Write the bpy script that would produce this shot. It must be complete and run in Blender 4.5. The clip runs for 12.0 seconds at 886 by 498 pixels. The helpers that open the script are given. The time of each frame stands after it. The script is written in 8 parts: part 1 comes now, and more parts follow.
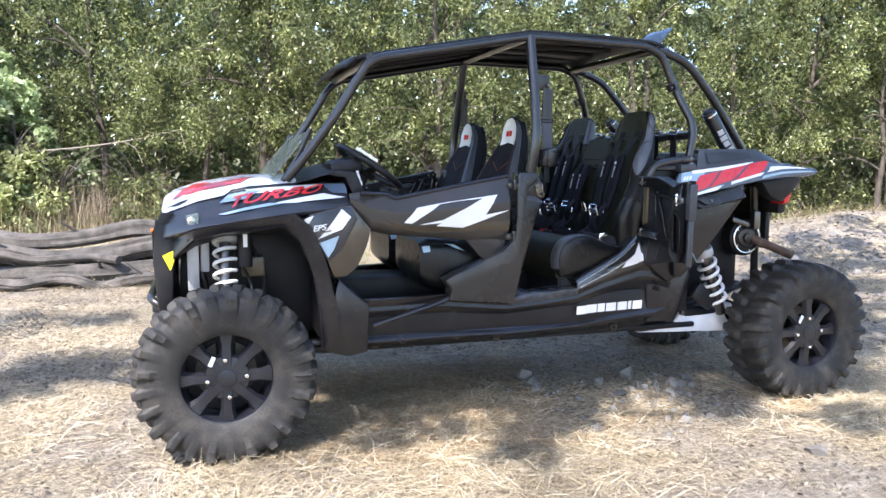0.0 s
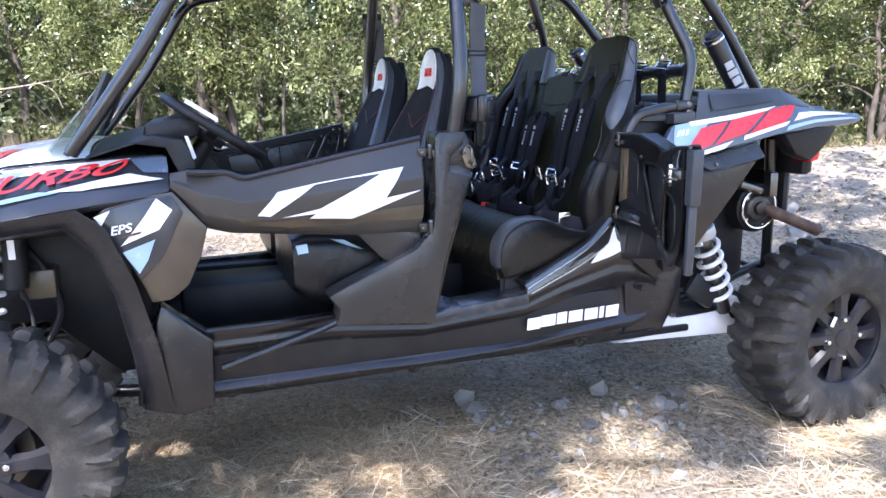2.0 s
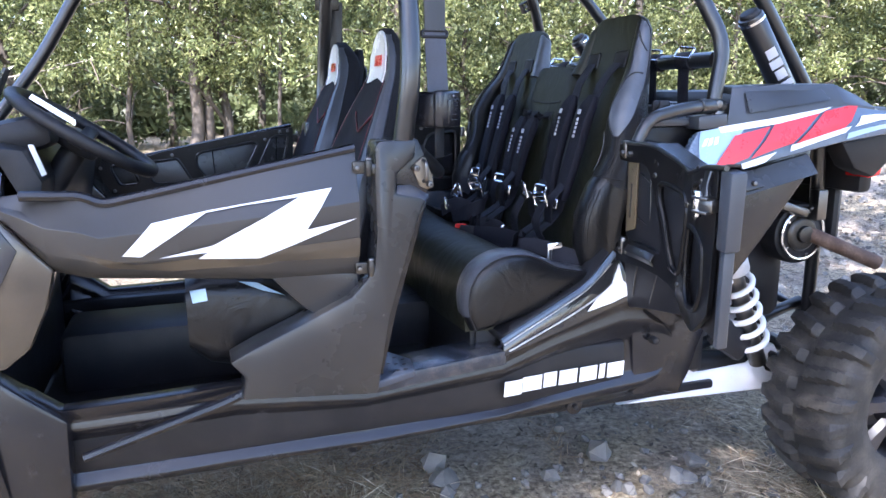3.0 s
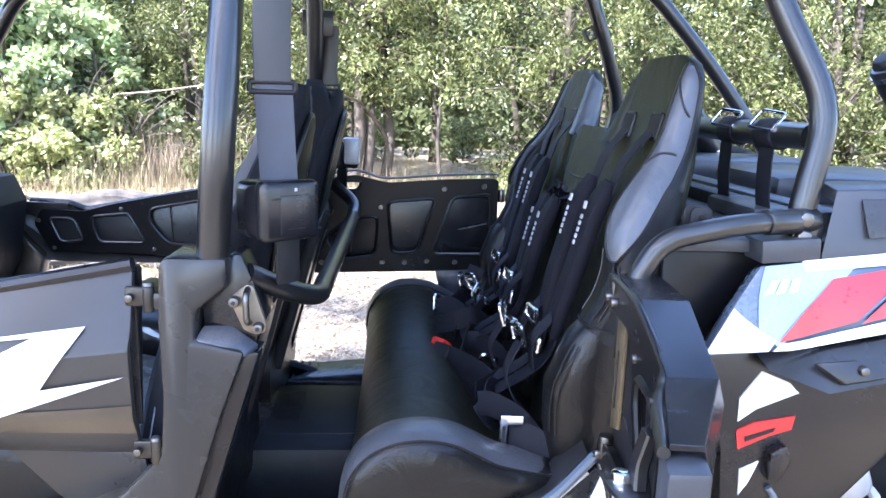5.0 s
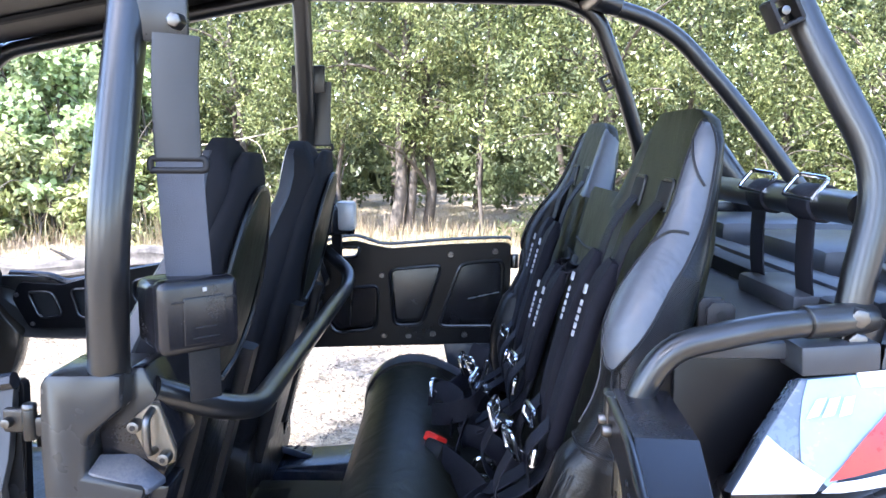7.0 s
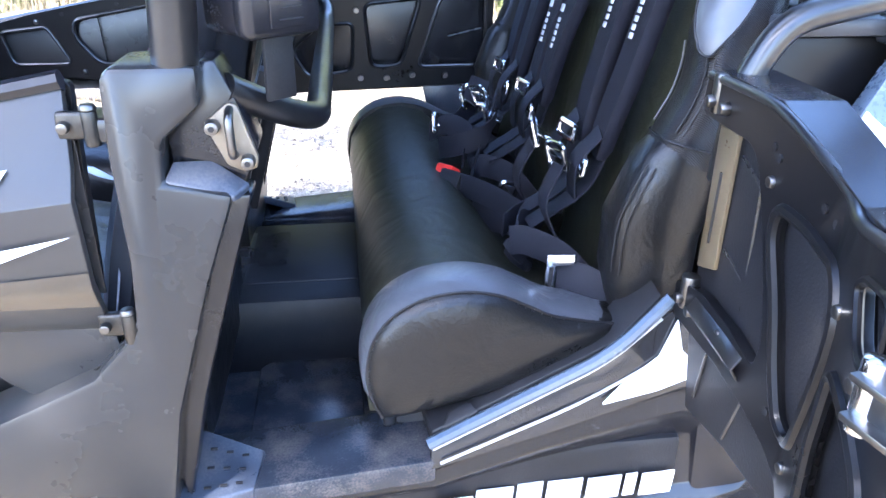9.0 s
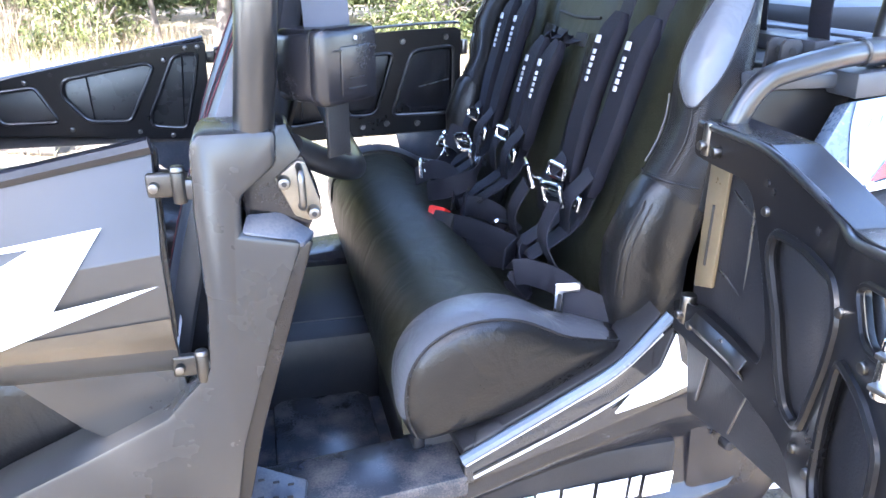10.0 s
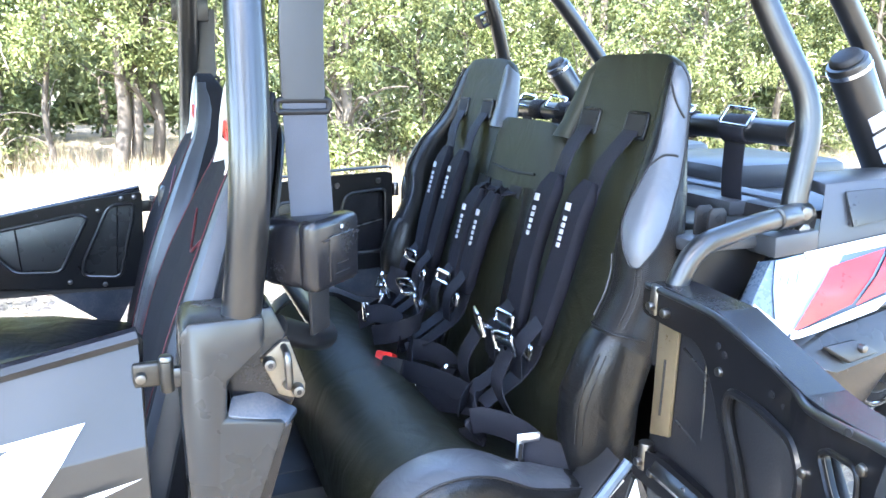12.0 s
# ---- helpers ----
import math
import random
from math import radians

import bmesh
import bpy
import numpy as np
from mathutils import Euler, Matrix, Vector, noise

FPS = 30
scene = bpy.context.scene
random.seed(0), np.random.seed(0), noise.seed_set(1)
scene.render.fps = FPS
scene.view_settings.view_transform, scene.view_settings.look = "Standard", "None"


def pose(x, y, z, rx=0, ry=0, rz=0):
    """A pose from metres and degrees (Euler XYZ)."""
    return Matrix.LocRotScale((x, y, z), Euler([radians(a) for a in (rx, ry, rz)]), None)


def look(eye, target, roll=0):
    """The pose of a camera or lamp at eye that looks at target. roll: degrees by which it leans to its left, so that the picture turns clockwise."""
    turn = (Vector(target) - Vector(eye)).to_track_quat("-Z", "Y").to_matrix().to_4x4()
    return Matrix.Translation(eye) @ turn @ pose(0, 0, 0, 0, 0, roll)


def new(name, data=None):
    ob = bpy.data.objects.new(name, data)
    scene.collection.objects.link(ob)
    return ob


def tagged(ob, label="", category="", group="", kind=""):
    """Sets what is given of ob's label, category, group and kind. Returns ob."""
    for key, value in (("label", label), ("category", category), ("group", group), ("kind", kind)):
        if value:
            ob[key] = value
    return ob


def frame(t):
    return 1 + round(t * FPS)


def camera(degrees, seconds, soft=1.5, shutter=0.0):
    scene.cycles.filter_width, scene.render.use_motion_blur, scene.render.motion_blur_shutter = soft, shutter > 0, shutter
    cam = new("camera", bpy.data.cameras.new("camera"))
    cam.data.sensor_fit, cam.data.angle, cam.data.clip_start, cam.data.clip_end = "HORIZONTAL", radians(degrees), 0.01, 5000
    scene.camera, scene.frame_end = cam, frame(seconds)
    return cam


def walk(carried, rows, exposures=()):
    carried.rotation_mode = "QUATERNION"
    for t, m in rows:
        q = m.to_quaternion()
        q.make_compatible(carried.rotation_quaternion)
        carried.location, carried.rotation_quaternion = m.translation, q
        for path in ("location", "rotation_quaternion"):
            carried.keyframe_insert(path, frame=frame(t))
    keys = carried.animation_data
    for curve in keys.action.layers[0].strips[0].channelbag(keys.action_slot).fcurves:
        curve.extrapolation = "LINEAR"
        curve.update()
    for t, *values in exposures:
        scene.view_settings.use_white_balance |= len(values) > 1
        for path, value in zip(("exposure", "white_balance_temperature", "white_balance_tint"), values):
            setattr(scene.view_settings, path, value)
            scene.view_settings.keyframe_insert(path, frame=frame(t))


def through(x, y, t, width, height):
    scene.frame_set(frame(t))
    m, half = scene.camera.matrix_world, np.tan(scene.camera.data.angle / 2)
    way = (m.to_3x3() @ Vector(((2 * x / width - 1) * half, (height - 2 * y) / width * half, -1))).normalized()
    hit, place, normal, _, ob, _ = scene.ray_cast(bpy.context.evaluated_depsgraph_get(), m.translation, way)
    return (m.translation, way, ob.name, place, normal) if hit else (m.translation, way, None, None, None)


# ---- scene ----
cam = camera(62.1, 12.0)
PATH = [
    (0.0, -1.5502, -3.7841, 1.2358, 83.36, -0.41, -17.86),
    (0.5, -1.4302, -3.5537, 1.2503, 81.64, -0.59, -16.57),
    (1.0, -1.3210, -3.2776, 1.2622, 79.65, 0.43, -17.86),
    (1.5, -1.1435, -3.0409, 1.2666, 78.43, 0.60, -21.44),
    (2.0, -0.9119, -2.8040, 1.3073, 78.25, 0.70, -19.64),
    (2.5, -0.7434, -2.5222, 1.3092, 77.95, 0.68, -19.06),
    (4.5, 0.0692, -1.7920, 1.3741, 78.04, -1.81, -8.86),
    (5.0, 0.1846, -1.6555, 1.4264, 78.67, -1.62, -3.37),
    (5.5, 0.2219, -1.5170, 1.4490, 78.56, -0.36, -3.25),
    (6.0, 0.2942, -1.4814, 1.4780, 80.46, -2.01, -0.96),
    (6.5, 0.3144, -1.4618, 1.4821, 82.25, -1.10, 0.03),
    (7.0, 0.3213, -1.4335, 1.4627, 82.06, -0.33, 0.42),
    (7.5, 0.3062, -1.4081, 1.4301, 77.42, 0.22, 1.34),
    (9.5, 0.0012, -1.3880, 1.3361, 64.28, -0.78, -11.37),
    (10.0, -0.0734, -1.4687, 1.3856, 68.20, -0.25, -13.94),
    (10.5, -0.1476, -1.4533, 1.4135, 70.22, 0.05, -17.15),
    (11.0, -0.1844, -1.4655, 1.4370, 72.84, -0.38, -20.26),
    (11.5, -0.1802, -1.4630, 1.4557, 74.57, -0.60, -21.37),
    (12.0, -0.1731, -1.4592, 1.4787, 76.63, -0.66, -21.74),
]
EXPOSURES = [(0.0, 1.92, 6110, 15), (1.5, 2.17, 5910, 18), (2.5, 2.54, 5810, 20), (4.5, 2.93, 5710, 17), (5.5, 3.15, 5740, 20), (7.5, 3.18, 5760, 16), (9.5, 4.02, 5460, 17), (10.0, 4.06, 5860, 17), (10.5, 4.02, 5830, 15), (12.0, 3.96, 5860, 9)]
walk(cam, [(t, pose(x, y, z, rx, ry, rz)) for t, x, y, z, rx, ry, rz in PATH], EXPOSURES)

# ---- light ----
SUN_TO = Vector((-0.42, -0.48, 0.79)).normalized()
world = bpy.data.worlds.new("world")
scene.world = world
world.use_nodes = True
wn = world.node_tree
sky = wn.nodes.new("ShaderNodeTexSky")
sky.sky_type = "NISHITA"
sky.sun_disc = False
sky.sun_elevation = math.asin(SUN_TO.z)
sky.sun_rotation = math.atan2(SUN_TO.x, SUN_TO.y)
wn.links.new(sky.outputs[0], wn.nodes["Background"].inputs[0])
wn.nodes["Background"].inputs[1].default_value = 0.15
sun = new("sun", bpy.data.lights.new("sun", "SUN"))
sun.data.energy, sun.data.angle, sun.data.color = 3.6, radians(0.53), (1.0, 0.95, 0.86)
sun.matrix_world = look(SUN_TO * 30, (0, 0, 0))

# ---- materials ----
def mat(name, color, rough=0.5, metal=0.0, vary=0.15, scale=14.0, fine=160.0, bump=0.0, coat=0.0, dirt=None, dirt_amount=0.0):
    """A surface with colour variation at two scales, uneven gloss, fine relief and patches of dust."""
    m = bpy.data.materials.new(name)
    m.use_nodes = True
    t = m.node_tree
    n, l = t.nodes, t.links
    b = n["Principled BSDF"]
    co = n.new("ShaderNodeTexCoord")
    big = n.new("ShaderNodeTexNoise")
    big.inputs["Scale"].default_value, big.inputs["Detail"].default_value = scale, 5
    small = n.new("ShaderNodeTexNoise")
    small.inputs["Scale"].default_value, small.inputs["Detail"].default_value = fine, 3
    for x in (big, small):
        l.new(co.outputs["Object"], x.inputs["Vector"])
    add = n.new("ShaderNodeMath")
    add.operation = "MULTIPLY_ADD"
    add.inputs[1].default_value = 0.35
    l.new(small.outputs["Fac"], add.inputs[0])
    l.new(big.outputs["Fac"], add.inputs[2])
    ramp = n.new("ShaderNodeMapRange")
    ramp.inputs[1].default_value, ramp.inputs[2].default_value = 0.42, 0.95
    ramp.inputs[3].default_value, ramp.inputs[4].default_value = 1 - vary, 1 + vary
    l.new(add.outputs[0], ramp.inputs[0])
    mul = n.new("ShaderNodeVectorMath")
    mul.operation = "SCALE"
    mul.inputs[0].default_value = color
    l.new(ramp.outputs[0], mul.inputs["Scale"])
    out = mul.outputs[0]
    if dirt:
        mask = n.new("ShaderNodeMapRange")
        mask.inputs[1].default_value, mask.inputs[2].default_value = 0.62, 0.98
        mask.inputs[3].default_value, mask.inputs[4].default_value = 0.0, dirt_amount
        l.new(add.outputs[0], mask.inputs[0])
        mix = n.new("ShaderNodeMix")
        mix.data_type = "RGBA"
        mix.inputs[7].default_value = (*dirt, 1)
        l.new(mask.outputs[0], mix.inputs[0])
        l.new(out, mix.inputs[6])
        out = mix.outputs[2]
    l.new(out, b.inputs["Base Color"])
    gl = n.new("ShaderNodeMapRange")
    gl.inputs[1].default_value, gl.inputs[2].default_value = 0.42, 0.95
    gl.inputs[3].default_value, gl.inputs[4].default_value = max(0.02, rough - 0.03), min(1, rough + 0.05)
    l.new(add.outputs[0], gl.inputs[0])
    l.new(gl.outputs[0], b.inputs["Roughness"])
    b.inputs["Metallic"].default_value = metal
    b.inputs["Coat Weight"].default_value = coat
    b.inputs["Coat Roughness"].default_value = 0.08
    if bump:
        bp = n.new("ShaderNodeBump")
        bp.inputs["Strength"].default_value, bp.inputs["Distance"].default_value = bump, 0.002
        l.new(small.outputs["Fac"], bp.inputs["Height"])
        l.new(bp.outputs[0], b.inputs["Normal"])
    return m


DUST = (0.30, 0.25, 0.19)
PLASTIC = mat("black_plastic", (0.009, 0.009, 0.0115), 0.24, bump=0.02, fine=420, vary=0.08, dirt=DUST, dirt_amount=0.015)
GREYPL = mat("grey_plastic", (0.025, 0.0245, 0.0245), 0.27, vary=0.06, scale=3, fine=30)
DARK = mat("dark_plastic", (0.009, 0.009, 0.011), 0.5, bump=0.2, fine=300, dirt=DUST, dirt_amount=0.035)
# Dark plastic with the brown of its reflections put into the base colour.
BROWNPL = mat("brown_reflection_plastic", (0.058, 0.046, 0.033), 0.2, vary=0.1, coat=0.4)
TUBE = mat("satin_black_steel", (0.010, 0.010, 0.011), 0.32, vary=0.2, fine=60, coat=0.6)
TUBE.node_tree.nodes["Principled BSDF"].inputs["Coat Roughness"].default_value = 0.19
PRESSED = mat("satin_black_pressed_steel", (0.006, 0.006, 0.007), 0.30, vary=0.12, scale=6, fine=60)
PRESSED.node_tree.nodes["Principled BSDF"].inputs["Specular IOR Level"].default_value = 0.24
SLATE = mat("slate_grey_plastic", (0.042, 0.0455, 0.053), 0.36, vary=0.06, scale=4, fine=60)
SLEEVE = mat("dark_grey_belt_sleeve", (0.026, 0.027, 0.030), 0.42, vary=0.08, scale=6, fine=80)
RUBBER = mat("tyre_rubber", (0.017, 0.016, 0.0155), 0.7, bump=0.35, fine=120, dirt=(0.20, 0.17, 0.135), dirt_amount=0.24)
RIMBLACK = mat("rim_black", (0.012, 0.013, 0.019), 0.36, dirt=DUST, dirt_amount=0.05)
CHROME = mat("chrome", (0.75, 0.76, 0.78), 0.14, metal=1.0, vary=0.08)
STEEL = mat("zinc_steel", (0.16, 0.155, 0.15), 0.34, metal=1.0, dirt=DUST, dirt_amount=0.1)
WHITE = mat("white_decal", (0.80, 0.80, 0.80), 0.25, vary=0.03, coat=0.4)
WHITEM = mat("white_powder_coat", (0.76, 0.76, 0.78), 0.4, vary=0.05, dirt=DUST, dirt_amount=0.25)
SPRING = mat("white_spring_paint", (0.72, 0.72, 0.72), 0.35, vary=0.05, dirt=DUST, dirt_amount=0.3)
RED = mat("red_decal", (0.62, 0.022, 0.025), 0.28, vary=0.06, coat=0.4)
DARKRED = mat("dark_red_print", (0.11, 0.016, 0.020), 0.4)
BLUEGREY = mat("blue_grey_decal", (0.085, 0.115, 0.16), 0.24, vary=0.2, scale=6, coat=0.5)
PALEBLUE = mat("pale_blue_decal", (0.31, 0.43, 0.53), 0.24, vary=0.08, coat=0.5)
GREYGLOSS = mat("dark_grey_gloss", (0.030, 0.031, 0.036), 0.22, vary=0.05, coat=0.2)
DOORGREY = mat("warm_grey_door_plastic", (0.046, 0.042, 0.038), 0.30, vary=0.06, scale=3, fine=30)
GLOSS = mat("gloss_black", (0.02, 0.02, 0.022), 0.09, vary=0.1, coat=0.5)
VINYL = mat("black_vinyl", (0.007, 0.007, 0.0075), 0.30, bump=0.3, fine=260, vary=0.2)
VINYL.node_tree.nodes["Principled BSDF"].inputs["Specular IOR Level"].default_value = 0.34
OLIVE = mat("faded_black_vinyl", (0.0155, 0.016, 0.0085), 0.47, bump=0.3, fine=260, vary=0.2)
GREYVINYL = mat("grey_vinyl", (0.078, 0.083, 0.095), 0.30, vary=0.04, scale=2, fine=34, bump=0.5)
SEATGREY = mat("dark_grey_seat_vinyl", (0.046, 0.048, 0.055), 0.36, vary=0.08, scale=5, fine=40)
# Near-black colour standing in for the shade inside slots and holes.
HOLLOW = mat("black_hollow_shade", (0.004, 0.004, 0.004), 0.8)
CARBON = mat("black_carbon_weave_vinyl", (0.009, 0.009, 0.010), 0.32, vary=0.2)


def weave(m, scale):
    """A fine diagonal weave pressed into a surface."""
    t = m.node_tree
    n, l = t.nodes, t.links
    co, w, bp = n.new("ShaderNodeTexCoord"), n.new("ShaderNodeTexWave"), n.new("ShaderNodeBump")
    w.bands_direction = "DIAGONAL"
    w.inputs["Scale"].default_value, w.inputs["Distortion"].default_value = scale, 0.4
    bp.inputs["Strength"].default_value, bp.inputs["Distance"].default_value = 0.5, 0.0015
    l.new(co.outputs["Object"], w.inputs["Vector"])
    l.new(w.outputs["Fac"], bp.inputs["Height"])
    l.new(bp.outputs[0], n["Principled BSDF"].inputs["Normal"])


weave(CARBON, 190)


def crumple(m, scale, depth):
    """Soft folds of stretched vinyl, under the finer grain."""
    t = m.node_tree
    n, l = t.nodes, t.links
    co, nz, bp = n.new("ShaderNodeTexCoord"), n.new("ShaderNodeTexNoise"), n.new("ShaderNodeBump")
    nz.inputs["Scale"].default_value, nz.inputs["Detail"].default_value, nz.inputs["Distortion"].default_value = scale, 2, 1.2
    bp.inputs["Strength"].default_value, bp.inputs["Distance"].default_value = 0.35, depth
    l.new(co.outputs["Object"], nz.inputs["Vector"])
    l.new(nz.outputs["Fac"], bp.inputs["Height"])
    b = n["Principled BSDF"]
    if b.inputs["Normal"].is_linked:
        fine = b.inputs["Normal"].links[0].from_node
        l.new(bp.outputs[0], fine.inputs["Normal"])
    else:
        l.new(bp.outputs[0], b.inputs["Normal"])


crumple(VINYL, 13, 0.012)
crumple(OLIVE, 9, 0.014)
crumple(GREYVINYL, 15, 0.010)
CLOTH = mat("black_seat_fabric", (0.012, 0.012, 0.0145), 0.85, bump=0.6, fine=700)
BELT = mat("grey_belt_webbing", (0.050, 0.055, 0.072), 0.5, bump=0.5, fine=900)
WEB = mat("navy_black_webbing", (0.0125, 0.0128, 0.019), 0.62, bump=0.6, fine=900)
PAD = mat("shoulder_pad_fabric", (0.008, 0.008, 0.013), 0.75, bump=0.5, fine=700)
THREAD = mat("pale_stitching", (0.075, 0.075, 0.08), 0.7)
REDBTN = mat("red_button", (0.70, 0.03, 0.02), 0.35)
AMBER = mat("amber_lens", (0.75, 0.18, 0.02), 0.2)
TAIL = mat("red_lens", (0.60, 0.015, 0.02), 0.15, coat=0.6)
YELLOW = mat("yellow_decal", (0.85, 0.70, 0.02), 0.3)
RUST = mat("rusty_exhaust", (0.11, 0.065, 0.045), 0.7, metal=0.3, vary=0.5, dirt=DUST, dirt_amount=0.4)
TANPL = mat("tan_dusty_strip", (0.115, 0.088, 0.052), 0.3, vary=0.2)
SILVER = mat("silver_housing", (0.45, 0.45, 0.45), 0.4, metal=0.3)
STONE = mat("field_stone", (0.155, 0.145, 0.130), 0.85, vary=0.3, scale=9, fine=60, bump=0.7)
BARK = mat("grey_bark", (0.085, 0.070, 0.056), 0.9, vary=0.45, scale=7, fine=45, bump=1.0)
LOG = mat("weathered_log", (0.075, 0.066, 0.058), 0.9, vary=0.65, scale=8, fine=40, bump=1.0)
TWIG = mat("dry_twig", (0.26, 0.22, 0.175), 0.85, vary=0.3)


def leafmat(name, stops, through=0.35, rough=0.42, spread=(0.6, 1.4)):
    """Leaves: each one has its own tone, and lets some light through."""
    m = bpy.data.materials.new(name)
    m.use_nodes = True
    t = m.node_tree
    n, l = t.nodes, t.links
    b = n["Principled BSDF"]
    g = n.new("ShaderNodeNewGeometry")
    r = n.new("ShaderNodeValToRGB")
    while len(r.color_ramp.elements) < len(stops):
        r.color_ramp.elements.new(0.5)
    for e, (p, c) in zip(r.color_ramp.elements, stops):
        e.position, e.color = p, (*c, 1)
    l.new(g.outputs["Random Per Island"], r.inputs[0])
    # whole sprays differ in tone: young and pale, old and deep green
    co, nz, mr, sc = n.new("ShaderNodeTexCoord"), n.new("ShaderNodeTexNoise"), n.new("ShaderNodeMapRange"), n.new("ShaderNodeVectorMath")
    nz.inputs["Scale"].default_value, nz.inputs["Detail"].default_value = 1.1, 3
    mr.inputs[1].default_value, mr.inputs[2].default_value = 0.32, 0.68
    mr.inputs[3].default_value, mr.inputs[4].default_value = spread[0], spread[1]
    sc.operation = "SCALE"
    l.new(co.outputs["Object"], nz.inputs["Vector"])
    l.new(nz.outputs["Fac"], mr.inputs[0])
    l.new(r.outputs[0], sc.inputs[0])
    l.new(mr.outputs[0], sc.inputs["Scale"])
    l.new(sc.outputs[0], b.inputs["Base Color"])
    b.inputs["Roughness"].default_value = rough
    tr = n.new("ShaderNodeBsdfTranslucent")
    l.new(sc.outputs[0], tr.inputs[0])
    mx = n.new("ShaderNodeMixShader")
    mx.inputs[0].default_value = through
    l.new(b.outputs[0], mx.inputs[1])
    l.new(tr.outputs[0], mx.inputs[2])
    l.new(mx.outputs[0], n["Material Output"].inputs[0])
    return m


DARKSTEEL = mat("dark_steel", (0.055, 0.053, 0.050), 0.33, metal=0.8, dirt=DUST, dirt_amount=0.12)
PRINT = mat("white_print", (0.42, 0.42, 0.45), 0.6, vary=0.1)
LEAF = leafmat("willow_leaves", [(0.0, (0.055, 0.070, 0.026)), (0.45, (0.150, 0.175, 0.066)), (0.8, (0.29, 0.32, 0.135)), (1.0, (0.46, 0.46, 0.22))], 0.5, 0.30, (0.45, 1.5))
LEAFB = leafmat("broad_leaves", [(0.0, (0.20, 0.26, 0.11)), (0.6, (0.37, 0.45, 0.23)), (1.0, (0.55, 0.61, 0.38))], 0.45, 0.34)
LEAFD = leafmat("shade_leaves", [(0.0, (0.09, 0.115, 0.05)), (1.0, (0.20, 0.23, 0.11))], 0.45, 0.5)
STRAW = leafmat("dry_straw", [(0.0, (0.20, 0.155, 0.10)), (0.5, (0.42, 0.345, 0.23)), (1.0, (0.70, 0.61, 0.45))], 0.2, 0.6)
BRUSH = leafmat("dry_stems", [(0.0, (0.10, 0.072, 0.048)), (1.0, (0.30, 0.235, 0.16))], 0.1, 0.7)
PALESTRAW = leafmat("bleached_straw", [(0.0, (0.26, 0.19, 0.11)), (0.5, (0.52, 0.43, 0.28)), (1.0, (0.80, 0.71, 0.53))], 0.2, 0.6)
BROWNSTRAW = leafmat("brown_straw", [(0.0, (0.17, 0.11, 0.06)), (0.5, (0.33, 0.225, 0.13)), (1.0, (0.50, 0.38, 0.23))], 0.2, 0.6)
WEED = leafmat("dry_weeds", [(0.0, (0.20, 0.15, 0.08)), (0.7, (0.40, 0.33, 0.19)), (1.0, (0.16, 0.19, 0.07))], 0.3, 0.6)


def groundmat():
    m = bpy.data.materials.new("dry_dirt")
    m.use_nodes = True
    t = m.node_tree
    n, l = t.nodes, t.links
    b = n["Principled BSDF"]
    co = n.new("ShaderNodeTexCoord")

    def nz(scale, detail, rough=0.6):
        x = n.new("ShaderNodeTexNoise")
        x.inputs["Scale"].default_value, x.inputs["Detail"].default_value, x.inputs["Roughness"].default_value = scale, detail, rough
        l.new(co.outputs["Object"], x.inputs["Vector"])
        return x

    def ramp(src, stops):
        r = n.new("ShaderNodeValToRGB")
        while len(r.color_ramp.elements) < len(stops):
            r.color_ramp.elements.new(0.5)
        for e, (p, c) in zip(r.color_ramp.elements, stops):
            e.position, e.color = p, (*c, 1)
        l.new(src, r.inputs[0])
        return r

    big, mid, fine = nz(0.9, 6, 0.65), nz(6, 6, 0.7), nz(38, 6, 0.75)
    dirt = ramp(mid.outputs["Fac"], [(0.3, (0.190, 0.155, 0.118)), (0.5, (0.31, 0.262, 0.208)), (0.7, (0.44, 0.385, 0.315))])
    straw = ramp(fine.outputs["Fac"], [(0.3, (0.19, 0.145, 0.088)), (0.5, (0.37, 0.30, 0.195)), (0.7, (0.54, 0.45, 0.31))])
    mask = ramp(big.outputs["Fac"], [(0.45, (0, 0, 0)), (0.57, (1, 1, 1))])
    mix = n.new("ShaderNodeMix")
    mix.data_type = "RGBA"
    l.new(mask.outputs[0], mix.inputs[0])
    l.new(dirt.outputs[0], mix.inputs[6])
    l.new(straw.outputs[0], mix.inputs[7])
    speck = ramp(fine.outputs["Fac"], [(0.36, (0.48, 0.47, 0.46)), (0.62, (1.25, 1.25, 1.25))])
    mul = n.new("ShaderNodeMix")
    mul.data_type, mul.blend_type = "RGBA", "MULTIPLY"
    mul.inputs[0].default_value = 1
    l.new(mix.outputs[2], mul.inputs[6])
    l.new(speck.outputs[0], mul.inputs[7])
    l.new(mul.outputs[2], b.inputs["Base Color"])
    b.inputs["Roughness"].default_value = 0.95
    bp = n.new("ShaderNodeBump")
    bp.inputs["Strength"].default_value, bp.inputs["Distance"].default_value = 1.0, 0.035
    l.new(fine.outputs["Fac"], bp.inputs["Height"])
    l.new(bp.outputs[0], b.inputs["Normal"])
    return m


GROUND = groundmat()


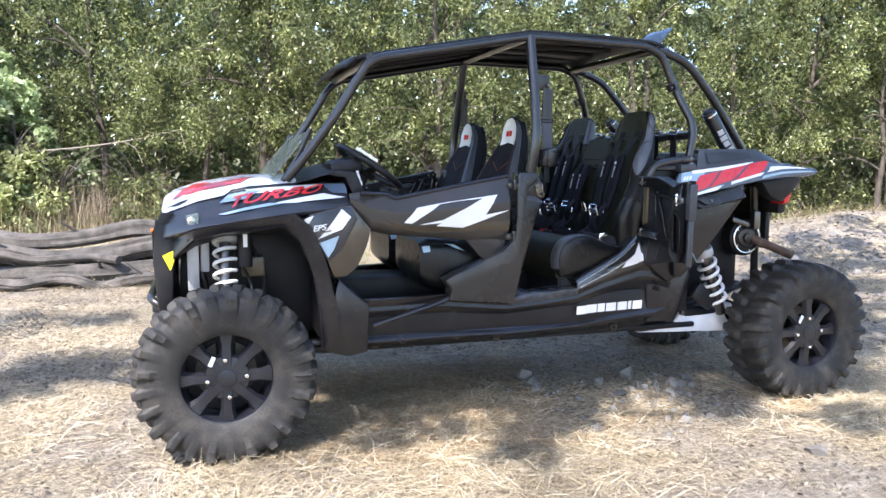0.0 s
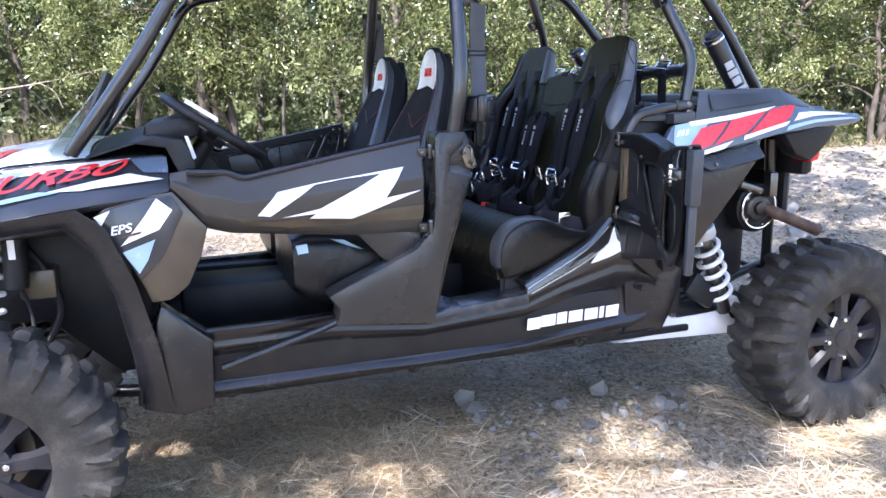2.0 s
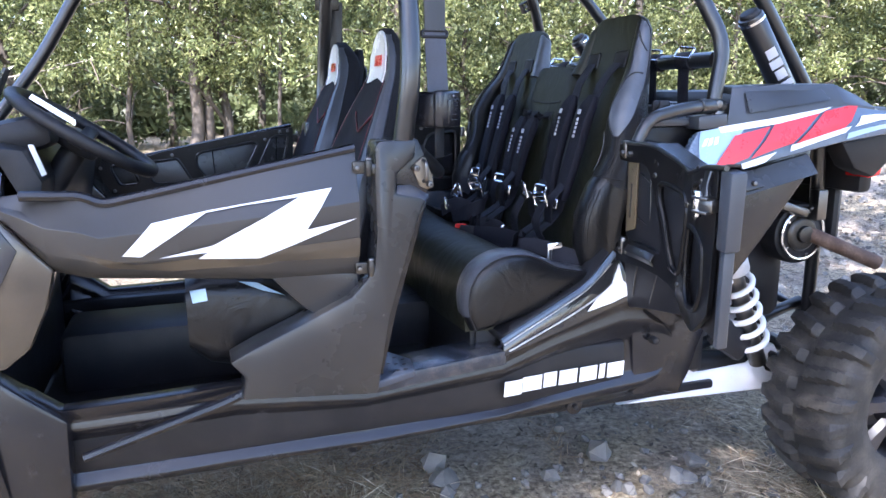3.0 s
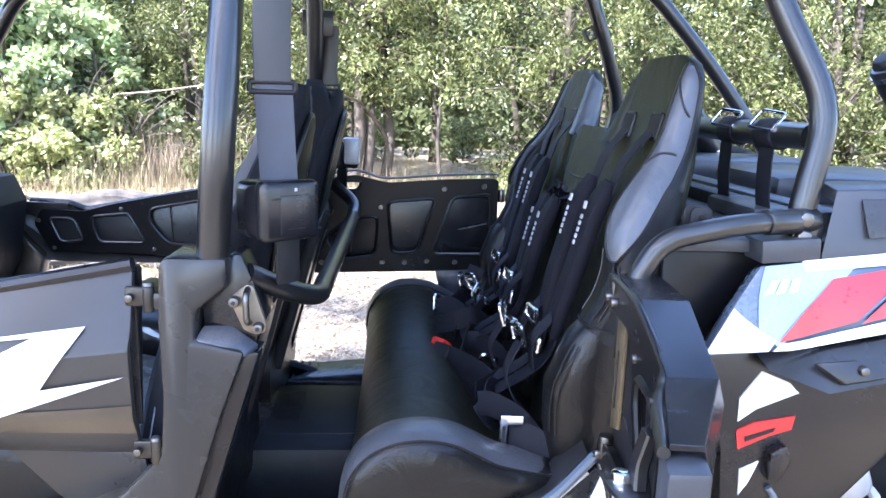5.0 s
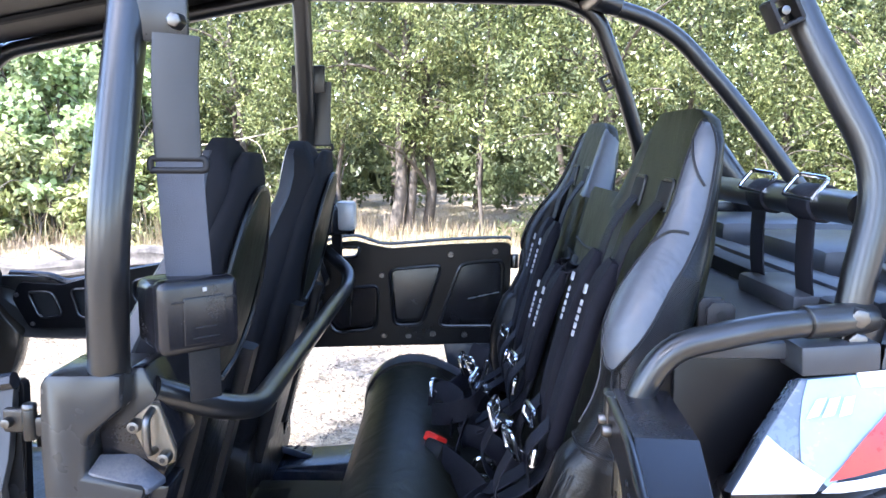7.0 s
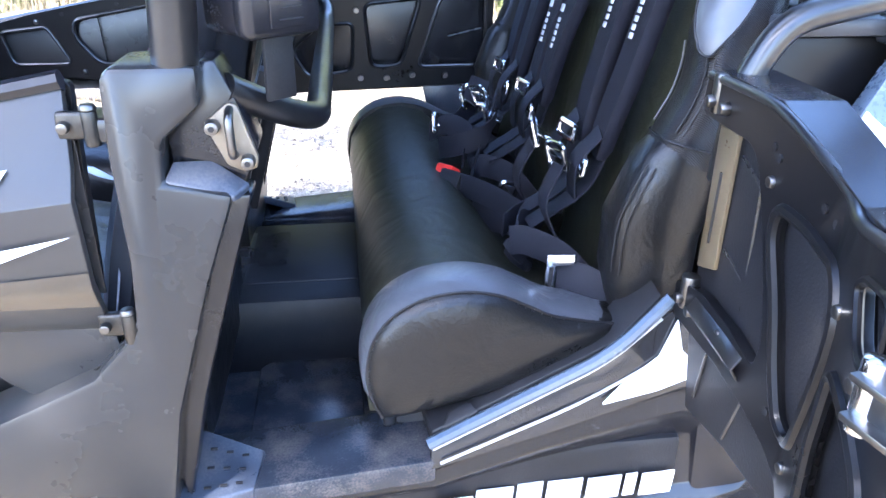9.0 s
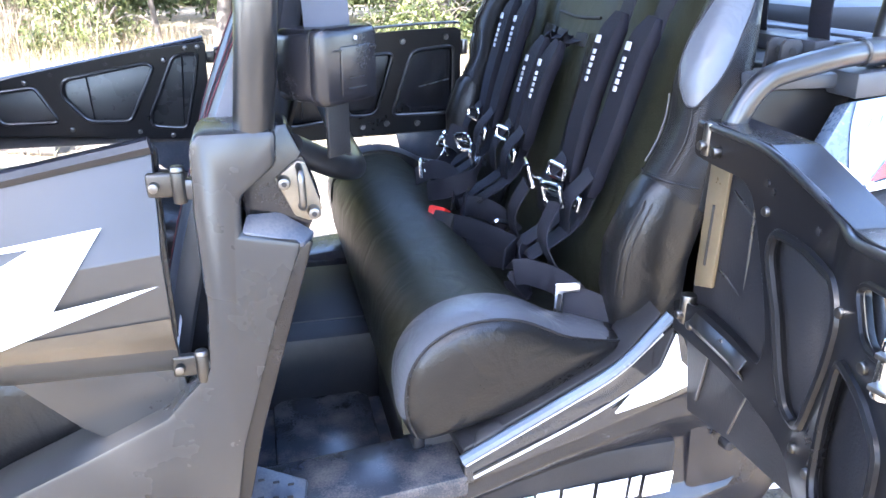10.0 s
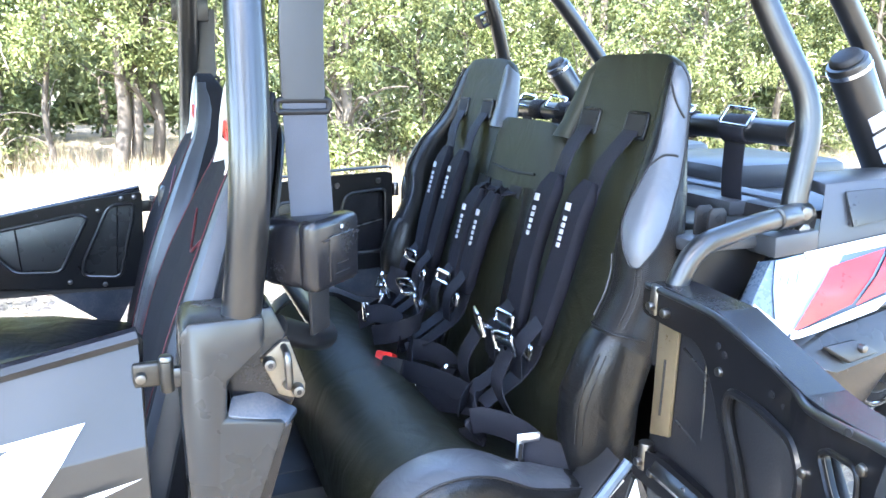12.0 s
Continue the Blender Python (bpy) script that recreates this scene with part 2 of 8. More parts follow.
def glassmat():
    m = bpy.data.materials.new("clear_acrylic")
    m.use_nodes = True
    t = m.node_tree
    n, l = t.nodes, t.links
    b = n["Principled BSDF"]
    b.inputs["Base Color"].default_value = (0.42, 0.45, 0.40, 1)
    b.inputs["Roughness"].default_value = 0.15
    tr = n.new("ShaderNodeBsdfTransparent")
    tr.inputs[0].default_value = (0.80, 0.84, 0.78, 1)
    co = n.new("ShaderNodeTexCoord")
    nz = n.new("ShaderNodeTexNoise")
    nz.inputs["Scale"].default_value, nz.inputs["Detail"].default_value = 9, 4
    l.new(co.outputs["Object"], nz.inputs["Vector"])
    mr = n.new("ShaderNodeMapRange")
    mr.inputs[3].default_value, mr.inputs[4].default_value = 0.22, 0.52
    l.new(nz.outputs["Fac"], mr.inputs[0])
    mx = n.new("ShaderNodeMixShader")
    l.new(mr.outputs[0], mx.inputs[0])
    l.new(tr.outputs[0], mx.inputs[1])
    l.new(b.outputs[0], mx.inputs[2])
    l.new(mx.outputs[0], n["Material Output"].inputs[0])
    return m


GLASS = glassmat()

ZINC = mat("zinc_plate", (0.175, 0.145, 0.105), 0.42, metal=0.5, dirt=DUST, dirt_amount=0.2)
LEDGEPL = mat("dusty_pale_plastic", (0.040, 0.048, 0.066), 0.30, vary=0.2, bump=0.1, fine=300, dirt=DUST, dirt_amount=0.30)
FLOORPL = mat("dusty_blue_grey_plastic", (0.0240, 0.0288, 0.0396), 0.22, vary=0.2, bump=0.1, fine=300, dirt=DUST, dirt_amount=0.30)
LITTER = leafmat("dry_leaf_litter", [(0.0, (0.05, 0.04, 0.03)), (0.7, (0.16, 0.125, 0.09)), (1.0, (0.34, 0.29, 0.22))], 0.1, 0.7)
for m_, v_ in ((VINYL, 0.36), (OLIVE, 0.32), (CARBON, 0.36), (WEB, 0.25), (PAD, 0.2), (CLOTH, 0.2), (DARK, 0.35)):
    m_.node_tree.nodes["Principled BSDF"].inputs["Specular IOR Level"].default_value = v_
LEAFY = leafmat("sunny_leaves", [(0.0, (0.22, 0.25, 0.09)), (0.6, (0.38, 0.41, 0.18)), (1.0, (0.52, 0.53, 0.28))], 0.45, 0.36)

# ---- building tools ----
def finish(bm, bevel=0.0, seg=2, smooth=38):
    bmesh.ops.remove_doubles(bm, verts=bm.verts, dist=1e-5)
    bmesh.ops.recalc_face_normals(bm, faces=bm.faces)
    if bevel:
        es = [e for e in bm.edges if len(e.link_faces) == 2 and e.calc_face_angle(0) > 0.5]
        bmesh.ops.bevel(bm, geom=es, offset=bevel, segments=seg, profile=0.5, affect="EDGES", clamp_overlap=True)
    me = bpy.data.meshes.new("m")
    bm.to_mesh(me)
    bm.free()
    me.shade_smooth()
    me.set_sharp_from_angle(angle=radians(smooth))
    return me


def part(name, me, material, parent=None, label=""):
    """One mesh object under a thing or a part."""
    if isinstance(me, bmesh.types.BMesh):
        me = finish(me)
    me.name = name
    if not me.materials:
        me.materials.append(material)
    ob = new(name, me)
    ob.parent = parent
    if label:
        ob["label"] = label
    return ob


def raw(verts, faces):
    bm = bmesh.new()
    vs = [bm.verts.new(v) for v in verts]
    for f in faces:
        try:
            bm.faces.new([vs[i] for i in f])
        except ValueError:
            pass
    return bm


def prism(pts, vec, bevel=0.0, seg=2):
    """A flat outline pushed along vec into a solid."""
    n, v = len(pts), Vector(vec)
    a = [Vector(p) for p in pts]
    bm = raw(a + [p + v for p in a], [list(range(n)), list(range(n, 2 * n))[::-1]] + [[i, (i + 1) % n, n + (i + 1) % n, n + i] for i in range(n)])
    return finish(bm, bevel, seg)


def side(outline, y, depth, s=1, bevel=0.006):
    """An upright plate lengthwise of the vehicle: outline in (x, z), its outer face at y, depth towards the middle."""
    return prism([(x, s * y, z) for x, z in outline], (0, s * depth, 0), bevel)


def slab(rows, vec, bevel=0.004, smooth=38):
    """A shell over a grid of points, vec thick."""
    v = Vector(vec)
    nr, nc = len(rows), len(rows[0])
    top = [Vector(p) for r in rows for p in r]
    k = len(top)
    fs = []
    for i in range(nr - 1):
        for j in range(nc - 1):
            q = [i * nc + j, i * nc + j + 1, (i + 1) * nc + j + 1, (i + 1) * nc + j]
            fs += [q, [k + a for a in q[::-1]]]
    rim = [j for j in range(nc)] + [i * nc + nc - 1 for i in range(1, nr)] + [(nr - 1) * nc + j for j in range(nc - 2, -1, -1)] + [i * nc for i in range(nr - 2, 0, -1)]
    for a, b in zip(rim, rim[1:] + rim[:1]):
        fs.append([a, b, k + b, k + a])
    return finish(raw(top + [p + v for p in top], fs), bevel, smooth=smooth)


def panel(cols, vs, thick=0.012, s=1, bevel=0.003):
    """A body side: cols are (x, z low, z high, y shift), vs are (share of the height, y). Returns the mesh and y as a function of x and z."""
    rows = [[(x, s * (y + dy), zb + v * (zt - zb)) for x, zb, zt, dy in cols] for v, y in vs]
    xs, vv, yy = [c[0] for c in cols], [v for v, _ in vs], [y for _, y in vs]

    def fy(x, z):
        zb, zt, dy = (float(np.interp(x, xs, [c[i] for c in cols])) for i in (1, 2, 3))
        return s * (float(np.interp((z - zb) / (zt - zb), vv, yy)) + dy)

    return slab(rows, (0, s * thick, 0), bevel), fy


def wrap(pts, fy, lift=0.003, s=1, cuts=4):
    """A thin decal that follows a body side: outline in (x, z)."""
    bm = raw([(x, 0, z) for x, z in pts], [list(range(len(pts)))])
    bm.normal_update()
    bmesh.ops.triangulate(bm, faces=bm.faces)
    bmesh.ops.subdivide_edges(bm, edges=bm.edges, cuts=cuts, use_grid_fill=True)
    bmesh.ops.triangulate(bm, faces=bm.faces)
    for v in bm.verts:
        v.co.y = fy(v.co.x, v.co.z) - s * lift
    return finish(bm)


def round_off(pts, r, n=4):
    """A closed flat outline with its corners rounded."""
    out, p = [], [Vector((*q, 0)) for q in pts]
    for i, b in enumerate(p):
        a, c = p[i - 1], p[(i + 1) % len(p)]
        d = min(r, (a - b).length * 0.45, (c - b).length * 0.45)
        u, w = b + (a - b).normalized() * d, b + (c - b).normalized() * d
        out += [tuple((u * (1 - t) ** 2 + b * 2 * t * (1 - t) + w * t * t).xy) for t in [k / n for k in range(n + 1)]]
    return out


def stamped(outline, holes, place, vec, bevel=0.003):
    """A pressed sheet with holes through it; place turns its flat points into the vehicle's space."""
    bm = bmesh.new()
    for loop in [outline] + holes:
        vs = [bm.verts.new((a, b, 0)) for a, b in loop]
        for a, b in zip(vs, vs[1:] + vs[:1]):
            bm.edges.new((a, b))
    bmesh.ops.triangle_fill(bm, use_beauty=True, use_dissolve=False, edges=bm.edges[:], normal=(0, 0, 1))
    for v in bm.verts:
        v.co = Vector(place(v.co.x, v.co.y))
    ext = bmesh.ops.extrude_face_region(bm, geom=bm.faces[:])["geom"]
    bmesh.ops.translate(bm, vec=Vector(vec), verts=[q for q in ext if isinstance(q, bmesh.types.BMVert)])
    return finish(bm, bevel, smooth=22)


def rolled_edge(loop, place, r):
    """The rolled lip round a hole."""
    pts = [Vector(place(a, b)) for a, b in loop]
    return tube(pts + pts[:2], r, 0.004, 8)


def smooth_path(pts, n=6):
    p = [Vector(a) for a in pts]
    p = [2 * p[0] - p[1]] + p + [2 * p[-1] - p[-2]]
    out = []
    for i in range(1, len(p) - 2):
        for k in range(n):
            t = k / n
            a, b, c, d = p[i - 1:i + 3]
            out.append(0.5 * ((2 * b) + (c - a) * t + (2 * a - 5 * b + 4 * c - d) * t * t + (3 * b - a - 3 * c + d) * t ** 3))
    return out + [p[-2]]


def bend_path(pts, rad=0.05, n=6):
    """Straight runs with rounded bends."""
    p = [Vector(a) for a in pts]
    out = [p[0]]
    for a, b, c in zip(p, p[1:], p[2:]):
        d = min(rad, (a - b).length * 0.45, (c - b).length * 0.45)
        u, w = b + (a - b).normalized() * d, b + (c - b).normalized() * d
        out += [u * (1 - t) ** 2 + b * 2 * t * (1 - t) + w * t * t for t in [k / n for k in range(n + 1)]]
    return out + [p[-1]]


def sweep(path, ring, caps=True, up=None):
    """ring(i, share) gives the outline in the path's own cross directions."""
    path = [Vector(p) for p in path]
    tang = [(path[min(i + 1, len(path) - 1)] - path[max(i - 1, 0)]).normalized() for i in range(len(path))]
    up = tang[0].orthogonal().normalized() if up is None else Vector(up)
    verts, n = [], 0
    for i, (p, t) in enumerate(zip(path, tang)):
        up = (up - t * up.dot(t)).normalized()
        sd = t.cross(up)
        r = ring(i, i / (len(path) - 1))
        n = len(r)
        verts += [p + sd * a + up * b for a, b in r]
    fs = [[i * n + j, i * n + (j + 1) % n, (i + 1) * n + (j + 1) % n, (i + 1) * n + j] for i in range(len(path) - 1) for j in range(n)]
    if caps:
        fs += [list(range(n))[::-1], [(len(path) - 1) * n + j for j in range(n)]]
    return raw(verts, fs)


def tube(pts, r, rad=0.06, seg=18, r2=None, smooth=False):
    path = smooth_path(pts) if smooth else bend_path(pts, rad)
    e = r if r2 is None else r2
    return finish(sweep(path, lambda i, k: [((r + (e - r) * k) * math.cos(a), (r + (e - r) * k) * math.sin(a)) for a in [2 * math.pi * j / seg for j in range(seg)]]))


def bar(pts, wide, deep, up, rad=0.03):
    """A flat bar with softened edges along a bent path; up is the direction of its depth."""
    a, b = wide / 2, deep / 2
    c = min(a, b) * 0.35
    ring = [(-a, -b + c), (-a + c, -b), (a - c, -b), (a, -b + c), (a, b - c), (a - c, b), (-a + c, b), (-a, b - c)]
    return finish(sweep(bend_path(pts, rad), lambda i, k: ring, True, up))


def cyl(a, b, r, r2=None, seg=16, bevel=0.0):
    a, b = Vector(a), Vector(b)
    e = r if r2 is None else r2
    d = (b - a).normalized()
    u = d.orthogonal().normalized()
    w = d.cross(u)
    ang = [2 * math.pi * j / seg for j in range(seg)]
    vs = [a + (u * math.cos(t) + w * math.sin(t)) * r for t in ang] + [b + (u * math.cos(t) + w * math.sin(t)) * e for t in ang]
    return finish(raw(vs, [list(range(seg))[::-1], list(range(seg, 2 * seg))] + [[j, (j + 1) % seg, seg + (j + 1) % seg, seg + j] for j in range(seg)]), bevel)


def box(c, size, rot=(0, 0, 0), bevel=0.008, seg=2):
    bm = bmesh.new()
    bmesh.ops.create_cube(bm, size=1)
    bmesh.ops.transform(bm, matrix=pose(*c, *rot) @ Matrix.Diagonal((*size, 1)), verts=bm.verts)
    return finish(bm, bevel, seg)


def lathe(profile, seg=48):
    """Turned about the y axis: profile of (radius, y)."""
    n = len(profile)
    vs = [(r * math.cos(a), y, r * math.sin(a)) for a in [2 * math.pi * j / seg for j in range(seg)] for r, y in profile]
    return raw(vs, [[j * n + i, j * n + i + 1, ((j + 1) % seg) * n + i + 1, ((j + 1) % seg) * n + i] for j in range(seg) for i in range(n - 1)])


def loft(rings, caps=True, smooth=50):
    n = len(rings[0])
    fs = [[i * n + j, i * n + (j + 1) % n, (i + 1) * n + (j + 1) % n, (i + 1) * n + j] for i in range(len(rings) - 1) for j in range(n)]
    if caps:
        fs += [list(range(n))[::-1], [(len(rings) - 1) * n + j for j in range(n)]]
    return finish(raw([p for r in rings for p in r], fs), smooth=smooth)


def rounded(a, b, p=3.0, seg=24):
    """A rounded rectangle of half sizes a, b."""
    out = []
    for j in range(seg):
        t = 2 * math.pi * j / seg
        c, s = math.cos(t), math.sin(t)
        out.append((a * math.copysign(abs(c) ** (2 / p), c), b * math.copysign(abs(s) ** (2 / p), s)))
    return out


def ribbon(pts, width, thick, across=(0, 1, 0), smooth=True, taper=None):
    """A strap along a path, its width along across."""
    path = smooth_path(pts, 5) if smooth else [Vector(p) for p in pts]
    w = Vector(across).normalized()
    vs, n = [], len(path)
    for i, p in enumerate(path):
        t = (path[min(i + 1, n - 1)] - path[max(i - 1, 0)]).normalized()
        wd = (w - t * w.dot(t)).normalized()
        nn = t.cross(wd)
        k = 1 if taper is None else float(np.interp(i / (n - 1), *taper))
        hw, ht = width * 0.5 * k, thick * 0.5 * k
        vs += [p + wd * a * hw + nn * b * ht for a, b in ((-1, -0.5), (-0.85, -1), (0.85, -1), (1, -0.5), (1, 0.5), (0.85, 1), (-0.85, 1), (-1, 0.5))]
    fs = [[i * 8 + j, i * 8 + (j + 1) % 8, i * 8 + 8 + (j + 1) % 8, i * 8 + 8 + j] for i in range(n - 1) for j in range(8)]
    fs += [list(range(8))[::-1], [(n - 1) * 8 + j for j in range(8)]]
    return finish(raw(vs, fs), smooth=50)


def coil(a, b, radius, wire, turns, seg=8, lead=0.0):
    a, b = Vector(a), Vector(b)
    d = (b - a).normalized()
    u = d.orthogonal().normalized()
    w = d.cross(u)
    n = int(turns * 18)
    path = [a + (b - a) * (i / n) + (u * math.cos(2 * math.pi * turns * i / n) + w * math.sin(2 * math.pi * turns * i / n)) * radius for i in range(n + 1)]
    return finish(sweep(path, lambda i, k: [(wire * math.cos(t), wire * math.sin(t)) for t in [2 * math.pi * j / seg for j in range(seg)]]))


def lettering(text, size, origin, along, up, depth=0.002, shear=0.0, squeeze=1.0, bold=0.018):
    """Raised letters in the built-in font, from origin in the directions along and up."""
    cu = bpy.data.curves.new("t", "FONT")
    cu.body, cu.size, cu.extrude, cu.shear = text, size, depth, shear
    cu.offset = size * bold
    ob = bpy.data.objects.new("t", cu)
    me = bpy.data.meshes.new_from_object(ob)
    bpy.data.objects.remove(ob)
    me.materials.clear()
    a = Vector(along).normalized()
    u = Vector(up)
    u = (u - a * u.dot(a)).normalized()
    m = Matrix.Translation(origin) @ Matrix((a * squeeze, u, a.cross(u))).transposed().to_4x4()
    me.transform(m)
    return me


def cloud_mesh(verts, k):
    """Many loose faces of k corners each, from an array of points."""
    v = np.asarray(verts, dtype=np.float32).reshape(-1, 3)
    nf = len(v) // k
    me = bpy.data.meshes.new("m")
    me.vertices.add(len(v))
    me.vertices.foreach_set("co", v.ravel())
    me.loops.add(len(v))
    me.loops.foreach_set("vertex_index", np.arange(len(v), dtype=np.int32))
    me.polygons.add(nf)
    me.polygons.foreach_set("loop_start", np.arange(0, len(v), k, dtype=np.int32))
    me.update(calc_edges=True)
    return me

# ---- ground ----
def height(x, y):
    """The lie of the ground."""
    z = 0.035 * noise.noise(Vector((x * 0.55, y * 0.55, 3.1))) + 0.014 * noise.noise(Vector((x * 2.1, y * 2.1, 7.7)))
    z += 0.09 * math.exp(-((x + 1.95) / 0.75) ** 2 - ((y + 1.45) / 0.35) ** 2)
    z += 0.5 * noise.noise(Vector((x * 0.07, y * 0.07, 1.0))) * min(1.0, max(0.0, (math.hypot(x, y - 2) - 5) / 20))
    z += 0.62 * math.exp(-((x - 7.6) / 2.7) ** 2 - ((y - 4.3) / 2.3) ** 2)
    for wx, wy in ((-1.486, -0.63), (1.486, -0.61), (-1.486, 0.63), (1.486, 0.61)):
        z += (-0.012 - z) * math.exp(-((x - wx) ** 2 + (y - wy) ** 2) / 0.09)
    return z


def build_ground():
    a = np.linspace(-1, 1, 261)
    xs = np.sinh(a * 5.6) / np.sinh(5.6) * 400
    ys = xs + 2.0
    V = [(x, y, height(x, y)) for y in ys for x in xs]
    n = len(xs)
    me = bpy.data.meshes.new("ground")
    me.from_pydata(V, [], [(j * n + i, j * n + i + 1, (j + 1) * n + i + 1, (j + 1) * n + i) for j in range(n - 1) for i in range(n - 1)])
    me.shade_smooth()
    me.materials.append(GROUND)
    tagged(new("ground", me), "dry dusty dirt ground with straw litter and pebbles", "ground", kind="structure")


build_ground()
rng = np.random.default_rng(7)


def heights(p):
    return np.array([height(x, y) for x, y in p])


def straw_litter(n, xr, yr, lmin, lmax, wide, tilt, seed):
    """Thin dry stalks lying about."""
    g = np.random.default_rng(seed)
    x = g.uniform(*xr, n)
    y = g.uniform(*yr, n)
    keep = np.array([noise.noise(Vector((a * 0.7, b * 0.7, 9.0))) + 0.5 * noise.noise(Vector((a * 2.3, b * 2.3, 4.0))) for a, b in zip(x, y)]) > g.uniform(-0.40, 0.45, n)
    x, y = x[keep], y[keep]
    n = len(x)
    z = heights(zip(x, y)) + g.uniform(0.002, 0.012, n)
    an, ln = g.uniform(0, 2 * np.pi, n), g.uniform(lmin, lmax, n)
    up = g.exponential(tilt, n)
    d = np.stack([np.cos(an), np.sin(an), up], 1)
    d = d / np.linalg.norm(d, axis=1)[:, None] * ln[:, None]
    w = np.stack([-np.sin(an), np.cos(an), g.uniform(-0.6, 0.6, n)], 1) * (wide * g.uniform(0.6, 1.3, n))[:, None]
    p = np.stack([x, y, z], 1)
    return cloud_mesh(np.stack([p - w, p + d * 0.5 - w * 0.8 + [0, 0, 0.004], p + d, p + d * 0.5 + w * 0.8 + [0, 0, 0.004]], 1), 4)


def stuff(name, me, material, label, category):
    me.materials.append(material)
    return tagged(new(name, me), label, category, kind="stuff")


stuff("straw_litter", straw_litter(230000, (-5, 5.5), (-2.6, 4.5), 0.03, 0.17, 0.0012, 0.13, 1), STRAW, "pale dry straw lying loose on the dirt", "straw")
stuff("straw_litter", straw_litter(75000, (-6, -1.2), (-2.8, 3.0), 0.04, 0.2, 0.0013, 0.12, 41), STRAW, "pale straw strewn thickly before the buggy", "straw")
stuff("straw_litter", straw_litter(80000, (-10, 14), (4.0, 15), 0.08, 0.34, 0.005, 0.35, 2), WEED, "sunlit dry grass litter below the trees", "straw")


stuff("long_straw", straw_litter(30000, (-4, 4.5), (-2.6, -0.2), 0.09, 0.28, 0.0014, 0.10, 5), STRAW, "long dry grass stems lying in tangled patches", "straw")


stuff("bright_straw", straw_litter(70000, (-2.4, 3.2), (-2.4, -0.1), 0.05, 0.22, 0.0015, 0.10, 55), PALESTRAW, "bleached straw stems strewn over the dirt beside the buggy", "straw")


# A browner set of stems, laid only below and just beside the sill.
stuff("brown_straw", straw_litter(30000, (-1.3, 1.4), (-0.95, 0.5), 0.03, 0.14, 0.0018, 0.12, 65), BROWNSTRAW, "brown straw stems scattered under the sill", "straw")


def flakes(n, xr, yr, size, seed):
    """Small curled dry leaves and crumbs of bark on the ground."""
    g = np.random.default_rng(seed)
    x, y = g.uniform(*xr, n), g.uniform(*yr, n)
    z = heights(zip(x, y)) + g.uniform(0.002, 0.010, n)
    an, ln = g.uniform(0, 2 * np.pi, n), size * g.uniform(0.4, 1.4, n)
    u = np.stack([np.cos(an), np.sin(an), g.uniform(-0.5, 0.5, n)], 1) * ln[:, None]
    w = np.stack([-np.sin(an), np.cos(an), g.uniform(-0.6, 0.6, n)], 1) * (ln * g.uniform(0.25, 0.6, n))[:, None]
    p = np.stack([x, y, z], 1)
    return cloud_mesh(np.stack([p - u, p + w, p + u, p - w], 1), 4)


stuff("leaf_litter", flakes(45000, (-5, 5.5), (-2.6, 4.5), 0.012, 15), LITTER, "brown crumbs of dry leaves and bark on the dirt", "leaf litter")


stuff("leaf_litter", flakes(14000, (2.0, 12.0), (0.0, 9.0), 0.028, 16), LITTER, "brown dead leaves and twigs strewn behind the buggy", "leaf litter")


stuff("leaf_litter", flakes(26000, (-3.0, 2.6), (0.7, 4.6), 0.015, 17), LITTER, "brown crumbs and pebbly dirt beyond the buggy", "leaf litter")


def tufts(spots, blades, h, spread, wide, seed):
    g = np.random.default_rng(seed)
    out = []
    for x, y, k in spots:
        m = blades
        px, py = x + g.normal(0, spread, m), y + g.normal(0, spread, m)
        z = heights(zip(px, py)) - 0.01
        an = g.uniform(0, 2 * np.pi, m)
        hh = h * k * g.uniform(0.35, 1.0, m)
        lean = g.uniform(0.05, 0.55, m) * hh
        p = np.stack([px, py, z], 1)
        tip = p + np.stack([np.cos(an) * lean, np.sin(an) * lean, hh], 1)
        mid = p + np.stack([np.cos(an) * lean * 0.3, np.sin(an) * lean * 0.3, hh * 0.6], 1)
        w = np.stack([-np.sin(an), np.cos(an), 0 * an], 1) * (wide * g.uniform(0.6, 1.4, m))[:, None]
        out.append(np.stack([p - w, mid - w * 0.7, tip, mid + w * 0.7], 1))
    return cloud_mesh(np.concatenate(out), 4)


near_spots = [(x, y, k) for x, y, k in zip(rng.uniform(-3.2, 3.6, 60), rng.uniform(-2.0, -0.75, 60), rng.uniform(0.2, 0.7, 60)) if not (-1.95 < x < -1.0 and y > -1.0)]
near_spots += [(-0.95, -0.75, 1.5), (-0.85, -0.95, 1.2), (-0.6, -0.9, 1.2), (0.55, -0.8, 1.2), (0.6, -0.75, 1.3), (-0.75, -0.8, 1.2)]
stuff("dry_grass", tufts(near_spots, 9, 0.17, 0.09, 0.0011, 3), STRAW, "sparse dry grass stalks standing beside the buggy", "grass")
weed_spots = list(zip(rng.uniform(-10, -3.0, 80), rng.uniform(8.6, 12.0, 80), rng.uniform(0.25, 1.0, 80)))
weed_spots += list(zip(rng.uniform(-3, 16, 22), rng.uniform(9.6, 13.5, 22), rng.uniform(0.15, 0.45, 22)))
stuff("dry_weeds", tufts(weed_spots, 46, 0.95, 0.42, 0.005, 4), WEED, "tall dry weeds along the edge of the thicket", "weeds")


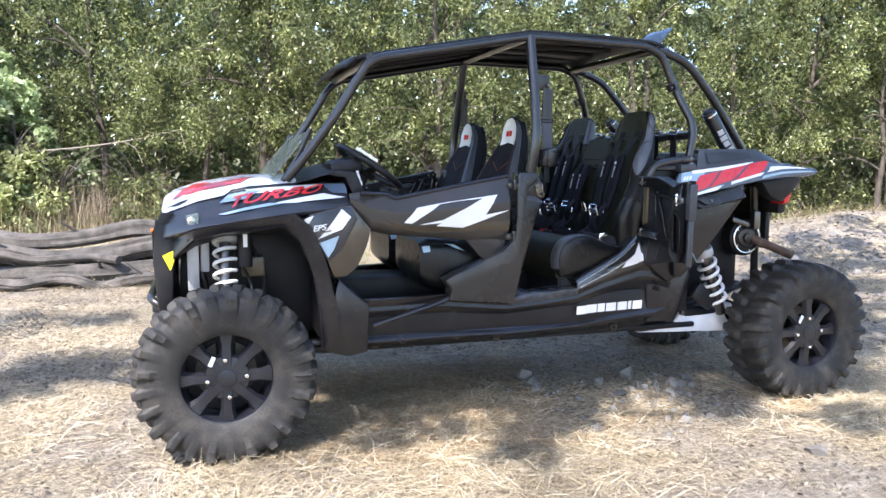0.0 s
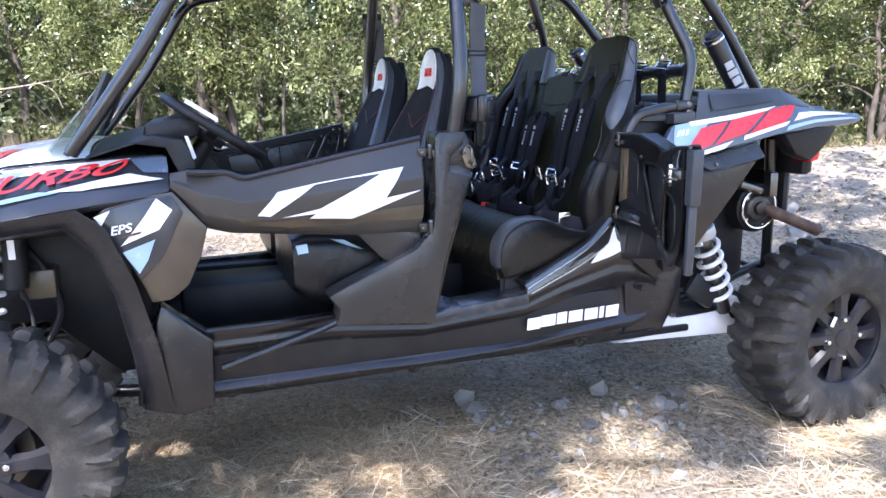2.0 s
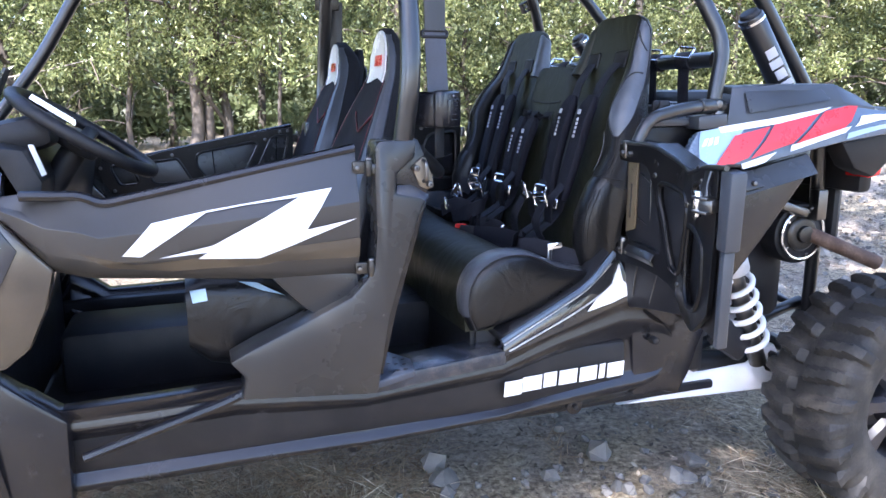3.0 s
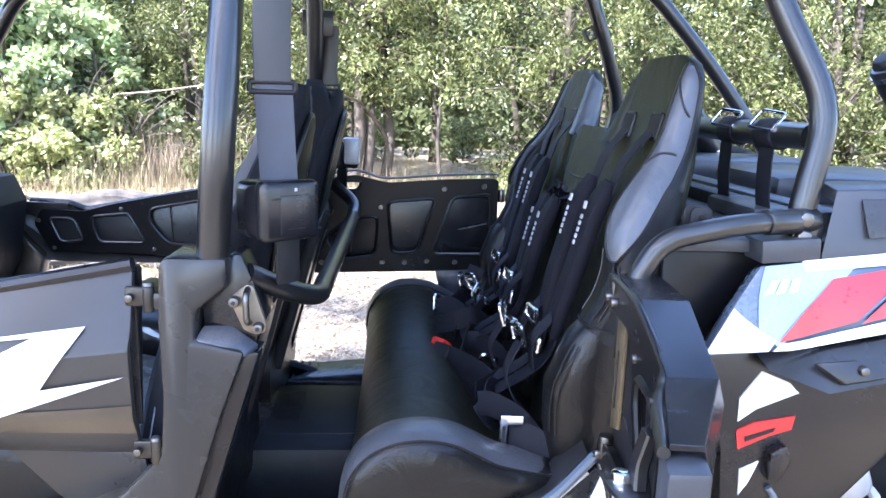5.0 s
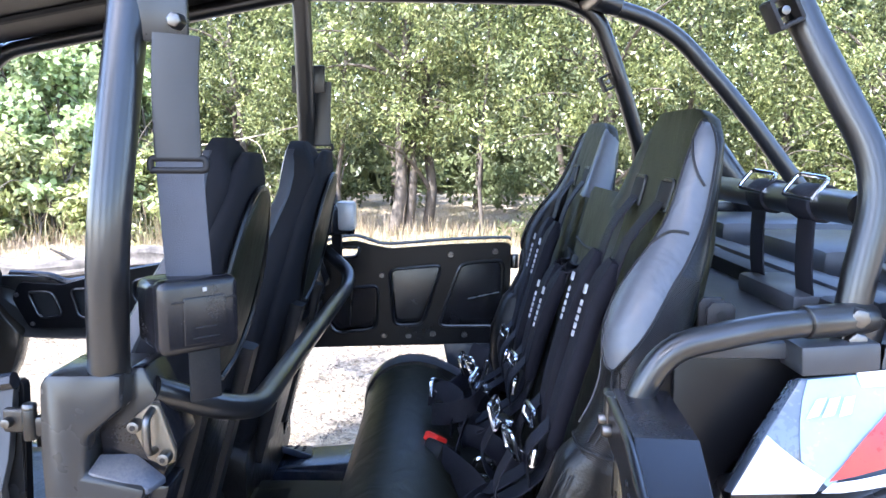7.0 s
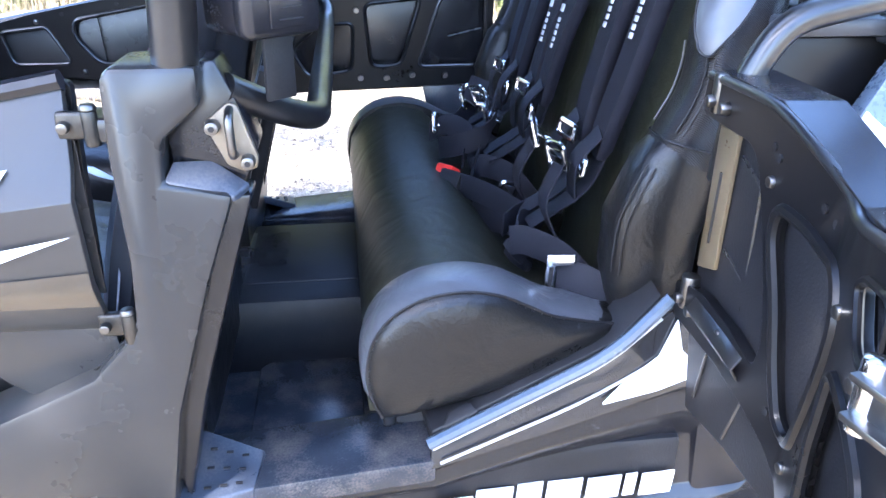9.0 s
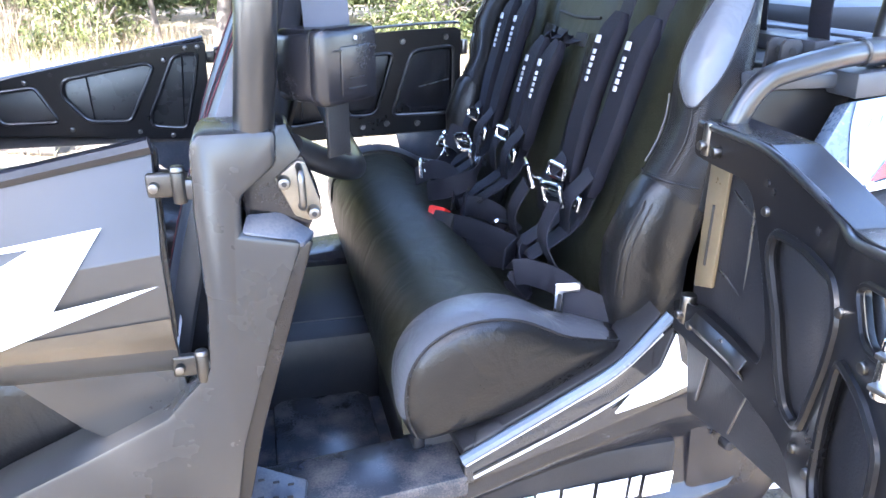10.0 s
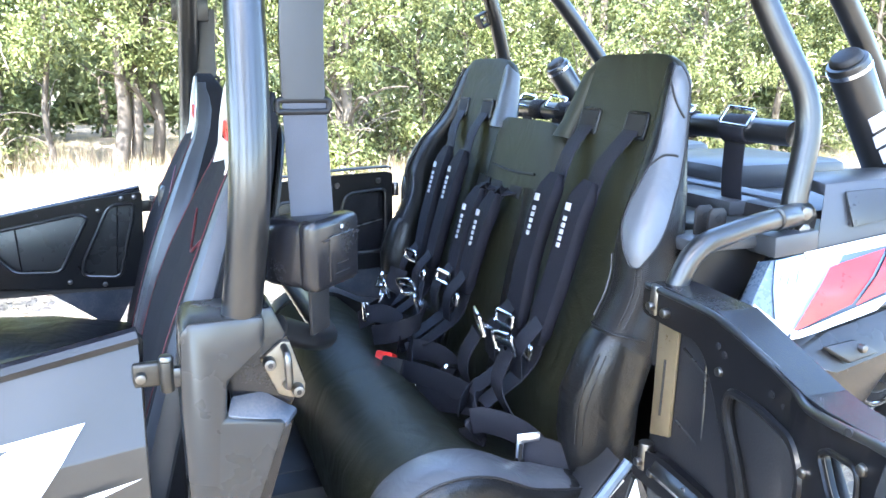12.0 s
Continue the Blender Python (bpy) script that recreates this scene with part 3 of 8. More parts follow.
# ---- stones and logs ----
def stone(r, flat, seed):
    bm = bmesh.new()
    bmesh.ops.create_icosphere(bm, subdivisions=3, radius=r)
    o = Vector((seed * 3.1, seed * 1.7, 0))
    for v in bm.verts:
        q = v.co / r
        v.co *= 1 + 0.5 * noise.noise(q * 0.9 + o) + 0.10 * noise.noise(q * 3.1 + o)
        for k in range(5):
            d = Vector((math.sin(seed * 7.3 + k * 2.4), math.cos(seed * 3.1 + k * 1.7), math.sin(seed + k * 4.1))).normalized()
            e = v.co.dot(d) - r * 0.62
            if e > 0:
                v.co -= d * e
        v.co.z = max(v.co.z * flat, -r * flat * 0.45)
    return finish(bm, smooth=14)


STONES = [(0.17, -0.11, 0.06), (0.92, -1.38, 0.05), (-0.17, -1.19, 0.022), (0.55, -0.42, 0.035), (0.70, -0.35, 0.03), (0.80, -0.50, 0.04), (0.95, -0.38, 0.035), (1.05, -0.30, 0.045), (0.62, -0.62, 0.025),
          (1.15, -0.55, 0.03), (-0.35, -0.9, 0.022), (0.2, -0.8, 0.02), (0.45, -1.0, 0.02), (1.95, -0.1, 0.05), (2.4, 0.6, 0.08), (2.8, 1.3, 0.09), (3.2, 0.9, 0.07), (2.6, 1.9, 0.1), (4.2, 2.2, 0.12), (4.8, 2.9, 0.1), (3.6, 2.6, 0.08)]
for i, (x, y, r) in enumerate(STONES):
    ob = part("stone", stone(r, 0.62, i + 1), STONE)
    ob.matrix_world = pose(x, y, height(x, y) + r * 0.18, 0, 0, i * 47)
    tagged(ob, "rough grey field stone half sunk in the dirt", "stone", "stones on the ground")
g = np.random.default_rng(11)
pb = []
for x, y, r in zip(g.uniform(-4, 5.5, 3600), g.uniform(-3.0, 4.0, 3600), g.exponential(0.006, 3600) + 0.004):
    if noise.noise(Vector((x * 0.8, y * 0.8, 2.0))) < g.uniform(-0.5, 0.4):
        continue
    z = height(x, y)
    a = g.uniform(0, 6.28)
    c = np.array([[math.cos(a + k * 2.1) * r * g.uniform(0.7, 1.3) + x, math.sin(a + k * 2.1) * r * g.uniform(0.7, 1.3) + y, z - 0.002] for k in range(3)])
    t = np.array([x, y, z + r * g.uniform(0.5, 1.0)])
    for k in range(3):
        pb += [c[k], c[(k + 1) % 3], t]
stuff("gravel", cloud_mesh(pb, 3), STONE, "loose grey pebbles scattered on the dirt", "gravel")


cobbles = bmesh.new()
g = random.Random(31)
for k in range(620):
    x, y, r = g.gauss(0.75, 0.5), g.gauss(-0.45, 0.28), 0.007 + g.expovariate(1 / 0.008)
    if k > 150:
        x, y, r = g.uniform(1.9, 6.0), g.uniform(0.2, 4.6), r * g.uniform(1.0, 2.2)
    if math.hypot(x - 1.486, y + 0.61) < 0.28 or r > 0.07:
        continue
    q = bmesh.ops.create_icosphere(cobbles, subdivisions=1, radius=r)["verts"]
    o, m = Vector((k * 1.7, k * 0.9, 0)), pose(x, y, height(x, y) + r * 0.15, g.uniform(0, 360), g.uniform(0, 360), g.uniform(0, 360))
    for v in q:
        v.co = m @ (v.co * (1 + 0.55 * noise.noise(v.co / r + o)))
stuff("rubble", finish(cobbles, smooth=20), STONE, "small angular grey stones strewn on the dirt", "rubble")


def log(a, b, r, seed, name="log", label="weathered grey fallen log lying on the ground"):
    a, b = Vector(a), Vector(b)
    pts = [a.lerp(b, k / 12) + Vector((0, 0.30 * noise.noise(Vector((k * 0.55, seed, 0))), 0.11 * noise.noise(Vector((k * 0.55, seed, 5))))) for k in range(13)]

    def ring(i, k):
        out = []
        for j in range(30):
            t = 2 * math.pi * j / 30
            q = Vector((2 * math.cos(t), 2 * math.sin(t), k * 7 + seed * 9))
            f = 1 + 0.24 * noise.noise(q * 0.6) + 0.18 * noise.noise(Vector((q.x * 2.6, q.y * 2.6, q.z * 0.7))) + 0.09 * noise.noise(q * 4)
            f *= r * (1 - 0.35 * k)
            out.append((f * math.cos(t), f * math.sin(t)))
        return out

    ob = part(name, finish(sweep(smooth_path(pts, 7), ring), smooth=35), LOG)
    g = random.Random(seed)
    for k in range(2):
        p = Vector(pts[g.randrange(1, 11)])
        e = p + Vector((g.uniform(-0.25, 0.25), g.uniform(-0.2, 0.0), g.uniform(0.08, 0.18)))
        part("branch_stub", tube([p, p.lerp(e, 0.5) + Vector((0, 0, 0.01)), e], r * 0.28, seg=7, r2=r * 0.08, smooth=True), LOG, ob)
    return tagged(ob, label, "log")


log((-1.5, 4.35, 0.09), (-8.0, 4.5, 0.10), 0.10, 1)
log((-1.5, 4.78, 0.10), (-8.0, 5.05, 0.11), 0.115, 2)
log((-1.55, 4.55, 0.27), (-7.6, 4.78, 0.29), 0.115, 3)
log((-1.75, 4.72, 0.45), (-7.8, 4.80, 0.46), 0.09, 4)
log((-2.4, 4.25, 0.24), (-5.6, 4.50, 0.44), 0.045, 5)
log((-1.9, 4.05, 0.05), (-4.6, 4.1, 0.06), 0.06, 6)
stick = part("dead_branch", tube([(-7.5, 10.8, 1.15), (-5.6, 10.6, 1.3), (-4.0, 10.5, 1.42), (-2.9, 10.5, 1.58), (-1.95, 10.4, 1.80)], 0.019, seg=8, r2=0.009, smooth=True), TWIG)
tagged(stick, "bare pale dead branch reaching out of the thicket", "branch")
part("twig", tube([(-1.95, 10.4, 1.80), (-1.9, 10.4, 1.62), (-1.85, 10.38, 1.42)], 0.010, seg=6, smooth=True), TWIG, stick)
part("twig", tube([(-2.9, 10.5, 1.58), (-2.7, 10.45, 1.45), (-2.6, 10.45, 1.2)], 0.009, seg=6, smooth=True), TWIG, stick)


# ---- trees ----
def leaves(centres, radii, per, length, width, droop, seed):
    """Leaf by leaf: small folded blades about each twig end."""
    g = np.random.default_rng(seed)
    c = np.repeat(np.asarray(centres), per, axis=0)
    rr = np.repeat(np.asarray(radii), per)
    n = len(c)
    d = g.normal(0, 1, (n, 3))
    d /= np.linalg.norm(d, axis=1)[:, None]
    k = len(np.asarray(radii))
    tall = np.repeat(g.uniform(0.5, 1.5, k), per)
    p = c + d * (rr * g.uniform(0.1, 1.0, n) ** 0.5)[:, None] * np.stack([1.15 - 0.35 * tall, 1.15 - 0.35 * tall, tall], 1)
    ax = g.normal(0, 1, (n, 3)) + d * 0.7 + [0, 0, -droop]
    ax /= np.linalg.norm(ax, axis=1)[:, None]
    s = np.cross(ax, g.normal(0, 1, (n, 3)) + [0, 0, 1.2])
    s /= np.linalg.norm(s, axis=1)[:, None]
    L = (length * g.uniform(0.55, 1.3, n))[:, None]
    W = (width * g.uniform(0.6, 1.25, n))[:, None]
    return np.stack([p, p + ax * L * 0.45 + s * W, p + ax * L, p + ax * L * 0.45 - s * W], 1)


def limb_points(base, tip, sag, k=5):
    b, t = Vector(base), Vector(tip)
    return [b.lerp(t, i / k) + Vector((0, 0, sag * math.sin(math.pi * i / k))) for i in range(k + 1)]


def tree(x, y, h, spread, low, seed, leafm, length, width, clumps, per, label, trunk_r=0.14, lean=(0, 0), name="tree", stems=1):
    g = random.Random(seed)
    base = new(name)
    base.location = (x, y, height(x, y))
    tagged(base, label, "tree" if name == "tree" else "shrub")
    ends = []
    for st in range(stems):
        ox, oy = (g.uniform(-0.3, 0.3), g.uniform(-0.25, 0.25)) if stems > 1 else (0, 0)
        lx, ly = lean[0] + g.uniform(-0.5, 0.5), lean[1] + g.uniform(-0.3, 0.3)
        pts = [(ox + lx * k * k + 0.1 * g.uniform(-1, 1), oy + ly * k * k + 0.1 * g.uniform(-1, 1), -0.1 + h * 0.85 * k) for k in (0, 0.15, 0.3, 0.5, 0.75, 1)]
        part("trunk", tube(pts, trunk_r * g.uniform(0.7, 1.1), seg=10, r2=0.02, smooth=True), BARK, base)
        for k in range(7):
            t = g.uniform(0.15, 0.9)
            i = min(int(t * 5), 4)
            b = Vector(pts[i]).lerp(Vector(pts[i + 1]), t * 5 - i)
            a = g.uniform(0, 2 * math.pi)
            q = b + Vector((math.cos(a) * spread * g.uniform(0.5, 1), math.sin(a) * spread * g.uniform(0.4, 0.9), g.uniform(0.1, 1.2)))
            part("limb", tube(limb_points(b, q, 0.2), trunk_r * 0.35, seg=6, r2=0.008, smooth=True), BARK, base)
            ends.append(q)
    cs, rs = [], []
    for k in range(clumps):
        a, v = g.uniform(0, 2 * math.pi), g.random()
        z = low + (h - low) * v
        rad = spread * (0.55 + 0.45 * math.sin(math.pi * min(1, 0.2 + v))) * math.sqrt(g.random()) * g.uniform(0.8, 1.15)
        cs.append((math.cos(a) * rad + lean[0] * v, math.sin(a) * rad + lean[1] * v, z))
        rs.append(g.uniform(0.14, 0.5) * (spread / 1.8) ** 0.5)
    part("crown", cloud_mesh(leaves(cs, rs, per, length, width, 0.6, seed), 4), leafm, base)
    return base


WILLOW = "tall willow with dense narrow grey-green leaves at the clearing's edge"
line = [(-7.4, 14.2, 0.09, 1, 1.2), (-5.2, 13.4, 0.08, 2, 1.4), (-3.4, 12.0, 0.10, 1, 1.3), (-1.5, 11.1, 0.05, 1, 1.5), (-0.3, 11.0, 0.12, 3, 1.5), (0.85, 10.2, 0.04, 1, 1.6), (2.6, 9.9, 0.11, 3, 1.5), (4.3, 10.6, 0.07, 1, 1.0),
        (5.8, 10.5, 0.08, 1, 0.9), (7.2, 10.0, 0.16, 2, 1.0), (8.9, 9.3, 0.08, 1, 1.2), (10.6, 9.0, 0.1, 1, 1.6), (12.0, 7.9, 0.08, 2, 1.7), (13.6, 7.4, 0.1, 1, 1.8), (15.0, 6.4, 0.08, 1, 1.6), (16.5, 5.8, 0.1, 1, 0.4)]
for i, (x, y, r, st, lo) in enumerate(line):
    tree(x, y, 6.4 + (i * 37 % 13) / 10, 1.75, lo, 100 + i, LEAF, 0.088, 0.0185, 190, 135, WILLOW, r, stems=st)
line2 = [(-9.5, 17.0), (-7.2, 16.6), (-5, 17.0), (-3, 16.4), (-1, 16.9), (1, 16.2), (3, 16.3), (5, 15.4), (7, 15.2), (9, 14.4), (11, 13.6), (13, 12.6), (15.2, 11.2), (17.2, 9.6), (19, 7.6)]
for i, (x, y) in enumerate(line2):
    tree(x, y, 7.8 + i % 3 * 0.5, 2.1, 0.3, 200 + i, LEAFD, 0.14, 0.042, 95, 105, "sunlit tree further back in the thicket", 0.10)
for i, (x, y, h) in enumerate([(-6.2, 10.4, 3.2), (-8.0, 9.9, 4.2), (-5.0, 10.9, 2.6), (-9.6, 10.6, 4.6), (-7.2, 11.2, 5.4), (-5.9, 11.9, 5.0)]):
    tree(x, y, h, 1.3, 0.3, 300 + i, LEAFB, 0.12, 0.05, 75, 190, "broad-leaved green shrub at the edge of the clearing", 0.04, name="shrub", stems=2)
for i, (x, y, h) in enumerate([(5.0, 9.6, 1.5), (6.6, 9.2, 1.7), (8.2, 8.9, 1.6), (9.8, 9.6, 1.2), (11.6, 9.2, 1.2), (-4.4, 10.6, 1.4), (13.6, 8.6, 1.3), (-2.6, 10.6, 0.9), (2.3, 9.6, 0.6), (3.6, 10.4, 1.0)]):
    tree(x, y, h, 1.0, 0.1, 340 + i, LEAF, 0.10, 0.022, 45, 95, "low bushy willow scrub below the trees", 0.03, name="shrub", stems=3)
for i, (x, y, h) in enumerate([(-4.7, 9.9, 1.3), (-5.8, 9.5, 1.5), (-6.9, 9.0, 1.5), (-8.2, 8.9, 1.9)]):
    tree(x, y, h, 0.95, 0.1, 370 + i, LEAFY, 0.10, 0.034, 42, 150, "low sunlit yellow-green shrub at the clearing's edge", 0.03, name="shrub", stems=3)
# Added out of view to keep the sun off the buggy's near side.
shade = tree(-9.2, -3.6, 8.6, 2.3, 5.6, 450, LEAF, 0.13, 0.036, 8, 110, "unseen leafy tree added to throw dappled shade on the buggy", 0.17, (1.2, 0.2))
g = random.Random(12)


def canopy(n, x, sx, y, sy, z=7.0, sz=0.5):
    """Leafy sprays added out of view over a stretch of the ground; their shade falls further on, away from the sun."""
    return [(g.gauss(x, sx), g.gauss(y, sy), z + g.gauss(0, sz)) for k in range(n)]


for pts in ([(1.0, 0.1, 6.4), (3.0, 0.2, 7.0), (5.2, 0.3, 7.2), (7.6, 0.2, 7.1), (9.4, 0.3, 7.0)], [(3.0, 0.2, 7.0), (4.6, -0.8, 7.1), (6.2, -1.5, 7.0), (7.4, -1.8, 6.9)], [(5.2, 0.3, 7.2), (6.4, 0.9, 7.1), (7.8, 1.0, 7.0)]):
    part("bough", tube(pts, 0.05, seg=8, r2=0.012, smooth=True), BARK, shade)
# Each cluster is placed for the patch of shade it casts.
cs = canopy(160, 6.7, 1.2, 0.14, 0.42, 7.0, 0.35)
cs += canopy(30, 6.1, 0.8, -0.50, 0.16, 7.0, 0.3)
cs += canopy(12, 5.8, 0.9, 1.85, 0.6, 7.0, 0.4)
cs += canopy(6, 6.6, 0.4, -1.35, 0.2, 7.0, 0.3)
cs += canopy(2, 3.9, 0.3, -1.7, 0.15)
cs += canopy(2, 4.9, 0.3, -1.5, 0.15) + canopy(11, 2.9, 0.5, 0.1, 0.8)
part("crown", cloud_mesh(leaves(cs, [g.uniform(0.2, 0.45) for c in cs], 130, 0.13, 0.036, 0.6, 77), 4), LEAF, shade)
# Second added tree, never in view; it only dapples the ground at the right.
other = tree(6.0, -5.2, 6.0, 1.6, 4.6, 451, LEAF, 0.12, 0.034, 6, 100, "unseen leafy tree added to shade the ground behind the buggy", 0.15, (-2.6, 2.8))
cs = canopy(100, -3.4, 1.7, 4.2, 1.2, 5.0)
part("bough", tube([(-0.6, 0.6, 2.8), (-1.8, 1.8, 4.2), (-3.2, 3.4, 5.0), (-4.2, 4.6, 5.1)], 0.06, seg=8, r2=0.015, smooth=True), BARK, other)
part("crown", cloud_mesh(leaves(cs, [g.uniform(0.2, 0.45) for c in cs], 110, 0.12, 0.034, 0.6, 78), 4), LEAF, other)
# Third added tree, out of view: darkens the ground mirrored in the body panels.
third = tree(-9.0, -8.2, 6.6, 1.7, 4.8, 471, LEAF, 0.12, 0.034, 8, 100, "unseen leafy tree added to shade the near side of the clearing", 0.15)
cs = canopy(85, 4.6, 1.9, -0.9, 0.7, 6.8)
part("bough", tube([(0.2, 0, 4.6), (1.6, -0.3, 6.2), (3.6, -0.7, 6.8), (6.4, -0.9, 6.9)], 0.06, seg=8, r2=0.015, smooth=True), BARK, third)
part("crown", cloud_mesh(leaves(cs, [g.uniform(0.25, 0.5) for c in cs], 110, 0.13, 0.036, 0.6, 79), 4), LEAF, third)
sunny = list(zip(rng.uniform(-4, 7, 150), rng.uniform(7.2, 10.4, 150), rng.uniform(0.3, 1.0, 150)))
stuff("dry_weeds", tufts(sunny, 40, 0.5, 0.34, 0.004, 39), WEED, "pale dry grass in front of the willow trunks", "weeds")
scrub = list(zip(rng.uniform(-7, 9, 260), rng.uniform(8.3, 12.0, 260), rng.uniform(0.3, 1.0, 260)))
stuff("dry_scrub", tufts(scrub, 34, 0.42, 0.34, 0.006, 19), BRUSH, "low brown dry scrub along the edge of the thicket", "scrub")
brown = list(zip(rng.uniform(-4.4, -2.2, 26), rng.uniform(9.6, 10.8, 26), rng.uniform(0.5, 1.0, 26)))
stuff("dead_weeds", tufts(brown, 40, 1.35, 0.22, 0.005, 29), BRUSH, "tall dead brown weeds before the willows", "weeds")
brush = list(zip(rng.uniform(-5.5, 5.5, 90), rng.uniform(9.9, 12.0, 90), rng.uniform(0.4, 1.0, 90)))
stuff("dry_brush", tufts(brush, 22, 0.8, 0.4, 0.0035, 9), BRUSH, "tangle of dry brown stems round the tree trunks", "brush")
g = np.random.default_rng(21)
n = 26000
fa = g.uniform(-1.0, 1.25, n)
fr = g.uniform(23, 27.0, n)
fp = np.stack([fr * np.sin(fa) + 1, fr * np.cos(fa) - 1, g.uniform(0, 1, n) ** 1.3 * 7.0], 1)
fd, fs_ = g.normal(0, 1, (n, 3)), g.normal(0, 1, (n, 3))
fd, fs_ = fd / np.linalg.norm(fd, axis=1)[:, None] * 0.42, fs_ / np.linalg.norm(fs_, axis=1)[:, None] * 0.18
stuff("far_woods", cloud_mesh(np.stack([fp - fd, fp + fs_, fp + fd, fp - fs_], 1), 4), LEAFD, "deep green woods far behind the clearing", "woods")
# The clearing goes on behind the path, with a few trees round it.
for i, (x, y, h, s) in enumerate([(9.5, -12.5, 8.5, 2.6), (2.0, -14.5, 9.5, 2.8), (-5.5, -13.0, 8.6, 2.5), (-12.5, -6.0, 8.0, 2.5), (15.0, -5.0, 8.0, 2.5)]):
    tree(x, y, h, s, 1.4, 400 + i, LEAFD, 0.20, 0.06, 80, 80, "leafy tree on the other side of the clearing", 0.14)

# ---- the buggy ----
buggy = new("off_road_buggy")
tagged(buggy, "black four-seat off-road buggy with white and red graphics, parked on dirt", "off-road buggy")


def add(name, me, m, label="", parent=None):
    return part(name, me, m, buggy if parent is None else parent, label)


# -- wheels
def tyre(width):
    """One skin with two rows of slanted lugs standing out of it."""
    w = width / 2
    prof = [(0.185, -0.80), (0.20, -0.90), (0.235, -0.98), (0.27, -1.0), (0.295, -0.99), (0.312, -0.965), (0.325, -0.92), (0.335, -0.86), (0.340, -0.80), (0.343, -0.70), (0.345, -0.60),
            (0.347, -0.45), (0.348, -0.30), (0.348, -0.16), (0.349, -0.05)]
    prof = prof + [(r, -v) for r, v in prof[::-1]]
    n, per = 25, 12
    seg = n * per
    P = [Vector((r, v * w)) for r, v in prof]
    N = []
    for i in range(len(P)):
        t = P[min(i + 1, len(P) - 1)] - P[max(i - 1, 0)]
        N.append(Vector((t.y, -t.x)).normalized())
    verts = []
    for k in range(seg):
        a = 2 * math.pi * k / seg
        for (r, v), q, nn in zip(prof, P, N):
            u = abs(v)
            ph = (k / per + (0.5 if v > 0 else 0.0) + (0.42 * u if v < 0 else 0.42 * u)) % 1.0
            edge = min(ph, 0.54 - ph) * per
            hi = max(0.0, min(1.0, edge)) if ph < 0.54 else 0.0
            if r < 0.29 or u < 0.1:
                hi = 0.0
            if u > 0.9 and int(k / per + (0.5 if v > 0 else 0) + 0.42 * u) % 2:
                hi *= 0.35
            h = 0.025 * hi * (1 if r > 0.315 else 0.55)
            rr, y = q.x + nn.x * h, q.y + nn.y * h
            verts.append((rr * math.cos(a), y, rr * math.sin(a)))
    m = len(prof)
    return finish(raw(verts, [[k * m + i, k * m + i + 1, ((k + 1) % seg) * m + i + 1, ((k + 1) % seg) * m + i] for k in range(seg) for i in range(m - 1)]), smooth=32)


def rim():
    bm = lathe([(0.168, 0.10), (0.177, 0.014), (0.185, -0.007), (0.192, -0.011), (0.196, -0.003), (0.190, 0.012), (0.184, 0.10), (0.168, 0.10)], 56)
    for i in range(8):
        a = 2 * math.pi * i / 8

        def P(r, t, y):
            return bm.verts.new((r * math.cos(a) - t * math.sin(a), y, r * math.sin(a) + t * math.cos(a)))

        secs = []
        for r, hw, yf in ((0.045, 0.030, -0.006), (0.085, 0.028, -0.003), (0.135, 0.027, 0.002), (0.184, 0.042, 0.000)):
            secs.append([P(r, -hw, yf + 0.02), P(r, -hw * 0.6, yf), P(r, hw * 0.6, yf), P(r, hw, yf + 0.02), P(r, 0, yf + 0.03)])
        for s0, s1 in zip(secs, secs[1:]):
            for j in range(5):
                bm.faces.new([s0[j], s0[(j + 1) % 5], s1[(j + 1) % 5], s1[j]])
    bmesh.ops.recalc_face_normals(bm, faces=bm.faces)
    hub = lathe([(0.0, -0.006), (0.045, -0.006), (0.088, 0.002), (0.094, 0.014), (0.094, 0.05)], 32)
    m2 = bpy.data.meshes.new("h")
    hub.to_mesh(m2)
    bm.from_mesh(m2)
    hub.free()
    return finish(bm, smooth=35)


def nut():
    return cyl((0, 0.006, 0), (0, -0.014, 0), 0.0115, 0.0095, 6, 0.0015)


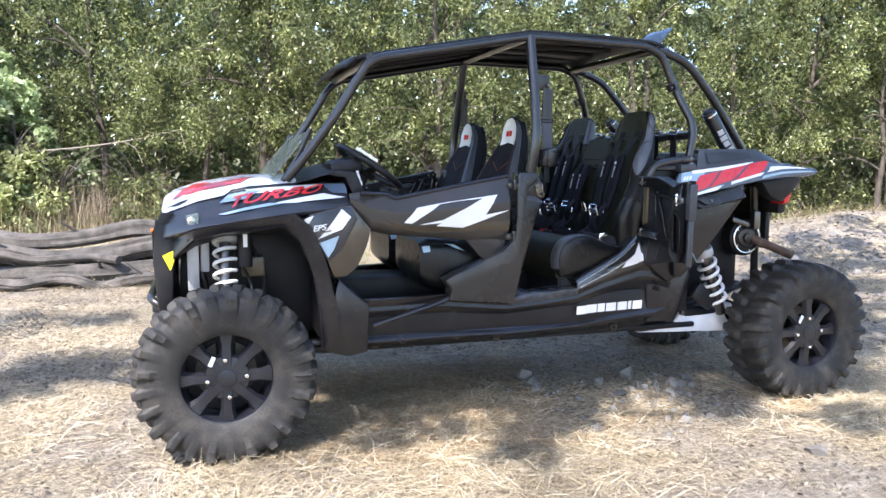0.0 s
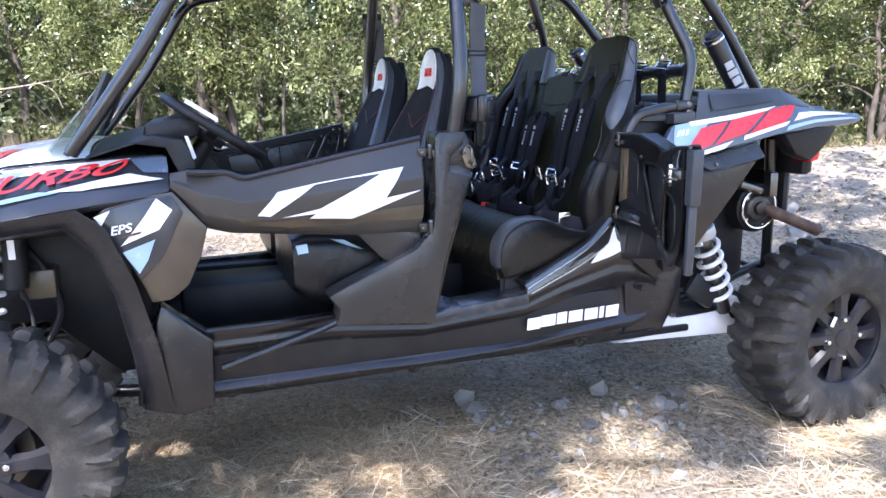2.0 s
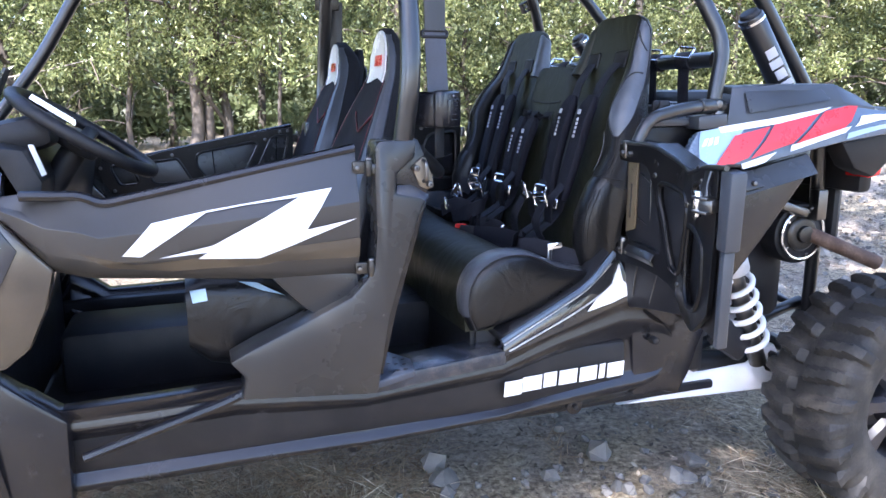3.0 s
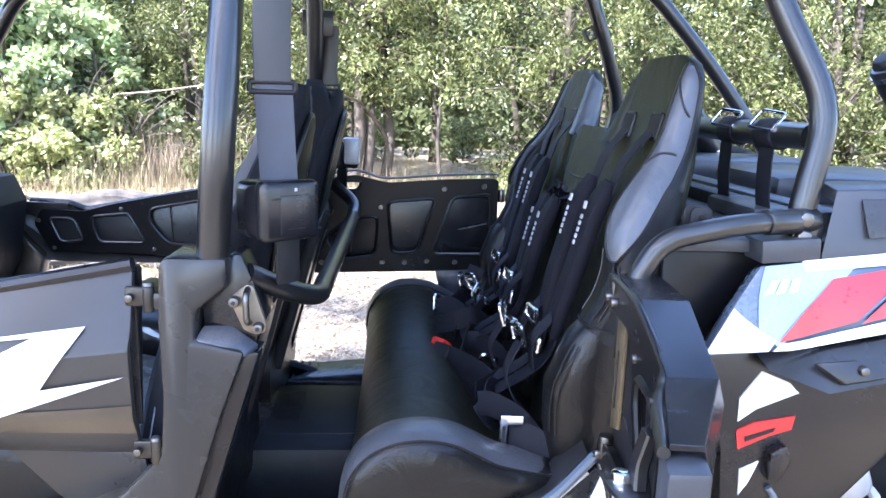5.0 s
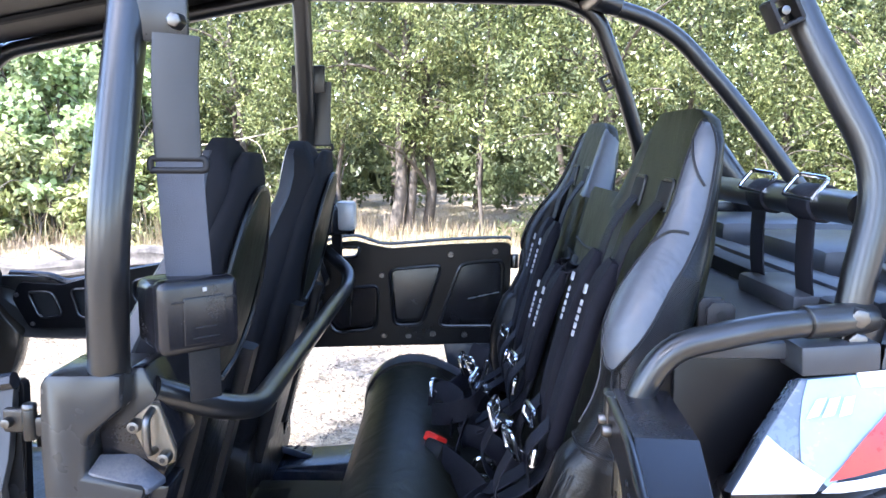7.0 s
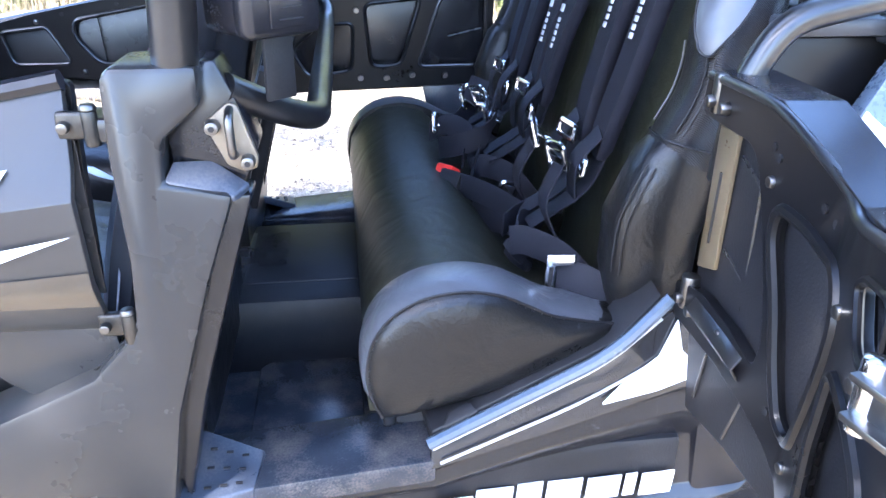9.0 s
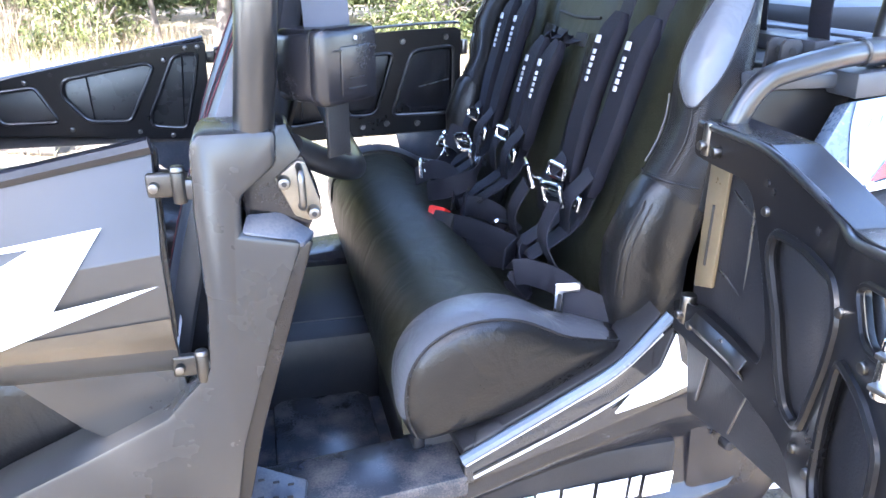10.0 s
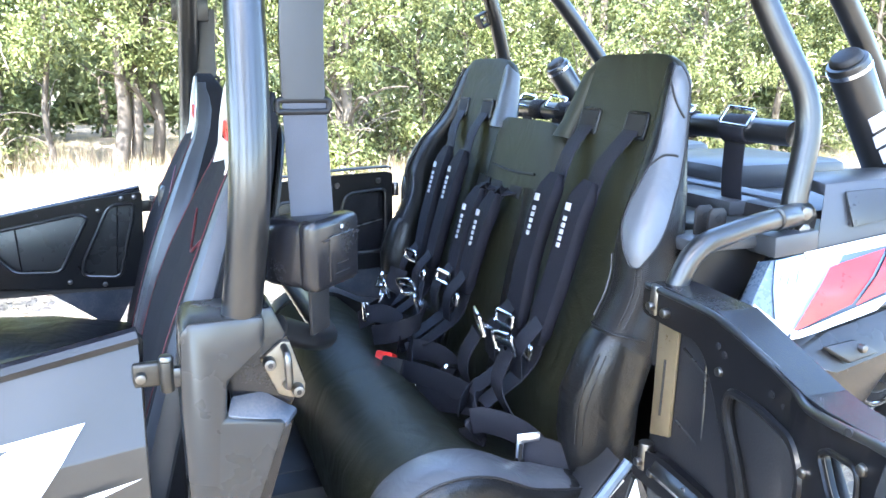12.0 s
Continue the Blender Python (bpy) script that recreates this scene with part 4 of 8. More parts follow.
TYRE_F, TYRE_R, RIM, NUT = tyre(0.235), tyre(0.285), rim(), nut()
CAP = finish(lathe([(0.0, -0.013), (0.028, -0.012), (0.037, -0.009), (0.040, -0.002)], 24))
DISC = finish(lathe([(0.06, 0.115), (0.125, 0.115), (0.125, 0.122), (0.06, 0.122)], 32))
# Added dark disc behind the spokes, so the gaps look shaded.
GAP_BACK = finish(lathe([(0.0, 0.135), (0.10, 0.130), (0.178, 0.128), (0.178, 0.136), (0.10, 0.142), (0.0, 0.145)], 32))
STICK = box((0, 0, 0), (0.017, 0.002, 0.042), bevel=0.0)
for (wx, s, ty, half, spin) in ((-1.486, -1, TYRE_F, 0.1175, 0), (1.486, -1, TYRE_R, 0.1425, 0), (-1.486, 1, TYRE_F, 0.1175, 10), (1.486, 1, TYRE_R, 0.1425, 35)):
    wheel = add("wheel", DISC, STEEL, "black eight-spoke alloy wheel with a knobbly dusty tyre")
    wheel.matrix_local = pose(wx, s * 0.722, 0.355, 0, 0, 0 if s < 0 else 180) @ pose(0, 0, 0, 0, spin, 0)
    t = add("tyre", ty, RUBBER, "dusty black tyre with deep lugs", wheel)
    t.location = (0, half - 0.045, 0)
    add("rim", RIM, RIMBLACK, "matte black alloy rim", wheel)
    add("centre_cap", CAP, RIMBLACK, "", wheel)
    add("gap_back", GAP_BACK, DARK, "", wheel)
    for k in range(4):
        a = radians(k * 90 + 5)
        o = add("lug_nut", NUT, CHROME, "", wheel)
        o.location = (0.078 * math.cos(a), -0.004, 0.078 * math.sin(a))
    o = add("sticker", STICK, WHITE, "small white sticker", wheel)
    a = radians(128)
    o.location, o.rotation_euler = (0.095 * math.cos(a), -0.009, 0.095 * math.sin(a)), (0, radians(25), 0)

# -- chassis and floor
add("skid_plate", box((-0.05, 0, 0.365), (2.1, 0.84, 0.03), bevel=0.01), DARK)
add("floor_pan", box((-0.42, 0, 0.47), (1.16, 1.02, 0.02), bevel=0.004), DARK)
add("rear_floor", box((0.0, 0, 0.485), (0.5, 1.02, 0.02), bevel=0.004), FLOORPL, "dark blue-grey ribbed plastic floor with dust")
add("tunnel", box((-0.35, 0.02, 0.56), (1.2, 0.26, 0.19), bevel=0.03), DARK)
add("seat_riser", box((0.36, 0.02, 0.56), (0.44, 1.0, 0.22), bevel=0.02), DARK)
add("firewall", box((0.86, 0, 0.86), (0.05, 1.0, 0.80), bevel=0.01), DARK)
add("front_bulkhead", box((-1.05, 0, 0.75), (0.05, 0.98, 0.62), bevel=0.01), DARK)
add("battery_box", box((-0.10, 0.12, 0.58), (0.15, 0.22, 0.16), bevel=0.02), GREYPL)
add("foot_mat", prism([(-0.10, -0.40, 0.495), (0.10, -0.40, 0.495), (0.10, -0.12, 0.495), (0.06, -0.08, 0.495), (-0.06, -0.08, 0.495), (-0.10, -0.12, 0.495)], (0, 0, 0.018), 0.008), FLOORPL)
add("floor_step", prism([(-0.13, -0.05, 0.49), (0.12, -0.05, 0.49), (0.12, -0.04, 0.66), (-0.13, -0.04, 0.66)], (0, 0.30, 0), 0.01), DARK)
for s in (-1, 1):
    add("frame_rail", tube([(-1.75, s * 0.2, 0.42), (-1.1, s * 0.40, 0.40), (0.6, s * 0.40, 0.40), (0.9, s * 0.30, 0.42), (1.5, s * 0.24, 0.55)], 0.02), TUBE)
    add("rear_frame", tube([(0.86, s * 0.40, 0.42), (1.0, s * 0.36, 0.75), (1.32, s * 0.36, 1.12)], 0.022), TUBE)
    add("rear_frame", tube([(1.5, s * 0.28, 0.52), (1.46, s * 0.32, 0.8), (1.40, s * 0.36, 1.12)], 0.022), TUBE)
add("engine", box((1.15, 0, 0.72), (0.50, 0.55, 0.5), bevel=0.06), DARK)
add("engine_cover", box((1.0, -0.18, 0.95), (0.32, 0.36, 0.2), bevel=0.05), DARK)

for s in (1, -1):
    add("inner_sill", box((-0.22, s * -0.50, 0.52), (1.62, 0.06, 0.16), bevel=0.015), DARK)
    add("floor_lip", box((0.0, s * -0.455, 0.555), (0.42, 0.05, 0.09), bevel=0.006), FLOORPL)
add("seat_front_panel", box((0.135, 0.02, 0.60), (0.02, 1.0, 0.22), bevel=0.006), DARK)

# -- rocker sills
SILL_COLS = [(-1.065, 0.395, 0.60, 0.0), (-1.0, 0.375, 0.71, 0.0), (-0.93, 0.365, 0.665, 0.0), (-0.876, 0.36, 0.62, 0), (-0.70, 0.36, 0.622, 0), (-0.5, 0.362, 0.63, 0), (-0.18, 0.368, 0.588, 0), (0.0, 0.37, 0.605, 0),
             (0.195, 0.373, 0.625, 0), (0.35, 0.377, 0.69, 0), (0.555, 0.382, 0.752, 0), (0.64, 0.39, 0.745, 0), (0.70, 0.42, 0.70, 0.005), (0.745, 0.50, 0.62, 0.02)]
SILL_VS = [(0, -0.455), (0.09, -0.490), (0.17, -0.536), (0.23, -0.543), (0.31, -0.522), (0.58, -0.516), (0.70, -0.540), (0.78, -0.556), (0.86, -0.548), (1, -0.572)]
for s in (1, -1):
    me, fy = panel(SILL_COLS, SILL_VS, 0.05, s, 0.006)
    sill = add("rocker_sill", me, PLASTIC, "long black moulded plastic rocker panel")
    add("sill_top", prism([(-0.165, s * -0.574, 0.600), (0.195, s * -0.574, 0.632), (0.195, s * -0.44, 0.632), (-0.165, s * -0.44, 0.600)], (0, 0, -0.04), 0.006), FLOORPL)
    for x, z in ((-0.815, 0.395), (-0.205, 0.392), (0.45, 0.40)):
        add("sill_bolt", cyl((x, s * -0.478, z), (x, s * -0.502, z), 0.010, 0.008, 8, 0.002), DARK, "", sill)
        add("bolt_recess", cyl((x, s * -0.470, z), (x, s * -0.492, z), 0.022, 0.026, 14, 0.003), PLASTIC, "", sill)
    if s == 1:
        SILL_FY = fy
        # the maker's wordmark as plain white blocks
        x = 0.200
        for w in (0.052, 0.058, 0.040, 0.056, 0.054, 0.018, 0.052):
            z0 = 0.488 + (x - 0.2) * 0.035
            y0 = min(fy(x + w * i, z0 + 0.044 * j) for i in (0, 0.5, 1) for j in (-0.3, 0, 0.5, 1, 1.3)) - 0.009
            add("mark_block", prism([(x, y0, z0), (x + w, y0, z0 + 0.002), (x + w + 0.003, y0, z0 + 0.044), (x + 0.003, y0, z0 + 0.042)], (0, -0.003, 0)), WHITE, "", sill)
            x += w + 0.0075
        add("sill_bolt", cyl((0.665, -0.548, 0.60), (0.665, -0.568, 0.60), 0.014, 0.010, 8, 0.002), DARK, "", sill)
    # toe corner ahead of the front door opening
    add("toe_guard", side([(-1.075, 0.405), (-0.96, 0.37), (-0.87, 0.385), (-0.86, 0.60), (-0.93, 0.66), (-1.0, 0.725), (-1.035, 0.60)], -0.588, 0.07, s, 0.012), PLASTIC)
    add("foot_ridge", tube([(-0.84, s * -0.565, 0.50), (-0.5, s * -0.578, 0.60), (-0.30, s * -0.585, 0.71)], 0.012, seg=8), PLASTIC)

# -- rear sill slash with striped edge trim
for s in (1, -1):
    me = slab([[(0.185, s * -0.575, 0.615), (0.37, s * -0.585, 0.678), (0.57, s * -0.59, 0.748)], [(0.19, s * -0.565, 0.652), (0.44, s * -0.572, 0.785), (0.525, s * -0.575, 0.865)]], (0, s * 0.03, 0), 0.003)
    slash = add("sill_slash", me, GLOSS, "glossy dark trim with white flash")
    add("flash", prism([(0.425, s * -0.589, 0.722), (0.45, s * -0.586, 0.750), (0.50, s * -0.583, 0.79), (0.52, s * -0.581, 0.845), (0.53, s * -0.585, 0.80), (0.565, s * -0.591, 0.765), (0.50, s * -0.592, 0.741)], (0, s * -0.004, 0)), WHITE, "", slash)
    add("pale_stripe", tube([(0.20, s * -0.580, 0.632), (0.40, s * -0.584, 0.722), (0.53, s * -0.583, 0.80)], 0.0025, seg=6), SILVER, "", slash)
    add("pale_stripe", tube([(0.19, s * -0.569, 0.648), (0.43, s * -0.575, 0.776), (0.50, s * -0.577, 0.845)], 0.0025, seg=6), SILVER, "", slash)
    add("trim_clip", prism([(0.205, s * -0.560, 0.668), (0.255, s * -0.562, 0.694), (0.245, s * -0.545, 0.700), (0.215, s * -0.543, 0.684)], (0, 0, 0.010), 0.003), DARK, "", slash)
    add("red_tip", prism([(0.518, s * -0.5905, 0.752), (0.545, s * -0.5905, 0.766), (0.55, s * -0.5905, 0.757)], (0, s * -0.003, 0)), RED, "", slash)
    add("edge_trim", tube([(0.185, s * -0.565, 0.655), (0.44, s * -0.571, 0.79), (0.51, s * -0.575, 0.875)], 0.009, seg=8), BLUEGREY, "", slash)
    add("seat_base_trim", slab([[(0.19, s * -0.555, 0.668), (0.44, s * -0.562, 0.802), (0.50, s * -0.565, 0.875)], [(0.18, s * -0.47, 0.675), (0.44, s * -0.50, 0.81), (0.50, s * -0.50, 0.885)]], (0, 0, -0.02), 0.003), DARK)

# -- middle pillars
for s in (1, -1):
    pil = add("middle_pillar", side([(-0.165, 0.575), (-0.49, 0.605), (-0.478, 0.658), (-0.512, 0.700), (-0.45, 0.730), (-0.325, 0.783), (-0.225, 0.828), (-0.165, 0.89), (-0.158, 0.98), (-0.16, 1.10), (-0.156, 1.185), (-0.146, 1.197), (-0.058, 1.197), (-0.060, 1.155), (-0.105, 1.118), (-0.108, 1.072), (-0.036, 1.056), (-0.075, 0.95), (-0.13, 0.77)], -0.610, 0.10, s, 0.010), GREYPL, "grey-black plastic pillar cover")
    add("latch_block", side([(-0.062, 1.196), (-0.045, 1.197), (-0.025, 1.15), (-0.008, 1.10), (-0.03, 1.05), (-0.10, 1.07), (-0.105, 1.12)], -0.577, 0.07, s, 0.004), PLASTIC, "", pil)
    add("latch_ledge", prism([(-0.108, s * -0.604, 1.074), (-0.036, s * -0.604, 1.054), (-0.02, s * -0.585, 1.062), (-0.06, s * -0.575, 1.088), (-0.10, s * -0.585, 1.09)], (0, 0, -0.008), 0.002), LEDGEPL, "dusty ledge", pil)
    add("striker_plate", side([(-0.063, 1.131), (-0.036, 1.153), (-0.026, 1.151), (-0.008, 1.092), (-0.010, 1.079), (-0.024, 1.075), (-0.042, 1.083)], -0.584, 0.008, s, 0.002), ZINC, "zinc striker plate", pil)
    for x, z in ((-0.053, 1.128), (-0.019, 1.088)):
        add("bolt", cyl((x, s * -0.58, z), (x, s * -0.598, z), 0.0085, 0.0075, 14, 0.002), STEEL, "", pil)
        add("bolt_socket", cyl((x, s * -0.5975, z), (x, s * -0.599, z), 0.0035, seg=6), DARK, "", pil)
    add("striker", tube([(-0.034, s * -0.582, 1.146), (-0.033, s * -0.607, 1.142), (-0.032, s * -0.607, 1.100), (-0.033, s * -0.582, 1.095)], 0.0048, 0.012, 10), STEEL, "", pil)
    add("pillar_back", side([(-0.145, 0.60), (-0.105, 0.77), (-0.050, 0.95), (-0.020, 1.045), (-0.09, 1.045), (-0.17, 0.70)], -0.575, 0.06, s, 0.006), PLASTIC, "", pil)
    add("kick_plate", prism([(-0.165, s * -0.595, 0.60), (-0.06, s * -0.575, 0.612), (-0.05, s * -0.50, 0.615), (-0.16, s * -0.48, 0.66)], (0, 0, -0.02), 0.004), LEDGEPL, "", pil)
    for i in range(4):
        for j in range(3):
            u, v = 0.18 + i * 0.2, 0.2 + j * 0.28
            a = Vector((-0.165, s * -0.595, 0.60)).lerp(Vector((-0.06, s * -0.575, 0.612)), u)
            b = Vector((-0.16, s * -0.48, 0.66)).lerp(Vector((-0.05, s * -0.50, 0.615)), u)
            add("grip_slot", box(a.lerp(b, v) + Vector((0, 0, 0.001)), (0.010, 0.004, 0.003), bevel=0.0008), DARK, "", pil)

# -- front doors (both shut)
DOOR_COLS = [(-0.945, 1.045, 1.098, 0.045), (-0.90, 0.985, 1.105, 0.03), (-0.86, 0.935, 1.103, 0.02), (-0.79, 0.918, 1.095, 0.0), (-0.755, 0.914, 1.075, 0), (-0.6, 0.900, 1.100, 0), (-0.4, 0.882, 1.138, 0), (-0.2, 0.868, 1.178, 0.008)]
DOOR_VS = [(0, -0.572), (0.10, -0.598), (0.28, -0.622), (0.62, -0.630), (0.72, -0.612), (1, -0.590)]
for s in (1, -1):
    me, fy = panel(DOOR_COLS if s == 1 else [(x, max(zb, 0.925), zt, dy) for x, zb, zt, dy in DOOR_COLS], DOOR_VS, 0.014, s, 0.004)
    door = add("front_door", me, DOORGREY, "low dark grey door with a white zigzag graphic, shut")
    if s == 1:
        add("door_lower_flap", side([(-0.43, 0.900), (-0.2, 0.880), (-0.192, 0.812), (-0.285, 0.787), (-0.312, 0.790), (-0.335, 0.808), (-0.402, 0.882)], -0.574, 0.02, s, 0.004), GREYPL, "", door)
    # inside: frame and ribs
    zi = s * -0.576
    add("inner_panel", prism([(-0.87, zi, 0.965), (-0.76, zi, 0.955), (-0.2, zi, 0.928), (-0.2, zi, 1.165), (-0.74, zi, 1.07), (-0.86, zi, 1.08)], (0, s * 0.004, 0), 0.001), GREYPL, "", door)
    fr = [(-0.195, 1.178), (-0.36, 1.158), (-0.54, 1.125), (-0.65, 1.103), (-0.745, 1.078), (-0.86, 1.085), (-0.885, 1.04), (-0.84, 0.955), (-0.68, 0.957), (-0.56, 0.953), (-0.42, 0.938), (-0.26, 0.930), (-0.205, 0.930)]
    holes = [[(-0.276, 1.145), (-0.215, 1.150), (-0.225, 1.10), (-0.262, 0.958), (-0.348, 0.968), (-0.347, 1.0)], [(-0.545, 1.092), (-0.345, 1.128), (-0.327, 1.118), (-0.398, 0.982), (-0.50, 0.987), (-0.55, 1.05)],
             [(-0.72, 1.064), (-0.612, 1.076), (-0.600, 1.055), (-0.565, 0.987), (-0.70, 0.987)], [(-0.84, 1.058), (-0.77, 1.058), (-0.745, 0.992), (-0.81, 0.985)]]
    holes = [round_off(h, 0.018) for h in holes]
    at = lambda a, b, y=zi + s * 0.006: (a, y, b)
    add("inner_frame", stamped(round_off(fr, 0.012), holes, at, (0, s * 0.014, 0)), PRESSED, "pressed black steel door frame", door)
    for h in holes:
        add("hole_lip", rolled_edge(h, lambda a, b, y=zi + s * 0.020: (a, y, b), 0.0045), TUBE, "", door)
    add("panel_seam", tube([(-0.255, zi + s * 0.014, 1.15), (-0.27, zi + s * 0.014, 0.95)], 0.0016, seg=6), PLASTIC, "", door)
    add("panel_seam", tube([(-0.49, zi + s * 0.014, 1.10), (-0.485, zi + s * 0.014, 0.98)], 0.0016, seg=6), PLASTIC, "", door)
    if s < 0:
        add("door_gusset", prism([(-0.445, zi, 0.937), (-0.225, zi, 0.927), (-0.285, zi, 0.812)], (0, s * 0.008, 0), 0.002), LEDGEPL, "", door)
    for bx, bz in ((-0.215, 1.165), (-0.245, 1.163), (-0.30, 1.135), (-0.63, 1.088), (-0.87, 1.05), (-0.38, 0.955), (-0.30, 0.942), (-0.54, 0.968), (-0.83, 0.968)):
        add("bolt", cyl((bx, zi + s * 0.020, bz), (bx, zi + s * 0.027, bz), 0.0065, 0.0055, 12, 0.0015), STEEL, "", door)
    for bx, bz in ((-0.335, 1.148), (-0.352, 1.145), (-0.44, 1.128), (-0.57, 1.105)):
        add("bolt_hole", cyl((bx, zi + s * 0.020, bz), (bx, zi + s * 0.0212, bz), 0.005, seg=10), DARK, "", door)
    for z in (1.135, 0.895):
        add("hinge", box((-0.192, s * -0.591, z), (0.034, 0.012, 0.030), bevel=0.004, seg=3), DARKSTEEL, "", door)
        add("hinge_screw", cyl((-0.200, s * -0.598, z), (-0.200, s * -0.607, z), 0.007, 0.006, 12, 0.0015), STEEL, "", door)
        add("hinge_leaf", box((-0.158, s * -0.598, z - 0.004), (0.034, 0.014, 0.026), bevel=0.005), TUBE, "", door)
        add("hinge_pin", cyl((-0.172, s * -0.602, z - 0.020), (-0.172, s * -0.602, z + 0.018), 0.0085, seg=12, bevel=0.003), DARKSTEEL, "", door)
        add("hinge_nut", cyl((-0.172, s * -0.602, z + 0.018), (-0.172, s * -0.602, z + 0.025), 0.0095, 0.0075, 12, 0.002), STEEL, "", door)
    # the zigzag
    add("zigzag", wrap([(-0.713, 0.972), (-0.651, 1.037), (-0.261, 1.094), (-0.324, 1.003), (-0.207, 1.022), (-0.432, 0.944), (-0.562, 0.954), (-0.541, 0.967), (-0.643, 0.961), (-0.529, 0.982), (-0.336, 1.077), (-0.532, 1.058), (-0.676, 0.967)], fy, 0.0055, s), WHITE, "white zigzag graphic", door)
    add("lower_band", wrap([(-0.80, 0.985), (-0.74, 0.945), (-0.2, 0.925), (-0.2, 0.975), (-0.42, 0.926), (-0.62, 0.926), (-0.73, 0.962)], fy, 0.002, s), BROWNPL, "", door)
    add("door_cap", tube([(-0.90, s * -0.585, 1.103), (-0.785, s * -0.585, 1.098), (-0.745, s * -0.588, 1.078), (-0.2, s * -0.580, 1.180)], 0.011, 0.03, 8), PLASTIC, "", door)

# -- roll cage
def cage_side(s):
    a = [(-1.205, s * -0.445, 1.160), (-1.145, s * -0.475, 1.235), (-1.0, s * -0.500, 1.43), (-0.835, s * -0.49, 1.695), (-0.44, s * -0.48, 1.768), (-0.05, s * -0.472, 1.842), (0.60, s * -0.465, 1.832), (0.69, s * -0.465, 1.79), (0.762, s * -0.482, 1.62), (0.842, s * -0.55, 1.43), (0.812, s * -0.562, 1.30), (0.80, s * -0.565, 1.20)]
    return bend_path(a, 0.07)


cage = add("roll_cage", finish(sweep(cage_side(1), lambda i, k: [(0.0205 * math.cos(t), 0.0205 * math.sin(t)) for t in [math.pi * j / 12 for j in range(24)]])), TUBE, "satin black tubular steel roll cage")
add("side_hoop", finish(sweep(cage_side(-1), lambda i, k: [(0.0205 * math.cos(t), 0.0205 * math.sin(t)) for t in [math.pi * j / 12 for j in range(24)]])), TUBE, "", cage)
for s in (1, -1):
    add("middle_post", tube([(-0.086, s * -0.579, 1.165), (-0.066, s * -0.610, 1.35), (-0.058, s * -0.552, 1.58), (-0.05, s * -0.475, 1.84)], 0.0238, 0.11, 56), TUBE, "", cage)
    add("rear_brace", tube([(0.67, s * -0.455, 1.822), (0.86, s * -0.445, 1.765), (1.05, s * -0.44, 1.565), (1.26, s * -0.43, 1.30), (1.30, s * -0.43, 1.22)], 0.021, 0.10), TUBE, "", cage)
    add("hip_bar", tube([(0.815, s * -0.575, 1.262), (0.70, s * -0.605, 1.262), (0.575, s * -0.610, 1.235), (0.538, s * -0.610, 1.17), (0.535, s * -0.60, 1.05)], 0.0165, 0.05), TUBE, "", cage)
    add("hip_sleeve", cyl((0.825, s * -0.573, 1.263), (0.735, s * -0.597, 1.263), 0.0198, seg=14, bevel=0.003), TUBE, "", cage)
    add("cage_foot", box((0.808, s * -0.575, 1.235), (0.05, 0.03, 0.07), (0, 10, 0), 0.006), TUBE, "", cage)
    for z in (1.240, 1.268):
        add("cage_bolt", cyl((0.800, s * -0.585, z), (0.798, s * -0.602, z), 0.0135, 0.012, 6, 0.002), STEEL, "", cage)
    for y in (-0.566, -0.536):
        add("clevis", side([(0.634, 1.230), (0.634, 1.272), (0.640, 1.279), (0.662, 1.279), (0.668, 1.272), (0.668, 1.230)], y, 0.006, s, 0.0015), DARK, "black steel clevis", cage)
        # The hole is a black disc on the surface, its dark depth painted.
        add("clevis_hole", cyl((0.651, s * (y - 0.0004), 1.262), (0.651, s * (y - 0.0012), 1.262), 0.006, seg=12), HOLLOW, "", cage)
    for dx, dz in ((-0.014, 0.0), (0.014, 0.0)):
        add("clip", box((0.728 + dx * 0.9, s * -0.500, 1.628 + dx * 0.45), (0.006, 0.034, 0.036), (0, -27, 0), 0.002), DARK, "", cage)
    add("clip", box((0.735, s * -0.500, 1.612), (0.032, 0.034, 0.006), (0, -27, 0), 0.002), DARK, "", cage)
    add("clip", box((0.721, s * -0.500, 1.643), (0.032, 0.034, 0.006), (0, -27, 0), 0.002), DARK, "", cage)
    add("clip_bolt", cyl((0.728, s * -0.486, 1.628), (0.728, s * -0.512, 1.628), 0.007, 0.006, 8, 0.001), STEEL, "", cage)
    add("node_clamp", cyl((0.66, s * -0.43, 1.828), (0.74, s * -0.44, 1.805), 0.027, seg=14, bevel=0.004), TUBE, "", cage)
for x, z, y in ((-0.83, 1.70, 0.49), (-0.05, 1.842, 0.472), (0.66, 1.815, 0.465)):
    add("roof_crossbar", tube([(x, -y, z), (x, y, z)], 0.021), TUBE, "", cage)
add("rear_crossbar", tube([(0.835, -0.525, 1.388), (0.835, 0.525, 1.388)], 0.022), TUBE, "", cage)
add("grab_bar", tube([(-0.04, -0.565, 1.165), (0.02, -0.50, 1.120), (0.055, -0.44, 1.098), (0.06, 0.44, 1.098), (0.06, 0.50, 1.13), (-0.04, 0.565, 1.20)], 0.0175, 0.05), TUBE, "padded black grab bar", cage)
for y in (-0.40, -0.25, 0.20, 0.34, 0.48):
    add("harness_sleeve", cyl((0.835, y - 0.03, 1.388), (0.835, y + 0.03, 1.388), 0.027, seg=14, bevel=0.003), WEB, "", cage)

